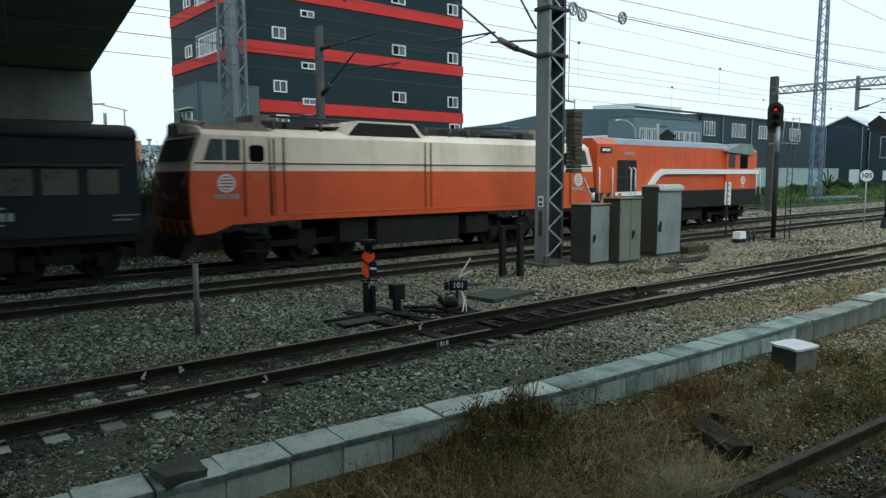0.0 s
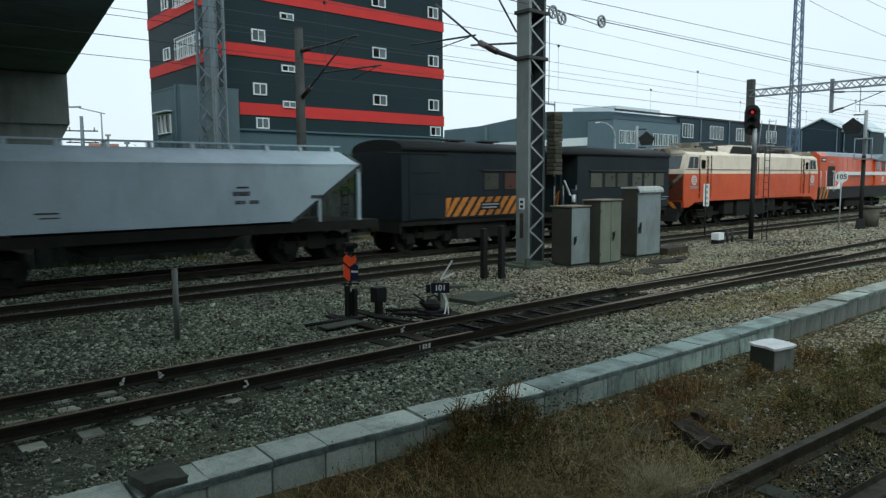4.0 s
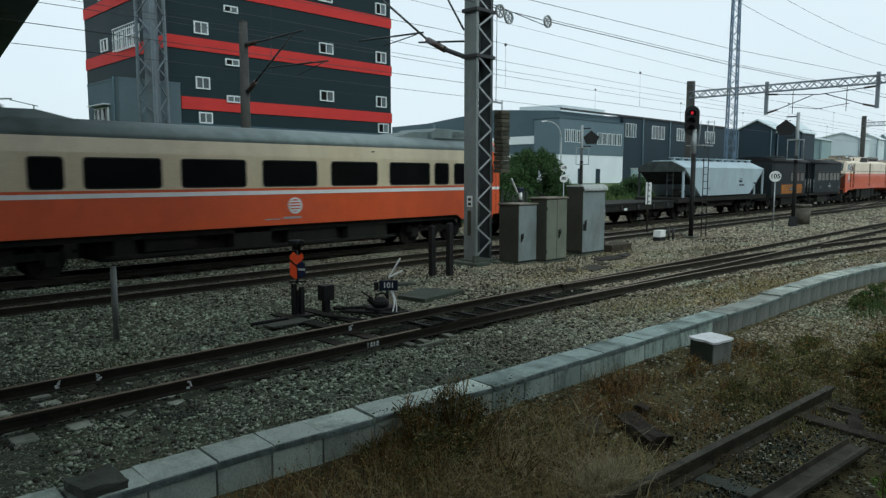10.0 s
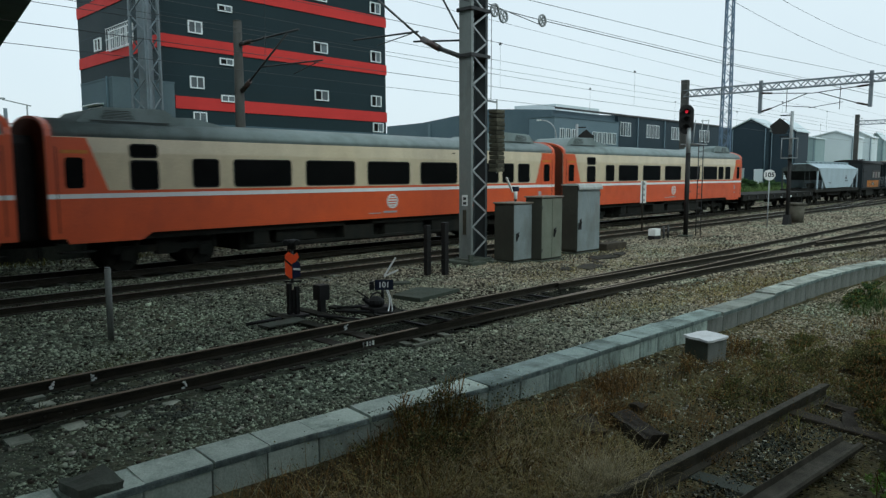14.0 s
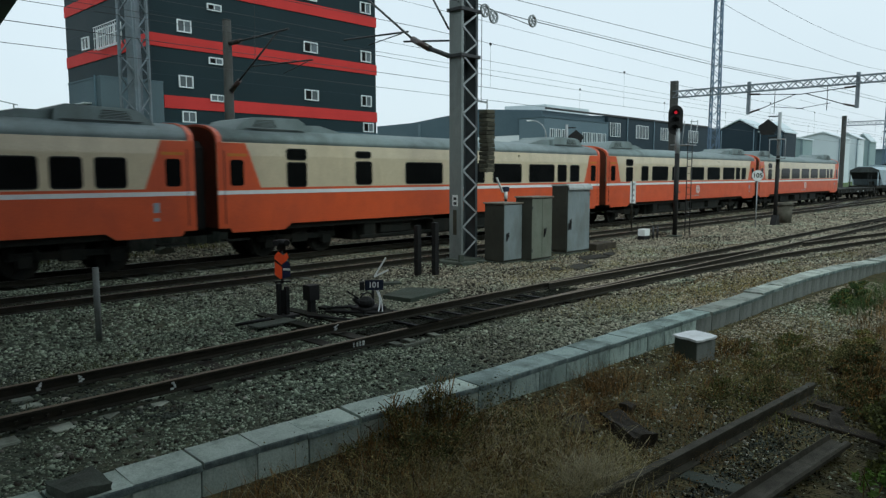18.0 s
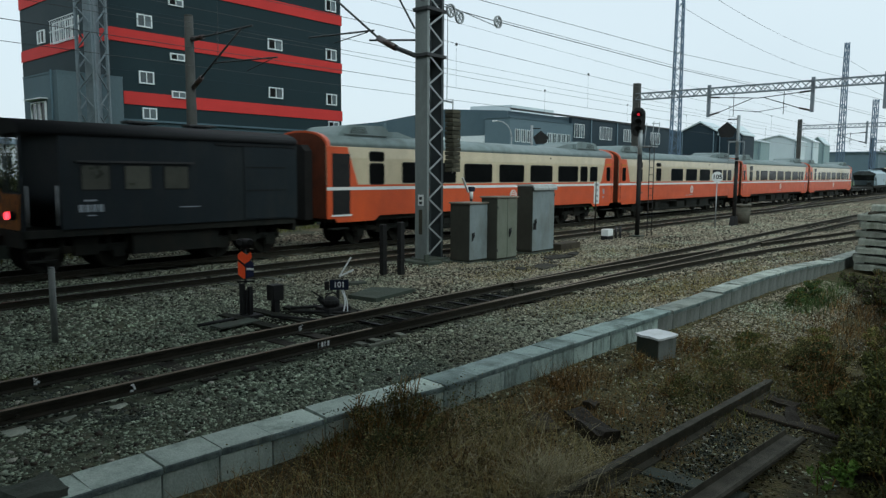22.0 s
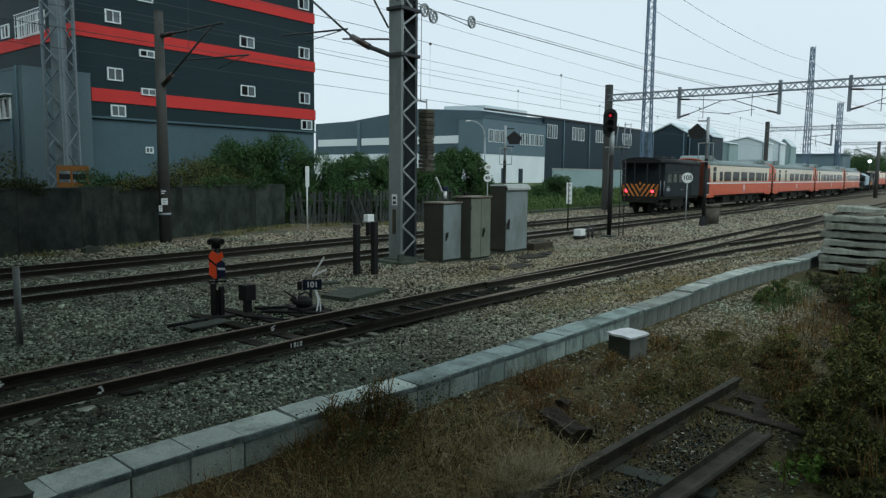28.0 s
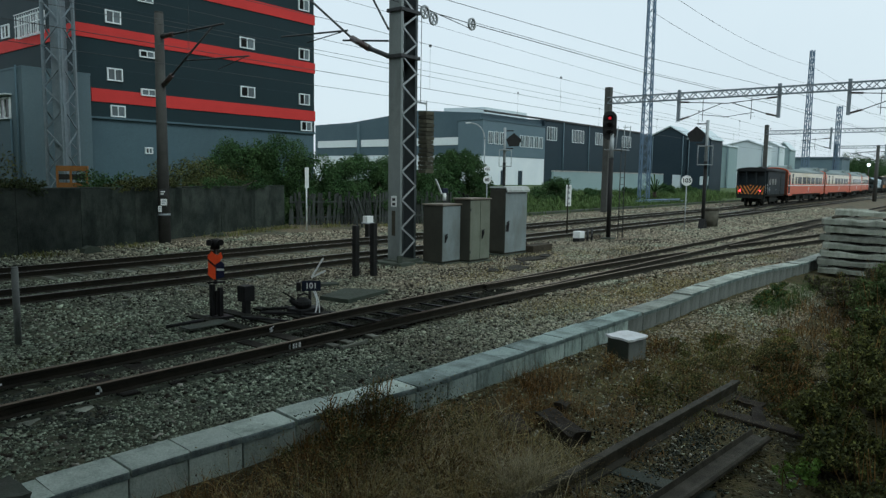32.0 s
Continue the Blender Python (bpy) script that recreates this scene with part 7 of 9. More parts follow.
for k, zf in enumerate((0.0, 3.29, 6.84, 10.3)):
    for a0, a1, z0, z1, op in ((20.13, 21.05, 7.74, 8.48, False), (29.28, 30.46, 7.68, 8.42, True), (34.4, 35.4, 7.6, 8.42, True)):
        window_in(ob_, "y", BY0, a0, a1, z0 + zf, z1 + zf, 2, op)
    if k < 3:
        window_in(ob_, "y", BY0 - 0.06 if k == 0 else BY0, 22.13, 23.1, (7.06, 9.35, 12.62)[k], (7.49, 9.78, 13.04)[k], 2, k > 0)
window_in(ob_, "y", BY0, 20.26, 21.15, 5.66, 6.34)
window_in(ob_, "y", BY0, 34.56, 35.6, 5.69, 6.40, 2, True)
window_in(ob_, "y", BY0 + 0.06, 22.34, 22.84, 3.56, 3.96, 2, True)
for z0 in (10.62, 14.1, 17.6):
    w = window_in(ob_, "x", BX0, 45.1, 48.9, z0, z0 + 1.32, 4)
    for i in range(12):
        part("grille_bar", box(B(), BX0 - 0.28, BX0 - 0.25, 45.1 + i * 0.34, 45.125 + i * 0.34, z0 - 0.05, z0 + 1.35), WINFRAME, w)
    for zz in (z0, z0 + 0.7, z0 + 1.4):
        part("grille_rail", box(B(), BX0 - 0.30, BX0 - 0.26, 45.05, 48.95, zz, zz + 0.04), WINFRAME, w)
    window_in(ob_, "x", BX0, 50.4, 51.6, z0 + 0.3, z0 + 1.15, 2, True)
an = thing("office_annex", "plain light grey annex at the foot of the office block", "building")
part("wall", box(B(), 15.40, 18.95, 40.7, 45.6, -0.3, 7.85), GREYREND2, an)
part("parapet", box(B(), 15.38, 18.97, 40.68, 45.62, 7.85, 7.95), GREYREND2, an)
aw = window_in(an, "x", 15.40, 42.3, 44.4, 5.25, 6.4, 3, True)
part("awning", box(B(), 15.0, 15.40, 42.1, 44.6, 6.5, 6.56), WINFRAME, aw)
for y in (42.2, 44.5, 41.3):
    part("drainpipe", rod(B(), (15.33, y, 0), (15.33, y, 5.2 if y > 42 else 8.0), 0.06, 8), GREYREND, an)
part("drainpipe", rod(B(), (18.13, 40.6, 0), (18.13, 40.6, 20), 0.05, 8), WINFRAME, an)

# long warehouse
wh = thing("warehouse", "long blue-grey warehouse with white lower walls and strip windows", "building")
part("gable_block", prism(B(), [(56.4, 0.5), (56.4, 11.2), (67.5, 12.0), (81.7, 10.75), (90.3, 10.6), (90.3, 0.5)], "x", 79.0, 95.5), BLUEGREY, wh)
part("front_block", box(B(), 78.74, 95.5, 55.75, 60.0, 5.32, 10.2), BLUEGREY2, wh)
part("front_cap", box(B(), 78.65, 95.6, 55.65, 60.1, 10.2, 10.35), BLUEGREY, wh)
part("front_base", box(B(), 78.78, 95.46, 55.8, 60.0, 0.5, 5.32), WHITEWALL, wh)
part("gable_base", box(B(), 78.9, 79.0, 60.1, 90.2, 0.5, 5.5), WHITEWALL, wh)
part("dark_hall", prism(B(), [(55.9, 0.5), (55.9, 11.35), (72, 12.6), (90, 11.0), (90, 0.5)], "x", 95.52, 139.5), DARKSHED, wh)
part("roof_edge", box(B(), 79.0, 132.7, 55.7, 55.88, 11.3, 11.55), DARKSTEEL, wh)
part("roof_light", prism(B(), [(62, 11.9), (62, 13.0), (70, 13.2), (70, 11.9)], "x", 88, 100), PALESHED, wh)
for y0, y1 in ((57.0, 65.6), (67.3, 70.2), (71.6, 79.4), (80.4, 89.6)):
    part("strip_window", box(B(), 78.9, 78.98, y0, y1, 6.85, 7.95), WINFRAME, wh, "long pale strip window")
for y in (66.4, 80.0):
    part("wall_rib", box(B(), 78.82, 78.98, y - 0.25, y + 0.25, 0.6, 10.5), BLUEGREY2, wh)
for i in range(3):
    window_in(wh, "y", 55.75, 80.0 + i * 1.45, 81.1 + i * 1.45, 7.0, 8.75, 2)
for i in range(5):
    window_in(wh, "y", 55.75, 88.2 + i * 1.35, 89.3 + i * 1.35, 6.9, 8.6, 2)
for x0 in (83.4, 88.0):
    part("doorway", box(B(), x0, x0 + 1.1, 55.74, 55.8, 1.2, 3.4), DARKSHED, wh)
for x0, x1 in ((96.2, 99.3), (104.4, 108.6), (113.0, 116.5), (124.0, 128.0)):
    window_in(wh, "y", 55.9, x0, x1, 8.3, 10.4, 4)
for x in (101.5, 110.5, 119.5):
    part("drainpipe", rod(B(), (x, 55.8, 0.6), (x, 55.8, 11.3), 0.10, 8), BLUEGREY2, wh)
def gabled(name, label, x0, x1, ya, yb, yp, eave, peak, wall_mat, roof_mat):
    t = thing(name, label, "building")
    part("wall", prism(B(), [(ya, 0.3), (ya, eave), (yp, peak), (yb, eave), (yb, 0.3)], "x", x0, x1), wall_mat, t)
    part("roof", prism(B(), [(ya + 0.25, eave - 0.02), (yp, peak + 0.03), (yb - 0.25, eave - 0.02), (yb - 0.25, eave + 0.15), (yp, peak + 0.25), (ya + 0.25, eave + 0.15)], "x", x0 - 0.3, x1), roof_mat, t)
    for y in (ya - 0.3, yb + 0.3):
        part("drainpipe", rod(B(), (x0 - 0.1, y, 0.4), (x0 - 0.1, y, eave), 0.08, 8), BLUEGREY2, t)
    return t


sh = gabled("gabled_shed", "dark steel shed with a pale roof", 115, 121, 46.5, 40.75, 43.3, 9.6, 11.1, DARKSHED, PALESHED)
part("shed_door", box(B(), 114.94, 115, 41.2, 42.6, 0.6, 3.2), PALESHED, sh)
sh2 = gabled("gabled_shed", "second dark steel shed with a pale roof", 116, 122, 40.7, 36.9, 38.9, 8.9, 10.5, DARKSHED, PALESHED)
part("shed_window", box(B(), 115.94, 116, 37.0, 38.4, 1.6, 3.0), PALESHED, sh2)
gabled("lean_shed", "low teal lean-to between the sheds", 150, 156, 47.5, 44.0, 46.0, 9.3, 9.7, TEALSHED, PALESHED)
gabled("pale_warehouse", "pale grey warehouse in the distance", 165, 172, 50.8, 41.0, 44.5, 9.9, 11.3, PALESHED, WHITEWALL)
gabled("pale_warehouse", "second pale grey warehouse in the distance", 185, 190, 48.5, 42.3, 44.9, 10.6, 12.0, PALESHED, WHITEWALL)
gabled("teal_warehouse", "small teal warehouse in the distance", 200, 206, 47.0, 43.2, 44.9, 10.4, 12.4, TEALSHED, PALESHED)
bw = thing("boundary_wall", "low white boundary wall with a grassy foot", "wall")
part("wall_panel", box(B(), 76, 112, 43.0, 43.3, 0.3, 3.2), TEALSHED, bw)
part("coping", box(B(), 76, 112, 42.95, 43.35, 3.2, 3.35), CONCRETE, bw)
bl = thing("far_block", "blue-grey factory block in the far distance", "building")
part("wall", box(B(), 260, 275, 40.5, 56, 0, 10.0), BLUEGREY2, bl)
part("roof", box(B(), 259.5, 275.5, 40, 56.5, 10, 10.5), BLUEGREY, bl)


def lattice_tower(x, y, h, w0, w1, label, mat, z=-0.2, seg=1.4, turn=0.0, arms=()):
    t = thing("lattice_tower", label, "tower", pose(x, y, z, 0, 0, turn))
    def half(zz):
        return (w0 + (w1 - w0) * zz / h) / 2
    for sx in (-1, 1):
        for sy in (-1, 1):
            part("leg", bar(B(), (sx * half(0), sy * half(0), 0), (sx * half(h), sy * half(h), h), 0.13, 0.13), mat, t)
    n = int(h / seg)
    for i in range(n):
        za, zb = h * i / n, h * (i + 1) / n
        a, b = half(za), half(zb)
        flip = 1 if i % 2 else -1
        for p, q in (((-a * flip, -a), (b * flip, -b)), ((-a * flip, a), (b * flip, b)), ((-a, -a * flip), (-b, b * flip)), ((a, -a * flip), (b, b * flip))):
            part("brace", bar(B(), (*p, za), (*q, zb), 0.07, 0.05), mat, t)
    for zz in arms:
        part("step_arm", bar(B(), (0, 0, zz), (1.1, -0.9, zz), 0.05, 0.05), mat, t)
    return t


near_tower = lattice_tower(16.17, 38.0, 17.0, 1.05, 0.95, "blue-grey steel lattice tower behind the wall", TOWERGREY, 0.3, 1.05, 30)
for sx, sy, wd in ((-1, -1, 0.40), (1, -1, 0.16), (-1, 1, 0.20)):
    part("leg_plate", bar(B(), (sx * 0.52, sy * 0.52, 0.1), (sx * 0.47, sy * 0.47, 16.9), wd, 0.05), TOWERGREY, near_tower)
part("inner_column", box(B(), -0.27, 0.27, -0.27, 0.27, 0.0, 16.9, 0.02), TOWERGREY, near_tower, "solid grey column inside the lattice")
lattice_tower(72.4, 29.9, 34, 0.95, 0.42, "tall blue-grey lattice tower beyond the tracks", BLUESTEEL, 0.2, 0.8, 38, (14, 17, 20, 23, 26))
lattice_tower(133.6, 26.4, 24.6, 0.95, 0.5, "distant lattice tower with short arms", BLUESTEEL, 0.0, 1.2, 38, (14, 16, 18, 20))
lattice_tower(149.0, 24.2, 16.5, 0.7, 0.65, "distant lattice mast by the gantry", BLUESTEEL, 0.0, 1.2, 38)
ba = thing("site_barrier", "orange and black site barrier at the tower's foot", "barrier", pose(15.9, 36.3, 1.25, 0, 0, -40))
for i in range(3):
    part("barrier_board", box(B(), -0.78, 0.70, -0.06, 0.06, 0.35 + i * 0.42, 0.62 + i * 0.42), GREENPAINT if i != 1 else BLACKIRON, ba)
for xx in (-0.72, -0.1, 0.64):
    part("barrier_post", box(B(), xx - 0.05, xx + 0.05, -0.12, -0.06, -0.4, 1.45), GREENPAINT, ba)

# concrete boundary wall beside the main track
wl = thing("wall_trackside", "stained dark concrete wall beside the main track", "wall", kind="structure")
WALL_PTS = [(-26, 23.3), (-14, 23.3), (-2, 23.3), (8.5, 23.35), (14.9, 24.8), (21.4, 26.7)]
for (xa, ya), (xb, yb) in zip(WALL_PTS[:-1], WALL_PTS[1:]):
    d = math.hypot(xb - xa, yb - ya)
    n = max(1, round(d / 2.1))
    a = math.degrees(math.atan2(yb - ya, xb - xa))
    for i in range(n):
        k = i / n
        part("wall_panel", box(B(), 0.004, d / n - 0.004, 0, 0.22, -0.5, 1.86, 0.01), WALLCON, wl, at=pose(xa + (xb - xa) * k, ya + (yb - ya) * k, random.uniform(-0.01, 0.01), 0, 0, a))
        part("wall_coping", box(B(), 0.0, d / n, -0.008, 0.228, 1.864, 1.915, 0.02), WALLCON, wl, at=pose(xa + (xb - xa) * k, ya + (yb - ya) * k, 0, 0, 0, a))
for x, y in ((10.5, 22.9), (20.9, 26.0), (16.4, 24.6)):
    solid("rubble_block", prism(B(), [(x - 0.34, -0.24), (x - 0.26, -0.03), (x - 0.05, 0.05), (x + 0.2, 0.0), (x + 0.33, -0.24)], "y", y - 0.16, y + 0.2), SLABCON, "mossy broken concrete block at the wall's foot", "rubble", group="rubble")

# leaning slat fence past the wall's end
fe = thing("slat_fence", "dark weathered slat fence with leaning boards", "fence")
slat = mesh_of("slat", box(B(), -0.06, 0.06, -0.015, 0.015, -0.15, 1.65, 0.006), FENCEGREY)
for i in range(58):
    k = i / 57
    part("slat", slat, None, fe, at=pose(21.7 + 8.8 * k, 26.7 - 3.0 * k, -0.1 + random.uniform(-0.25, 0.1), random.uniform(-4, 4), random.uniform(-7, 7), -20 + random.uniform(-8, 8)))
for z in (0.35, 1.1):
    part("fence_rail", bar(B(), (21.7, 26.72, z), (30.5, 23.72, z), 0.05, 0.08), FENCEGREY, fe)
for k in range(5):
    solid("leaning_board", bar(B(), (24.3 + 0.22 * k, 24.6 - 0.1 * k, -0.25), (24.0 + 0.16 * k, 24.9 - 0.1 * k, 1.15 + 0.1 * (k % 3)), 0.10, 0.04), FENCEGREY, "dark board leaning by the fence", "board", group="leaning boards")
for k in range(6):
    solid("leaning_board", bar(B(), (31.0 + 0.45 * k, 23.6, -0.25), (30.3 + 0.4 * k, 23.9, 1.6 - 0.1 * (k % 3)), 0.20, 0.04), FENCEGREY, "dark board leaning by the fence", "board", group="leaning boards")
# low edge beyond the main track and a heap of pipes
edge = solid("verge_edge", box(B(), 30, 170, 24.6, 24.9, -0.3, 0.08, 0.02), DARKCON, "low concrete edge of the grass verge", "edge", kind="structure")
for k in range(7):
    solid("pale_pipe", rod(B(), (64 + 0.8 * k, 27.2 + 0.25 * (k % 3), 0.12 + 0.16 * (k % 2)), (71 + 0.8 * k, 26.4 + 0.25 * (k % 3), 0.12 + 0.16 * (k % 2)), 0.13, 8), BLUESTEEL, "pale plastic pipe lying on the verge", "pipe", group="heap of pipes")

gl = thing("street_lamp", "pale gooseneck street lamp before the warehouse", "street lamp", pose(76.0, 53.5, 0.4))
part("post", rod(B(), (0, 0, 0), (0, 0, 7.0), 0.11, 10, 0.08), GALV, gl)
neck = [(0, 0, 7.0), (0, 0.15, 7.8), (0, 0.6, 8.5), (0, 1.4, 9.0), (0, 2.4, 9.2)]
bm = B()
for p, q in zip(neck[:-1], neck[1:]):
    rod(bm, p, q, 0.08, 8)
part("arm", bm, GALV, gl)
part("lamp_head", box(B(), -0.16, 0.16, 2.35, 3.1, 9.12, 9.28, 0.04), WHITE, gl)

# ---- viaduct on the far left ----
VD = Vector((0.148, 0.989)).normalized()
VN = Vector((VD.y, -VD.x))
V0 = Vector((7.64, 34.0))


def vpt(s, u, z):
    p = V0 + VD * u + VN * s
    return (p.x, p.y, z)


def vprism(outline, u0, u1):
    bm = B()
    a = [bm.verts.new(vpt(s, u0, z)) for s, z in outline]
    b = [bm.verts.new(vpt(s, u1, z)) for s, z in outline]
    n = len(outline)
    for i in range(n):
        bm.faces.new((a[i], a[(i + 1) % n], b[(i + 1) % n], b[i]))
    bm.faces.new(a[::-1])
    bm.faces.new(b)
    bmesh.ops.recalc_face_normals(bm, faces=bm.faces)
    return bm


VIACON = surface("viaduct_concrete", (0.095, 0.120, 0.128), (0.135, 0.160, 0.168), 0.4, 0.85, 0, 0.2, 30, (0.034, 0.042, 0.038), 0.6, 0.4)
via = thing("viaduct", "dark concrete viaduct on a flared pier", "bridge")
girder = [(0.38, 7.2), (0.43, 7.75), (0.53, 8.3), (0.72, 9.2), (1.0, 10.15), (1.35, 10.9), (1.6, 11.2), (1.6, 11.6), (-14.6, 11.6), (-14.6, 11.2), (-13.9, 10.15), (-13.28, 8.3), (-13.02, 7.2)]
for k in range(3):
    part("girder", vprism(girder, -68.5 + k * 24 + 0.02, -44.5 + k * 24 - 0.02), VIACON, via)
    part("parapet", vprism([(1.35, 11.6), (1.6, 11.6), (1.6, 12.6), (1.35, 12.6)], -68.5 + k * 24, -44.5 + k * 24), VIACON, via)
far_span = part("girder", vprism(girder, 0.0, 30.0), VIACON, via)
turn_at = Matrix.Translation((*vpt(-10, 3.5, 0)[:2], 0))
far_span.matrix_basis = turn_at @ pose(0, 0, 0, 0, 0, 34) @ turn_at.inverted() @ pose(VD.x * 3.6, VD.y * 3.6, 0)
for u in (2.0,):
    part("pier_cap", vprism([(0.36, 4.95), (0.36, 7.15), (-10.0, 7.15), (-10.0, 4.95)], u - 1.3, u + 1.3), LITPIERCON, via)
    flare = [(0.34, 4.94), (0.10, 4.45), (-0.30, 3.85), (-0.80, 3.05), (-1.25, 2.1), (-1.60, 1.0), (-1.75, -0.4)]
    part("pier", vprism(flare + [(-10 - s, z) for s, z in flare[::-1]], u - 1.1, u + 1.1), LITPIERCON, via)
for z, s in ((9.9, 1.15), (8.35, 0.52)):
    l = part("bracket", rod(B(), vpt(s, -1.0, z), vpt(s + 0.35, -1.0, z), 0.07, 8), DARKSTEEL, via)
part("drain_pipe", rod(B(), vpt(0.12, 3.4, -0.2), vpt(0.12, 3.4, 7.2), 0.10, 10), PALESHED, via, "pale drain pipe")

# ---- far left beyond the wall ----
sl = thing("street_lamp", "grey street lamp with a single arm beyond the wall", "street lamp", pose(20.5, 75.3, 0.5))
part("post", rod(B(), (0, 0, 0), (0, 0, 8.6), 0.10, 10, 0.07), GALV, sl)
part("arm", bar(B(), (0.25, -0.3, 8.55), (-1.5, 2.0, 9.2), 0.10, 0.10), GALV, sl)
part("lamp_head", box(B(), -0.6, 0.6, -0.16, 0.16, -0.06, 0.08, 0.03), GALV, sl, at=pose(-1.75, 2.4, 9.3, 0, 0, -53))
up = thing("utility_pole", "grey utility pole with crossarms beyond the wall", "pole", pose(18.3, 73.8, 0.5))
part("post", rod(B(), (0, 0, 0), (0, 0, 8.1), 0.22, 12, 0.16), TOWERGREY, up)
for z in (6.7, 5.6):
    part("crossarm", bar(B(), (-1.3, 0.5, z), (1.3, -0.5, z), 0.14, 0.12), POLECON, up)
    for k in (-1.0, 0.0, 1.0):
        part("insulator", rod(B(), (k, -k * 0.38, z), (k, -k * 0.38, z + 0.35), 0.07, 8), GALV, up)
for x, y, h in ((23.2, 76.6, 5.9), (22.6, 80.9, 6.9), (21.2, 82, 5.4), (15.6, 74.5, 6.2)):
    p2 = thing("far_post", "dark far-off post with a small head", "pole", pose(x, y, 0.3))
    part("post", rod(B(), (0, 0, 0), (0, 0, h), 0.11, 10), GALV, p2)
    part("head", box(B(), -0.25, 0.25, -0.2, 0.2, h, h + 0.2, 0.04), GALV, p2)
bb = thing("billboard", "faded orange hoarding on thin posts", "hoarding", pose(25.6, 93.6, 0.3, 0, 0, -8))
BILL = surface("faded_orange", (0.40, 0.19, 0.15), (0.34, 0.17, 0.14), 0.4, 0.8, 0, 0.0, 20, (0.5, 0.3, 0.22), 0.5, 0.3)
part("board", box(B(), -1.7, 1.7, -0.1, 0.1, 4.0, 6.7, 0.02), BILL, bb)
for xx in (-1.4, 0, 1.4):
    part("post", box(B(), xx - 0.12, xx + 0.12, 0.1, 0.34, 0, 6.4), POLECON, bb)
for x0, x1, y, h, mt, lb in ((-30, 32.5, 110, 4.6, GREYREND2, "low grey roofed factory beyond the wall"), (35.5, 39.5, 118, 6.6, WHITEWALL, "small white house far beyond the wall"), (33, 36, 126, 5.6, GREYREND2, "grey house far beyond the wall")):
    hs_ = thing("far_house", lb, "building")
    part("wall", box(B(), x0, x1, y, y + 12, 0, h), mt, hs_)
    part("roof", prism(B(), [(y - 0.6, h), (y + 6, h + 1.2), (y + 12.6, h)], "x", x0 - 0.5, x1 + 0.5), BLUEGREY, hs_)
    for i in range(int((x1 - x0) / 3)):
        window_in(hs_, "y", y, x0 + 0.8 + i * 3, x0 + 2.2 + i * 3, h * 0.45, h * 0.75, 2)

# added platform and wall, both unseen: they close the place and hold back light
back = solid("wall_unseen", box(B(), -80, 120, -7.4, -7.0, -0.8, 7.0), GREYREND, "plain added wall out of view that holds back light", "wall", kind="structure")
plat = solid("platform", box(B(), -80, 220, -7.0, -1.6, -0.9, 0.30), CONCRETE, "long added concrete platform out of view", "platform", kind="structure")

# ---- plants and ballast stones ----
def leaf_cloud(blobs, n, size, shell=0.55):
    """Small folded leaves spread through ellipsoids (x, y, z, rx, ry, rz)."""
    blobs = np.array(blobs, float)
    vol = blobs[:, 3] * blobs[:, 4] * blobs[:, 5]
    pick = rng.choice(len(blobs), n, p=vol / vol.sum())
    d = rng.normal(size=(n, 3))
    d /= np.linalg.norm(d, axis=1)[:, None]
    rad = shell + (1.08 - shell) * rng.random(n) ** 0.6
    rad *= 1 + 0.16 * np.sin(d[:, 0] * 5 + pick) * np.cos(d[:, 1] * 6 + pick * 2) + 0.08 * rng.normal(size=n)
    c = blobs[pick, :3] + d * rad[:, None] * blobs[pick, 3:]
    a = rng.normal(size=(n, 3))
    a /= np.linalg.norm(a, axis=1)[:, None]
    b = np.cross(a, d + 0.6 * rng.normal(size=(n, 3)))
    b /= np.linalg.norm(b, axis=1)[:, None] + 1e-9
    s = size * (0.6 + 0.8 * rng.random(n))[:, None]
    v = np.empty((n, 4, 3))
    v[:, 0] = c - a * s
    v[:, 1] = c + b * s * 0.45
    v[:, 2] = c + a * s
    v[:, 3] = c - b * s * 0.45
    return v.reshape(-1, 3), np.arange(n * 4).reshape(-1, 4)


def bush(name, label, category, blobs, n, size, mat, stems=True, foot=None):
    t = thing(name, label, category)
    clumps = []
    for b in blobs:
        for i in range(22):
            d = rng.normal(size=3)
            d *= (0.45 + 0.55 * rng.random() ** 0.5) / np.linalg.norm(d)
            k = 0.20 + 0.22 * rng.random()
            clumps.append((b[0] + d[0] * b[3] * 0.9, b[1] + d[1] * b[4] * 0.9, b[2] + d[2] * b[5] * 0.9, b[3] * k, b[4] * k, b[5] * k))
    v, f = leaf_cloud(clumps, int(n * 2.3), size * 0.66, 0.45)
    part("crown", raw_mesh("crown", v, f, mat), None, t)
    bm = B()
    x, y = np.mean([b[0] for b in blobs]), np.mean([b[1] for b in blobs])
    z0 = foot if foot is not None else min(b[2] - b[5] for b in blobs)
    z0 = min(z0, min(b[2] for b in blobs) - 0.3)
    rod(bm, (x, y, z0 - 0.3), (x, y, (z0 + blobs[0][2]) / 2), 0.10, 8, 0.07)
    for b in blobs:
        rod(bm, (x, y, (z0 + blobs[0][2]) / 2 - 0.1), (b[0], b[1], b[2] + b[5] * 0.3), 0.05, 6, 0.015)
    part("trunk", bm, BARK, t)
    return t


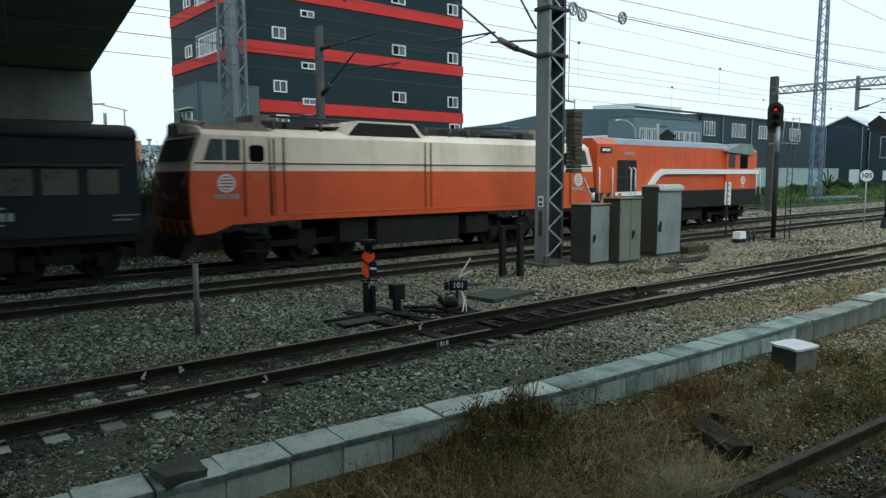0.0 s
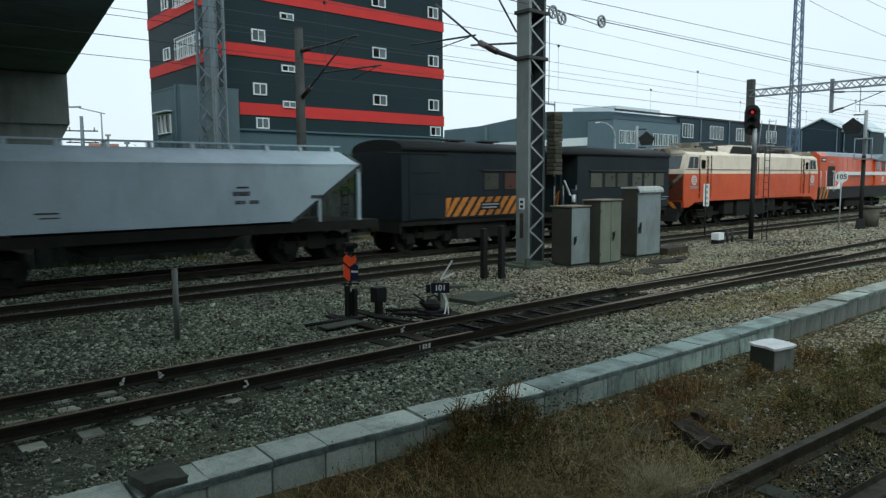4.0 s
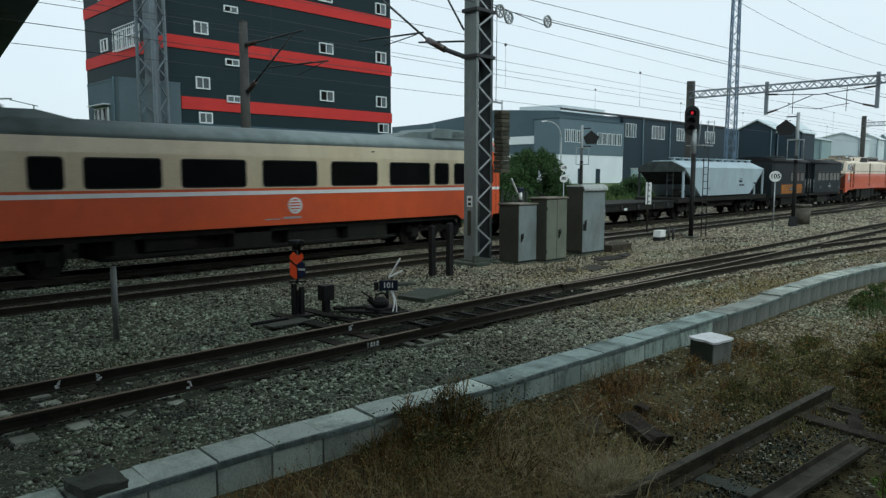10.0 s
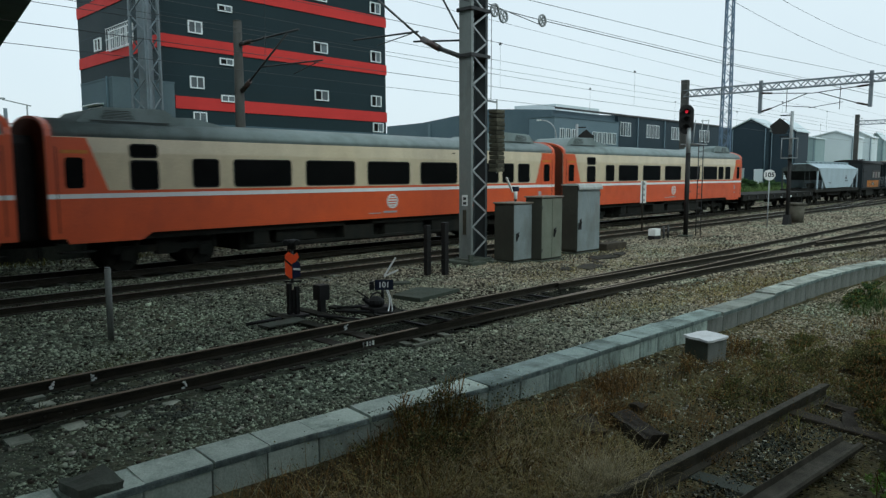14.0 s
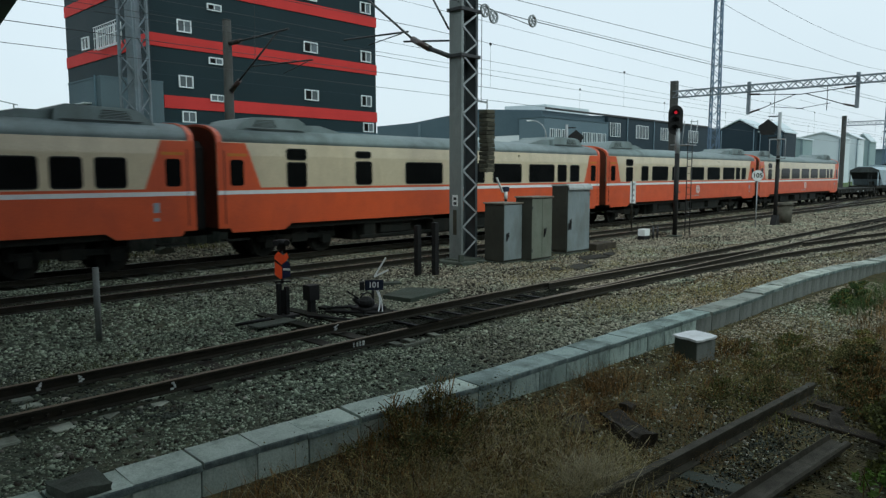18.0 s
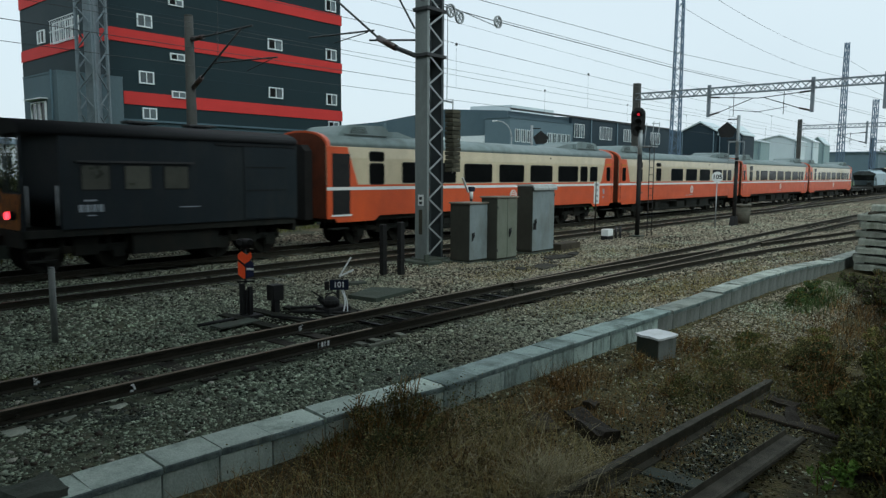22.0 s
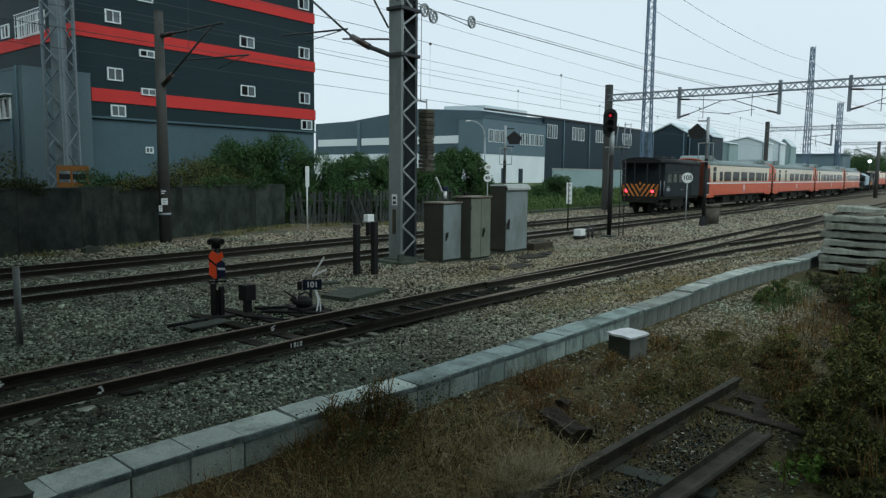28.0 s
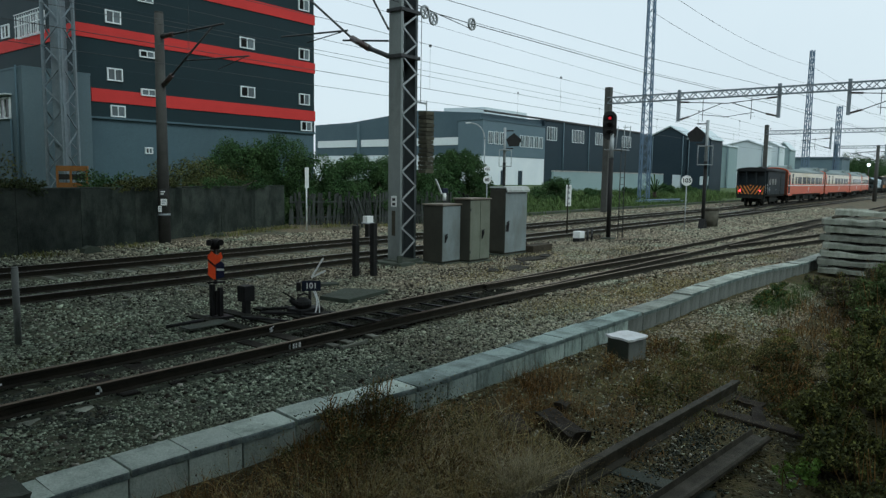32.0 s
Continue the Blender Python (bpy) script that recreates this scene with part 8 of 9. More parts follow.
bush("large_bush", "big dense dark green bush behind the wall", "bush", [(21.0, 29.3, 2.3, 1.7, 1.7, 1.9), (20.0, 30.0, 1.8, 1.5, 1.5, 1.5), (22.3, 27.8, 2.6, 1.7, 1.6, 1.6), (24.2, 27.9, 2.0, 1.6, 1.4, 1.5), (21.6, 28.6, 3.5, 1.2, 1.2, 1.0), (25.4, 27.4, 1.2, 1.2, 1.2, 1.2)], 30000, 0.085, LEAF, foot=-0.1)
bush("bush", "dark green bushes behind the fence", "bush", [(26.6, 27.6, 1.8, 1.6, 1.2, 1.5), (28.6, 27.4, 1.6, 1.7, 1.2, 1.5), (30.6, 27.2, 1.7, 1.6, 1.3, 1.5), (28.4, 28.8, 2.4, 1.8, 1.3, 1.2), (32.6, 27.2, 1.7, 1.6, 1.2, 1.5), (31.0, 28.4, 2.5, 1.6, 1.2, 1.1), (34.0, 27.6, 1.6, 1.3, 1.2, 1.4)], 26000, 0.09, LEAF, foot=-0.1)
bush("bush", "round dark green bush past the mast", "bush", [(35.6, 28.2, 2.2, 1.5, 1.4, 1.8), (36.8, 27.2, 2.4, 1.4, 1.3, 1.5), (34.2, 28.6, 1.3, 1.3, 1.3, 1.4), (37.6, 26.6, 1.3, 1.0, 1.0, 1.4), (36.0, 27.8, 3.3, 0.9, 0.9, 0.7)], 18000, 0.10, LEAF, foot=-0.1)
for x, y, s in ((41.0, 30.5, 0.7), (57.0, 32.0, 1.2), (66.5, 33.0, 0.7), (78.0, 34.0, 0.7), (92.0, 35.0, 0.9), (101.0, 35.0, 0.8)):
    bush("bush", "low green bush on the verge", "bush", [(x, y, 0.9 * s, 2.0 * s, 1.5 * s, 1.1 * s), (x + 1.8, y + 0.4, 0.7 * s, 1.4 * s, 1.2 * s, 0.9 * s)], 6000, 0.11, LEAF, foot=-0.1)
for i, x in enumerate((-6.0, -2.5, 0.8, 4.0, 7.2, 10.5, 13.6, 16.6, 19.0)):
    y = 24.6 + max(0, (x - 8) * 0.28) + random.uniform(0, 1.2)
    h = random.uniform(0.6, 1.7) if x < 4 or x > 12 else (1.9 if x < 9 else 0.35)
    bush("shrub", "scrubby olive shrub growing over the wall", "bush", [(x, y, 1.35, 1.7, 0.9, h), (x + 1.3, y + 0.4, 1.5, 1.3, 0.8, h * 0.9), (x - 0.8, y + 0.6, 1.8, 0.8, 0.7, h * 0.7)], 5000, 0.075, (LEAF, LEAF2, LEAF2)[i % 3], foot=-0.1)
for k, (x0, n, mt) in enumerate(((-1.0, 6, CREEPER), (6.2, 5, CREEPER), (12.2, 4, LEAF2), (16.0, 6, LEAF), (3.0, 4, LEAF))):
    wall_y = [float(np.interp(x0 + 0.7 * i, [q[0] for q in WALL_PTS], [q[1] for q in WALL_PTS])) for i in range(n)]
    bush("creeper", "straggling weeds hanging over the wall top", "creeper", [(x0 + 0.7 * i, wall_y[i] + 0.12, 1.93 + 0.10 * (i % 2), 0.55, 0.30, 0.20 + 0.09 * (i % 3)) for i in range(n)], 1500, 0.06, mt, foot=1.6)
bush("hedge", "thick green creepers over the slat fence", "bush", [(21.9 + 1.25 * i, 27.15 - 0.43 * i, 0.9 + 0.25 * (i % 2), 0.95, 0.5, 0.85) for i in range(8)], 26000, 0.075, LEAF, foot=-0.1)
palm = thing("palm", "small spiky palm by the dark shed", "palm", pose(77.0, 30.5, 0.2))
part("trunk", rod(B(), (0, 0, 0), (0, 0, 0.8), 0.25, 10, 0.2), BARK, palm)
for i in range(22):
    a, e = random.uniform(0, 6.28), random.uniform(0.15, 1.2)
    d = Vector((math.cos(a) * math.cos(e), math.sin(a) * math.cos(e), math.sin(e)))
    part("frond", bar(B(), Vector((0, 0, 0.8)), Vector((0, 0, 0.8)) + d * random.uniform(1.4, 2.2), 0.16, 0.02), LEAF, palm)
for i in range(9):
    x = 285 + i * 22
    bush("far_tree", "hazy green trees far along the line", "tree", [(x, 40 + (i % 3) * 4, 5.0, 9, 6, 6.0 + (i % 2) * 3), (x + 9, 38, 4.0, 8, 6, 5.0)], 9000, 0.32, LEAF, foot=0)


def blades(name, label, category, n, place, height, lean, width, mat, tip=0.15):
    """Many thin two-part blades or stems, joined."""
    p = place(n)
    n = len(p)
    h = height[0] + (height[1] - height[0]) * rng.random(n) ** 1.4
    a = rng.random(n) * 2 * np.pi
    l = lean * (0.3 + rng.random(n))
    d = np.stack([np.cos(a), np.sin(a)], 1)
    side = np.stack([-d[:, 1], d[:, 0], np.zeros(n)], 1) * (width * (0.6 + 0.8 * rng.random(n)))[:, None]
    top = lambda k: np.column_stack([p[:, 0] + d[:, 0] * h * l * k * k, p[:, 1] + d[:, 1] * h * l * k * k, p[:, 2] + h * k * (1 - 0.25 * l * k)])
    v = np.empty((n, 6, 3))
    for i, (k, w) in enumerate(((0, 1), (0.55, 0.75), (1, tip))):
        c = top(k)
        v[:, 2 * i], v[:, 2 * i + 1] = c - side * w, c + side * w
    base = np.arange(n)[:, None] * 6
    f = np.concatenate([base + np.array([0, 1, 3, 2]), base + np.array([2, 3, 5, 4])])
    ob = new(name, raw_mesh(name, v.reshape(-1, 3), f, mat))
    return tagged(ob, label, category, kind="stuff")


def soil_z(x, y):
    return np.array([ground_z(a, b) for a, b in zip(x, y)])


def patch(cx, cy, rx, ry, rot=0.0, clump=0.0):
    def place(n):
        a, r = rng.random(n) * 2 * np.pi, np.sqrt(rng.random(n))
        u, w = np.cos(a) * r * rx, np.sin(a) * r * ry
        if clump:
            k = max(1, int(n / 40))
            cu, cw = rng.uniform(-rx, rx, k), rng.uniform(-ry, ry, k)
            j = rng.integers(0, k, n)
            u, w = cu[j] + rng.normal(size=n) * clump, cw[j] + rng.normal(size=n) * clump
        c, s = math.cos(rot), math.sin(rot)
        x, y = cx + u * c - w * s, cy + u * s + w * c
        ok = y < np.array([kerb_y(q) for q in x]) - 0.04
        x, y = x[ok], y[ok]
        return np.column_stack([x, y, soil_z(x, y) - 0.02])
    return place


SL_ = math.atan2(KERB_B[1] - KERB_A[1], KERB_B[0] - KERB_A[0])
blades("dead_weeds", "rust-brown dead weeds crowding the kerb", "weeds", 1200, patch(5.05, 5.0, 0.8, 0.34, SL_, 0.13), (0.12, 0.52), 0.9, 0.0035, RUSTWEED)
blades("dead_weeds", "low rust-brown weeds before the kerb", "weeds", 4200, patch(4.6, 4.4, 2.0, 0.8, SL_, 0.14), (0.08, 0.38), 1.1, 0.004, RUSTWEED)
blades("dead_weeds", "dark dead weeds over the near kerb blocks", "weeds", 1500, patch(3.7, 5.2, 0.9, 0.26, SL_, 0.12), (0.06, 0.24), 1.0, 0.004, RUSTWEED)
blades("dead_weeds", "small dark dead weed clump at the kerb", "weeds", 700, patch(8.65, 4.9, 0.5, 0.2, SL_, 0.14), (0.08, 0.42), 1.0, 0.003, RUSTWEED)
blades("dry_grass", "dry tan grass among dead weeds", "grass", 5200, patch(5.3, 4.05, 1.5, 0.75, SL_, 0.14), (0.15, 0.48), 1.3, 0.003, DRYGRASS)
blades("dry_grass", "dry tan grass at the foot of the kerb", "grass", 1000, patch(3.6, 4.5, 1.3, 0.7, SL_, 0.14), (0.15, 0.5), 1.3, 0.003, DRYGRASS)
blades("dead_weeds", "reddish dead stalks over the soil before the kerb", "weeds", 3600, patch(6.6, 4.55, 1.9, 0.6, SL_, 0.09), (0.05, 0.26), 1.1, 0.0035, RUSTWEED)
blades("dry_grass", "arching tan grass blades over the dead weeds", "grass", 900, patch(4.6, 4.2, 2.0, 0.9, SL_, 0.2), (0.3, 0.6), 1.6, 0.003, PALEGRASS)
blades("straw_tuft", "pale straw tuft beside the old rail", "grass", 1300, patch(5.85, 3.55, 0.36, 0.20), (0.2, 0.48), 0.9, 0.003, PALEGRASS)
blades("straw_tuft", "pale straw tufts on the soil", "grass", 420, patch(12.5, 2.5, 2.2, 0.6, 0, 0.2), (0.10, 0.35), 1.0, 0.003, DRYGRASS)
blades("dry_grass", "sparse dry grass between old sleepers", "grass", 900, patch(8.6, 3.3, 2.6, 1.3, SL_, 0.16), (0.04, 0.16), 1.3, 0.003, DRYGRASS)
blades("dead_weeds", "low grey-brown sprigs over the open soil", "weeds", 2400, patch(11.6, 3.5, 2.6, 0.75, SL_, 0.17), (0.06, 0.24), 0.9, 0.004, OLIVE)
blades("dry_grass", "tan grass among the sprigs on open soil", "grass", 1300, patch(12.2, 3.4, 3.2, 0.9, SL_, 0.20), (0.06, 0.22), 1.1, 0.004, DRYGRASS)
blades("dead_weeds", "fine dead sprigs scattered over the soil", "weeds", 4200, patch(9.0, 3.9, 3.6, 1.1, SL_, 0.10), (0.04, 0.22), 1.0, 0.003, RUSTWEED)
blades("dry_grass", "tufts of grass along the far kerb", "grass", 2600, patch(19.8, 3.95, 3.2, 0.22, SL_, 0.2), (0.06, 0.30), 0.9, 0.005, VERGE)
blades("dry_grass", "dry brown weeds before the sleeper stack", "weeds", 1900, patch(17.8, 2.7, 3.6, 0.9, 0, 0.3), (0.10, 0.42), 1.0, 0.005, RUSTWEED)


def briar(label, blobs, n, size, mat, twigs, tips=OLIVE):
    """A low tangled shrub: leaves round many thin twigs."""
    t = thing("scrub", label, "shrub", group="scrub beside the old track")
    clumps = []
    for b in blobs:
        for i in range(14):
            d = rng.normal(size=3)
            d *= rng.random() ** 0.4 / np.linalg.norm(d)
            k = 0.16 + 0.2 * rng.random()
            clumps.append((b[0] + d[0] * b[3], b[1] + d[1] * b[4], b[2] + d[2] * b[5], b[3] * k, b[4] * k, b[5] * k * 0.9))
    v, f = leaf_cloud(clumps, n, size, 0.3)
    tagged(part("foliage", raw_mesh("foliage", v, f, mat), None, t), kind="stuff")
    v, f = leaf_cloud(clumps, n // 3, size * 1.1, 0.8)
    tagged(part("leaf_tip_layer", raw_mesh("leaf_tip_layer", v, f, tips), None, t), kind="stuff")
    bm = B()
    for b in blobs:
        for i in range(twigs // 2):
            a, e = random.uniform(0, 6.28), random.uniform(0.5, 1.5)
            d = Vector((math.cos(a) * math.cos(e) * b[3], math.sin(a) * math.cos(e) * b[4], math.sin(e) * b[5])) * random.uniform(0.8, 1.25)
            rod(bm, (b[0] + random.uniform(-0.1, 0.1), b[1] + random.uniform(-0.1, 0.1), b[2] - b[5]), Vector(b[:3]) + d, 0.007, 4, 0.003)
    tagged(part("stem_tangle", bm, RUSTWEED, t), kind="stuff")
    return t


briar("dark olive scrub beside the old rails", [(8.7, 1.25, -0.55, 0.55, 0.45, 0.33), (9.4, 1.4, -0.52, 0.6, 0.42, 0.36), (10.2, 1.45, -0.48, 0.7, 0.45, 0.4), (9.2, 0.8, -0.5, 0.7, 0.5, 0.4), (8.0, 0.8, -0.6, 0.6, 0.5, 0.32)], 20000, 0.024, LEAF2, 30)
briar("dark olive scrub with yellowing leaves", [(11.4, 1.45, -0.42, 0.7, 0.45, 0.4), (12.6, 1.4, -0.36, 0.8, 0.5, 0.5), (11.0, 0.8, -0.4, 0.9, 0.5, 0.5), (13.8, 1.5, -0.32, 0.9, 0.5, 0.5)], 20000, 0.028, LEAF2, 26)
briar("tall dark green scrub by the sleeper stack", [(15.2, 1.5, -0.25, 0.9, 0.5, 0.5), (16.6, 1.8, -0.25, 1.0, 0.6, 0.6), (18.2, 1.9, -0.15, 1.0, 0.6, 0.7), (14.6, 0.8, -0.1, 1.2, 0.6, 0.7), (17.4, 1.0, 0.0, 1.4, 0.7, 0.8), (20.0, 1.9, -0.1, 1.0, 0.7, 0.7)], 26000, 0.036, LEAF2, 22, VERGE)
briar("bright green weed low beside the rails", [(7.75, 1.52, -0.62, 0.16, 0.12, 0.16), (7.95, 1.35, -0.6, 0.14, 0.12, 0.18)], 240, 0.034, FRESHLEAF, 4, FRESHLEAF)
briar("dark scrub before the sleeper stack", [(20.6, 3.0, -0.45, 0.8, 0.5, 0.32), (21.8, 3.2, -0.42, 0.8, 0.5, 0.36), (22.9, 2.6, -0.35, 0.9, 0.6, 0.5), (19.4, 2.7, -0.45, 0.9, 0.5, 0.34), (22.2, 3.9, -0.45, 0.6, 0.3, 0.25)], 12000, 0.032, LEAF2, 20, BARK)
briar("green shrub growing against the kerb", [(18.4, 4.2, -0.34, 0.7, 0.28, 0.2), (19.3, 4.2, -0.34, 0.6, 0.26, 0.18), (17.5, 4.15, -0.40, 0.5, 0.22, 0.14)], 3200, 0.026, LEAF, 14)
briar("withered brown shrub against the kerb", [(4.9, 5.12, -0.26, 0.42, 0.32, 0.30), (5.4, 5.15, -0.27, 0.40, 0.30, 0.30)], 4200, 0.014, LEAF2, 56, RUSTWEED)
briar("low grey-brown withered scrub on open soil", [(9.5, 3.75, -0.62, 0.5, 0.35, 0.12), (10.3, 3.45, -0.66, 0.6, 0.4, 0.14), (11.3, 3.75, -0.6, 0.6, 0.4, 0.15), (12.2, 3.3, -0.6, 0.7, 0.4, 0.17), (13.2, 3.1, -0.58, 0.7, 0.4, 0.2)], 9000, 0.014, LEAF2, 24, DRYGRASS)
briar("low rust-brown withered scrub before the kerb", [(7.6, 4.5, -0.55, 0.5, 0.35, 0.12), (6.8, 4.7, -0.5, 0.4, 0.3, 0.12), (4.4, 4.4, -0.5, 0.6, 0.4, 0.22), (5.3, 4.3, -0.52, 0.6, 0.4, 0.2)], 8000, 0.012, RUSTWEED, 30, DRYGRASS)
briar("dark brown withered weeds leaning over the kerb", [(4.45, 5.30, -0.36, 0.28, 0.2, 0.22), (4.95, 5.36, -0.26, 0.34, 0.2, 0.27), (5.45, 5.34, -0.24, 0.34, 0.2, 0.29), (5.75, 5.24, -0.30, 0.26, 0.18, 0.24), (5.1, 4.9, -0.36, 0.6, 0.3, 0.24)], 7000, 0.013, LEAF2, 40, DRYGRASS)
briar("sparse dark seed heads over the kerb top", [(5.0, 5.5, -0.06, 0.4, 0.12, 0.12), (5.7, 5.46, -0.02, 0.4, 0.12, 0.14)], 420, 0.013, LEAF2, 30, BARK)
briar("dark dead scrub tangled over the old rail end", [(10.6, 2.0, -0.62, 0.55, 0.35, 0.26), (11.5, 2.3, -0.6, 0.6, 0.4, 0.28), (10.0, 1.75, -0.62, 0.45, 0.3, 0.24), (12.6, 2.5, -0.58, 0.7, 0.45, 0.28), (11.0, 2.35, -0.6, 0.4, 0.3, 0.22)], 14000, 0.017, LEAF2, 44, RUSTWEED)
briar("olive weeds around the concrete block", [(11.9, 4.25, -0.5, 0.4, 0.25, 0.16), (13.0, 3.9, -0.55, 0.6, 0.35, 0.16), (9.9, 3.9, -0.62, 0.5, 0.2, 0.12)], 5000, 0.014, LEAF2, 26, OLIVE)
briar("yellowish grass-green weeds on open soil", [(14.2, 3.0, -0.5, 0.6, 0.3, 0.16), (13.6, 1.95, -0.3, 0.45, 0.25, 0.2)], 2600, 0.018, OLIVE, 16, DRYGRASS)
briar("withered brown shrub at the block", [(10.1, 4.55, -0.42, 0.3, 0.2, 0.16), (11.6, 4.45, -0.42, 0.36, 0.22, 0.18)], 1500, 0.014, RUSTWEED, 26, DRYGRASS)


def yard_patch(spots, spread):
    def place(n):
        sp = np.array(spots)
        j = rng.integers(0, len(sp), n)
        x, y = sp[j, 0] + rng.normal(size=n) * spread * 2.2, sp[j, 1] + rng.normal(size=n) * spread
        return np.column_stack([x, y, soil_z(x, y) - 0.02])
    return place


blades("ballast_grass", "sparse dry grass tufts in the ballast by the siding", "grass", 24000, yard_patch([(14.0, 6.6), (15.2, 6.4), (16.2, 6.5), (13.0, 6.7), (18.2, 6.3), (17.0, 13.4), (19.0, 13.8), (21, 12.6), (22, 7.0), (26, 6.2), (17.0, 6.2), (12.5, 7.0), (20.5, 6.0), (16.0, 11.0), (22.0, 11.2), (14.5, 10.6), (18.5, 10.4), (25, 10.8)], 0.42), (0.02, 0.13), 1.3, 0.006, DRYGRASS)
blades("ballast_grass", "brown withered mats between the siding rails", "grass", 12000, yard_patch([(14.6, 5.9), (16.6, 5.9), (18.5, 5.9), (20.5, 5.6), (23.5, 5.4), (15.0, 7.2), (17.4, 7.4), (19.6, 7.2), (22.4, 9.9), (20.2, 10.0), (26.5, 9.8), (17.8, 12.2)], 0.30), (0.02, 0.10), 1.4, 0.007, RUSTWEED)
blades("ballast_grass", "low dark weeds in the darker ballast", "grass", 5000, yard_patch([(0.6, 9.5), (1.6, 9.5), (2.5, 9.7), (3.3, 9.9), (0.4, 8.7), (1.2, 8.6), (2.2, 8.5), (0.9, 10.1), (3.9, 10.4)], 0.17), (0.02, 0.12), 1.2, 0.005, LEAF2)
blades("ballast_grass", "withered weeds at the foot of the wall", "grass", 1800, yard_patch([(6, 22.9), (9, 22.95), (12, 23.4), (16.5, 24.5), (18.5, 25.2), (20.4, 25.6), (23, 25.2), (26, 24.4)], 0.25), (0.06, 0.28), 0.9, 0.010, OLIVE)
blades("verge_grass", "rough green grass on the verge beyond the tracks", "grass", 14000, yard_patch([(30 + 3.2 * i, 26.2 + 0.5 * (i % 3)) for i in range(18)], 0.9), (0.15, 0.6), 0.8, 0.02, VERGE)


blades("verge_grass", "long green grass before the far low wall", "grass", 18000, yard_patch([(44 + 3.6 * i, 29.5 + (i * 37 % 11)) for i in range(20)], 1.6), (0.3, 0.9), 0.8, 0.03, VERGE)


def leaf_litter(name, label, n, place, z0, z1, size, mat):
    p = place(n)
    c = p + np.column_stack([np.zeros(len(p)), np.zeros(len(p)), z0 + (z1 - z0) * rng.random(len(p)) ** 1.5])
    a = rng.normal(size=(len(p), 3))
    a /= np.linalg.norm(a, axis=1)[:, None]
    b = np.cross(a, rng.normal(size=(len(p), 3)))
    b /= np.linalg.norm(b, axis=1)[:, None]
    s = size * (0.5 + rng.random(len(p)))[:, None]
    v = np.stack([c - a * s, c + b * s * 0.5, c + a * s, c - b * s * 0.5], 1)
    ob = new(name, raw_mesh(name, v.reshape(-1, 3), np.arange(len(p) * 4).reshape(-1, 4), mat))
    return tagged(ob, label, "weeds", kind="stuff")


leaf_litter("weed_leaves", "small withered leaves over the soil", 16000, patch(9.5, 4.0, 6.0, 1.6, SL_, 0.3), 0.0, 0.06, 0.013, RUSTWEED)
leaf_litter("weed_leaves", "tan withered leaves over the soil", 15000, patch(9.5, 4.0, 6.0, 1.6, SL_, 0.3), 0.0, 0.05, 0.012, DRYGRASS)
leaf_litter("weed_leaves", "tan seed heads on the dead weeds", 2600, patch(5.0, 4.7, 1.7, 0.6, SL_, 0.16), 0.08, 0.55, 0.010, DRYGRASS)
leaf_litter("weed_leaves", "withered olive leaves on the dead weeds", 2600, patch(5.2, 4.9, 1.2, 0.4, SL_, 0.14), 0.05, 0.5, 0.014, LEAF2)
leaf_litter("weed_leaves", "pale withered flecks over the soil", 9000, patch(10.5, 3.7, 7.0, 1.5, SL_, 0.35), 0.0, 0.10, 0.011, PALEGRASS)
# near-black litter that paints the deep shade between the old rails
leaf_litter("weed_leaves", "near-black flecks put in as shade between the old rails", 9000, patch(7.6, 3.0, 2.6, 0.8, SL_, 0.25), 0.0, 0.05, 0.020, GREASE)
leaf_litter("weed_leaves", "grey-brown seed heads on the sprigs", 5000, patch(11.6, 3.5, 2.6, 0.75, SL_, 0.17), 0.04, 0.30, 0.011, RUSTWEED)
for x, y, a, l, w, h in ((7.46, 4.04, 63, 0.40, 0.155, 0.13), (7.03, 4.46, 48, 0.24, 0.18, 0.07)):
    bm = box(B(), -l, l, -w, w, -0.16, h)
    bmesh.ops.subdivide_edges(bm, edges=bm.edges[:], cuts=4, use_grid_fill=True)
    for v in bm.verts:
        q = Vector((v.co.x * 5 + x, v.co.y * 9, v.co.z * 9))
        v.co += Vector((noise.noise(q), noise.noise(q + Vector((9, 0, 0))), noise.noise(q + Vector((0, 9, 0))))) * 0.04
    solid("old_sleeper", bm, OLDTIMBER, "rotten black sleeper stump half sunk in the weeds", "sleeper", pose(x, y, float(ground_z(x, y)) - 0.005, 3, -4, a), group="rotten sleepers")


def rough_lump(name, label, category, mat, m, dims, k=0.05, group=""):
    a, b, c = dims
    bm = box(B(), -a, a, -b, b, -c, c)
    bmesh.ops.subdivide_edges(bm, edges=bm.edges[:], cuts=5, use_grid_fill=True)
    for v in bm.verts:
        q = Vector((v.co.x * 5, v.co.y * 7, v.co.z * 9)) + m.translation
        v.co += Vector((noise.noise(q), noise.noise(q + Vector((9, 0, 0))), noise.noise(q + Vector((0, 9, 0))))) * k
    return solid(name, bm, mat, label, category, m, group)


rough_lump("rubble_lump", "dark broken concrete lump lying on the kerb", "rubble", DARKCON, pose(1.90, kerb_y(1.90) + 0.20, -0.075, 2, 3, 6), (0.19, 0.18, 0.06), 0.035)
for x, y, r, a in ((10.0, 2.35, 0.28, 20), (10.5, 2.6, 0.22, 80), (8.1, 4.35, 0.13, 15), (12.6, 3.0, 0.15, 70)):
    rough_lump("rotten_wood", "dark rotten wood scrap among the weeds", "wood scrap", OLDTIMBER, pose(x, y, float(ground_z(x, y)) + 0.03, random.uniform(-8, 8), 0, a), (r, 0.08, 0.05), 0.05, "wood scraps in the weeds")


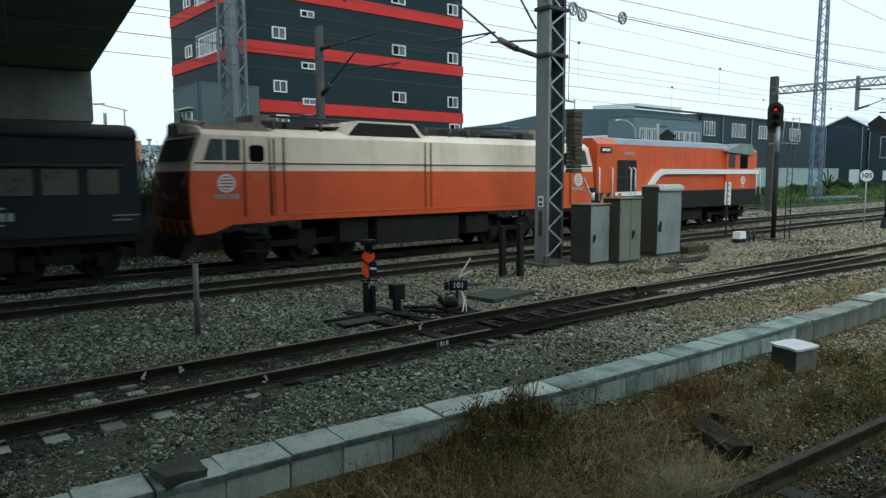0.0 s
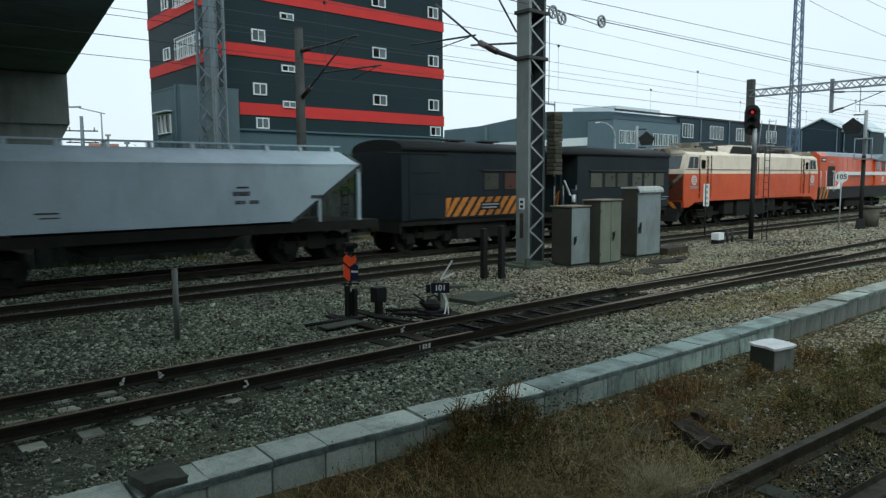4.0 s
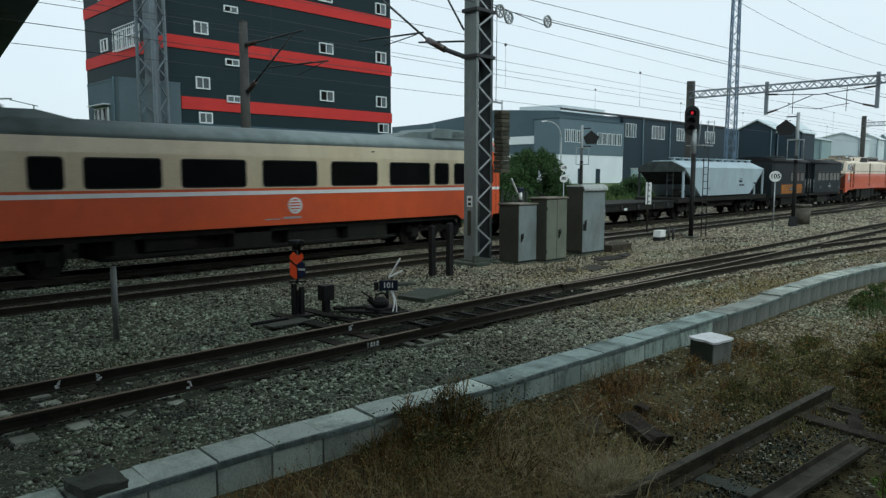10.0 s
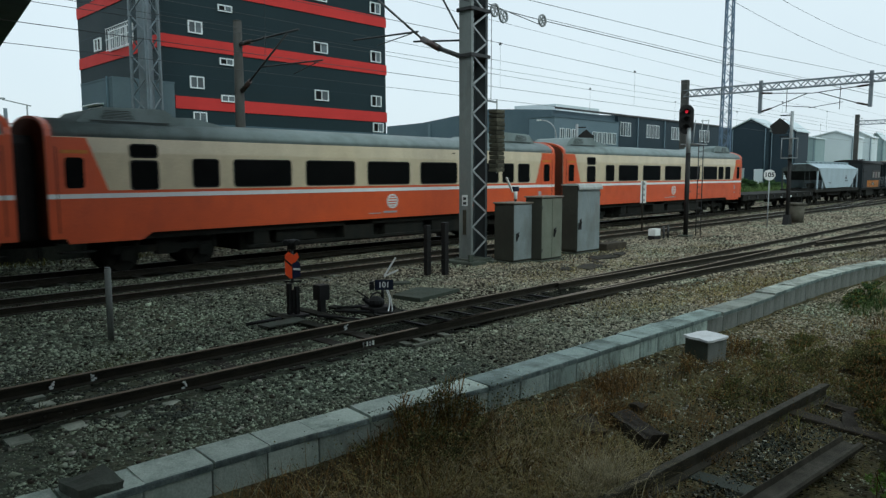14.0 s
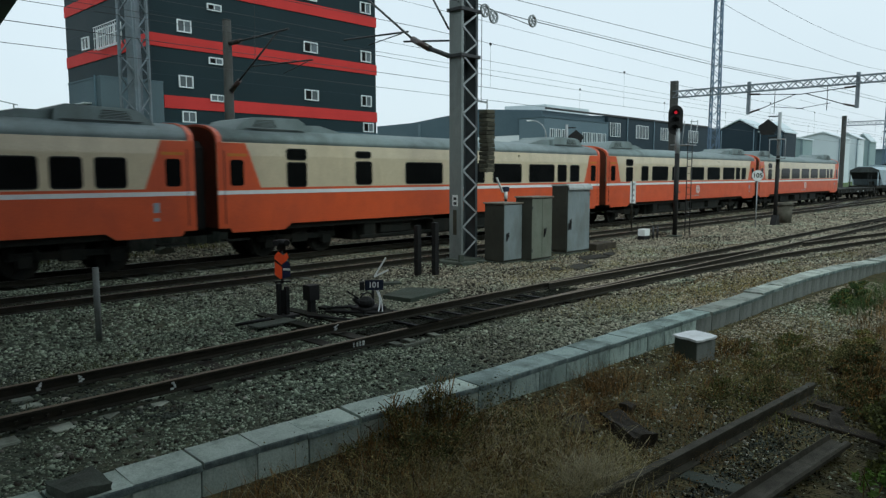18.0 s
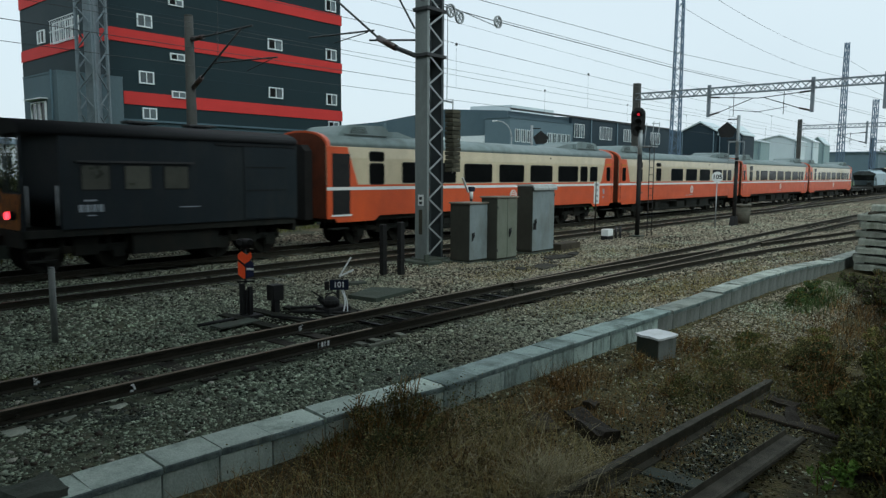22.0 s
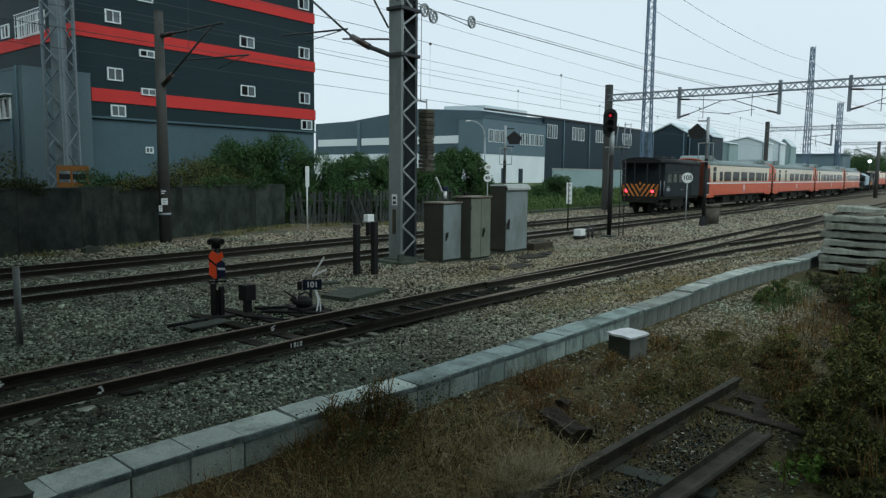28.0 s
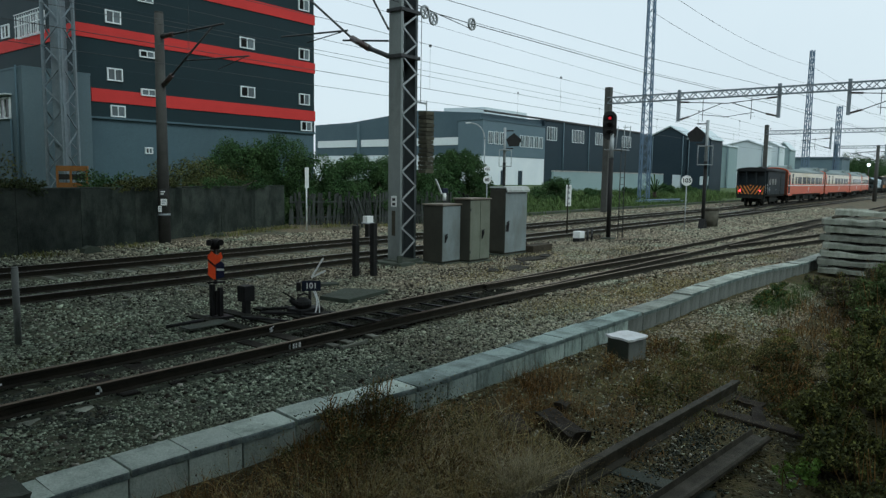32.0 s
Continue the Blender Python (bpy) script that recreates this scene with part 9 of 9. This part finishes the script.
def stones(name, label, n, x0, x1, y0, y1, size, keep=None, mat=STONE, zoff=0.0):
    x, y = x0 + (x1 - x0) * rng.random(n), y0 + (y1 - y0) * rng.random(n)
    if keep is not None:
        ok = keep(x, y)
        x, y = x[ok], y[ok]
    n = len(x)
    z = soil_z(x, y) + zoff
    base = np.array([(1, 0, 0), (-1, 0, 0), (0, 1, 0), (0, -1, 0), (0, 0, 1), (0, 0, -1)], float)
    tri = np.array([(0, 2, 4), (2, 1, 4), (1, 3, 4), (3, 0, 4), (2, 0, 5), (1, 2, 5), (3, 1, 5), (0, 3, 5)])
    s = size * (0.55 + 0.9 * rng.random((n, 1, 1)))
    v = base[None] * (0.65 + 0.7 * rng.random((n, 6, 1))) * s
    v = v + rng.normal(size=(n, 6, 3)) * s * 0.22
    q = rng.normal(size=(n, 4))
    q /= np.linalg.norm(q, axis=1)[:, None]
    w_, a, b, c = q.T
    R = np.stack([1 - 2 * (b * b + c * c), 2 * (a * b - c * w_), 2 * (a * c + b * w_), 2 * (a * b + c * w_), 1 - 2 * (a * a + c * c), 2 * (b * c - a * w_), 2 * (a * c - b * w_), 2 * (b * c + a * w_), 1 - 2 * (a * a + b * b)], 1).reshape(n, 3, 3)
    v = np.einsum("nij,nkj->nki", R, v)
    v[..., 2] *= 0.62
    v += np.stack([x, y, z + size * 0.25], 1)[:, None, :]
    f = (np.arange(n)[:, None, None] * 6 + tri[None]).reshape(-1, 3)
    ob = new(name, raw_mesh(name, v.reshape(-1, 3), f, mat))
    return tagged(ob, label, "ballast", kind="stuff")


def off_kerb(x, y):
    k = KERB_A[1] + (x - KERB_A[0]) * (KERB_B[1] - KERB_A[1]) / (KERB_B[0] - KERB_A[0])
    sl = np.abs(((x - 1.34) / 0.53 + 0.5) % 1.0 - 0.5) * 0.53
    off = np.abs(y - T_SIDING)
    on_sleeper = ((np.abs(off - 0.70) < 0.13) | (np.abs(off - 0.32) < 0.11)) & (x < 3.75) & (sl < 0.10)
    rails = (np.abs(np.abs(y - T_SIDING) - G) < 0.09)
    return (y > k + 0.44) & ~on_sleeper & ~rails


stones("ballast_stones", "loose grey ballast stones near the kerb", 60000, -1, 14, 5.4, 11.5, 0.018, lambda x, y: off_kerb(x, y) & (np.sin(x * 1.3 + 2 * np.sin(y * 0.9)) + np.sin(y * 1.7 + x * 0.6) + 0.6 * np.sin(x * 4.1 - y * 3.3) < 0.15 + 1.1 * rng.random(len(x))))
stones("ballast_stones", "fine gravel between the ballast stones", 70000, -1, 12, 5.4, 11.5, 0.010, off_kerb, STONE, -0.002)
stones("ballast_stones", "coarse mixed ballast between kerb and siding", 11000, 4.5, 15, 4.8, 8.3, 0.026, lambda x, y: off_kerb(x, y) & (np.sin(x * 1.1 + 1.5 * np.sin(y * 1.3)) + np.sin(y * 2.1 - x * 0.7) < 0.2 + 1.2 * rng.random(len(x))), STONE, 0.004)
stones("ballast_stones", "darker ballast beside the siding", 9000, -1, 3.6, 7.2, 10.6, 0.022, lambda x, y: off_kerb(x, y) & (np.sin(x * 1.9 + y) + np.sin(y * 2.7 - x) > -0.6 + 1.0 * rng.random(len(x))), DARKCON, 0.006)
stones("ballast_stones", "loose grey ballast stones between the tracks", 60000, -2, 28, 9.5, 18.3, 0.027, off_kerb)
stones("ballast_stones", "loose grey ballast stones along the siding", 36000, 13, 45, 4.4, 12.5, 0.028, off_kerb)
stones("ballast_stones", "loose grey ballast beyond the main track", 14000, 2, 36, 19.6, 24.0, 0.045)
stones("ballast_stones", "loose brownish ballast far along the tracks", 26000, 30, 80, 9.6, 24.0, 0.05)
stones("ballast_stones", "black greasy ballast between the point rails", 15000, 7.4, 14.5, T_SIDING - 0.64, T_SIDING + 0.48, 0.03, off_kerb, GREASE, 0.012)
stones("ballast_stones", "black greasy ballast at the point indicator", 2600, 6.8, 9.2, 9.3, 11.2, 0.028, off_kerb, GREASE)


def among_rails(x, y):
    """Between and beside the rails of siding and branch, but clear of the rails themselves."""
    by = np.array([branch_y(a) for a in x])
    clear = np.minimum(np.abs(np.abs(y - T_SIDING) - G), np.abs(np.abs(y - by) - G)) > 0.075
    return clear & (y > by - 1.0) & (y < T_SIDING + 0.95)


stones("ballast_stones", "tan ballast piled against the siding rails", 26000, 13.5, 36, 5.2, 9.6, 0.034, among_rails, STONE, 0.055)
stones("ballast_stones", "dark dirty stones round the cabinets", 6500, 10.5, 30, 9.8, 14.6, 0.034, lambda x, y: off_kerb(x, y) & (np.sin(x * 0.9 + 2 * np.sin(y * 1.1)) + np.sin(y * 1.9 - x * 0.5) > -0.5 + 1.4 * rng.random(len(x))), OLDTIMBER, 0.006)
stones("ballast_stones", "larger pale stones scattered in the ballast", 900, -1, 30, 5.6, 18, 0.05, off_kerb)
stones("soil_stones", "small stones on the brown soil", 9000, 3, 20, 1.4, 5.4, 0.02, lambda x, y: y < KERB_A[1] + (x - KERB_A[0]) * (KERB_B[1] - KERB_A[1]) / 46 - 0.02, STONE, -0.008)
stones("soil_stones", "brown clods on the soil", 8000, 3, 20, 1.0, 5.4, 0.028, lambda x, y: y < KERB_A[1] + (x - KERB_A[0]) * (KERB_B[1] - KERB_A[1]) / 46 - 0.02, SOIL, -0.008)
stones("soil_stones", "tan gravel on the open soil before the kerb", 9000, 11.5, 22, 3.2, 5.0, 0.024, lambda x, y: y < KERB_A[1] + (x - KERB_A[0]) * (KERB_B[1] - KERB_A[1]) / 46 - 0.05, STONE, -0.004)
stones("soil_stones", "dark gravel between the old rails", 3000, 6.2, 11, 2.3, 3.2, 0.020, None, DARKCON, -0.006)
stones("soil_stones", "pale stones scattered over the brown soil", 900, 4, 16, 2.2, 5.3, 0.026, lambda x, y: y < KERB_A[1] + (x - KERB_A[0]) * (KERB_B[1] - KERB_A[1]) / 46 - 0.02, PALESTONE)
stones("ballast_stones", "pale single stones in the ballast", 2600, 0, 26, 5.4, 18.2, 0.030, off_kerb, PALESTONE)
stones("ballast_stones", "dark single stones in the ballast", 3500, 0, 26, 5.4, 18.2, 0.032, off_kerb, OLDTIMBER)


def motions():
    """Drive the train along its track and turn its wheels."""
    ts = [r[0] for r in TRAIN]
    ss = [r[1] for r in TRAIN]
    coef = np.polyfit(np.array(ts) / 32, ss, 5)
    spans = {"passenger_coach": 19.75, "brake_van": 7.7, "flat_wagon": 14.1, "hopper_wagon": 12.7, "electric_locomotive": 15.95, "diesel_locomotive": 13.6}
    for car, front in VEHICLES:
        span = spans[car.name.split(".")[0]]
        rows = []
        for t in range(0, 33):
            x = float(np.polyval(coef, t / 32)) + front
            ya, yb = line_y(x - 2.4), line_y(x - span + 2.4)
            slope = (ya - yb) / (span - 4.8)
            rows.append((t, pose(x, ya + 2.4 * slope, 0, 0, 0, math.degrees(math.atan(slope)))))
        walk(car, rows)
    s0 = float(np.polyval(coef, 0))
    turns = [(k / 15, math.degrees((float(np.polyval(coef, k / 480)) - s0) / WR)) for k in range(481)]
    for w, x in WHEELSETS:
        walk(w, [(t, pose(x, 0, WR, 0, a, 0)) for t, a in turns])


motions()
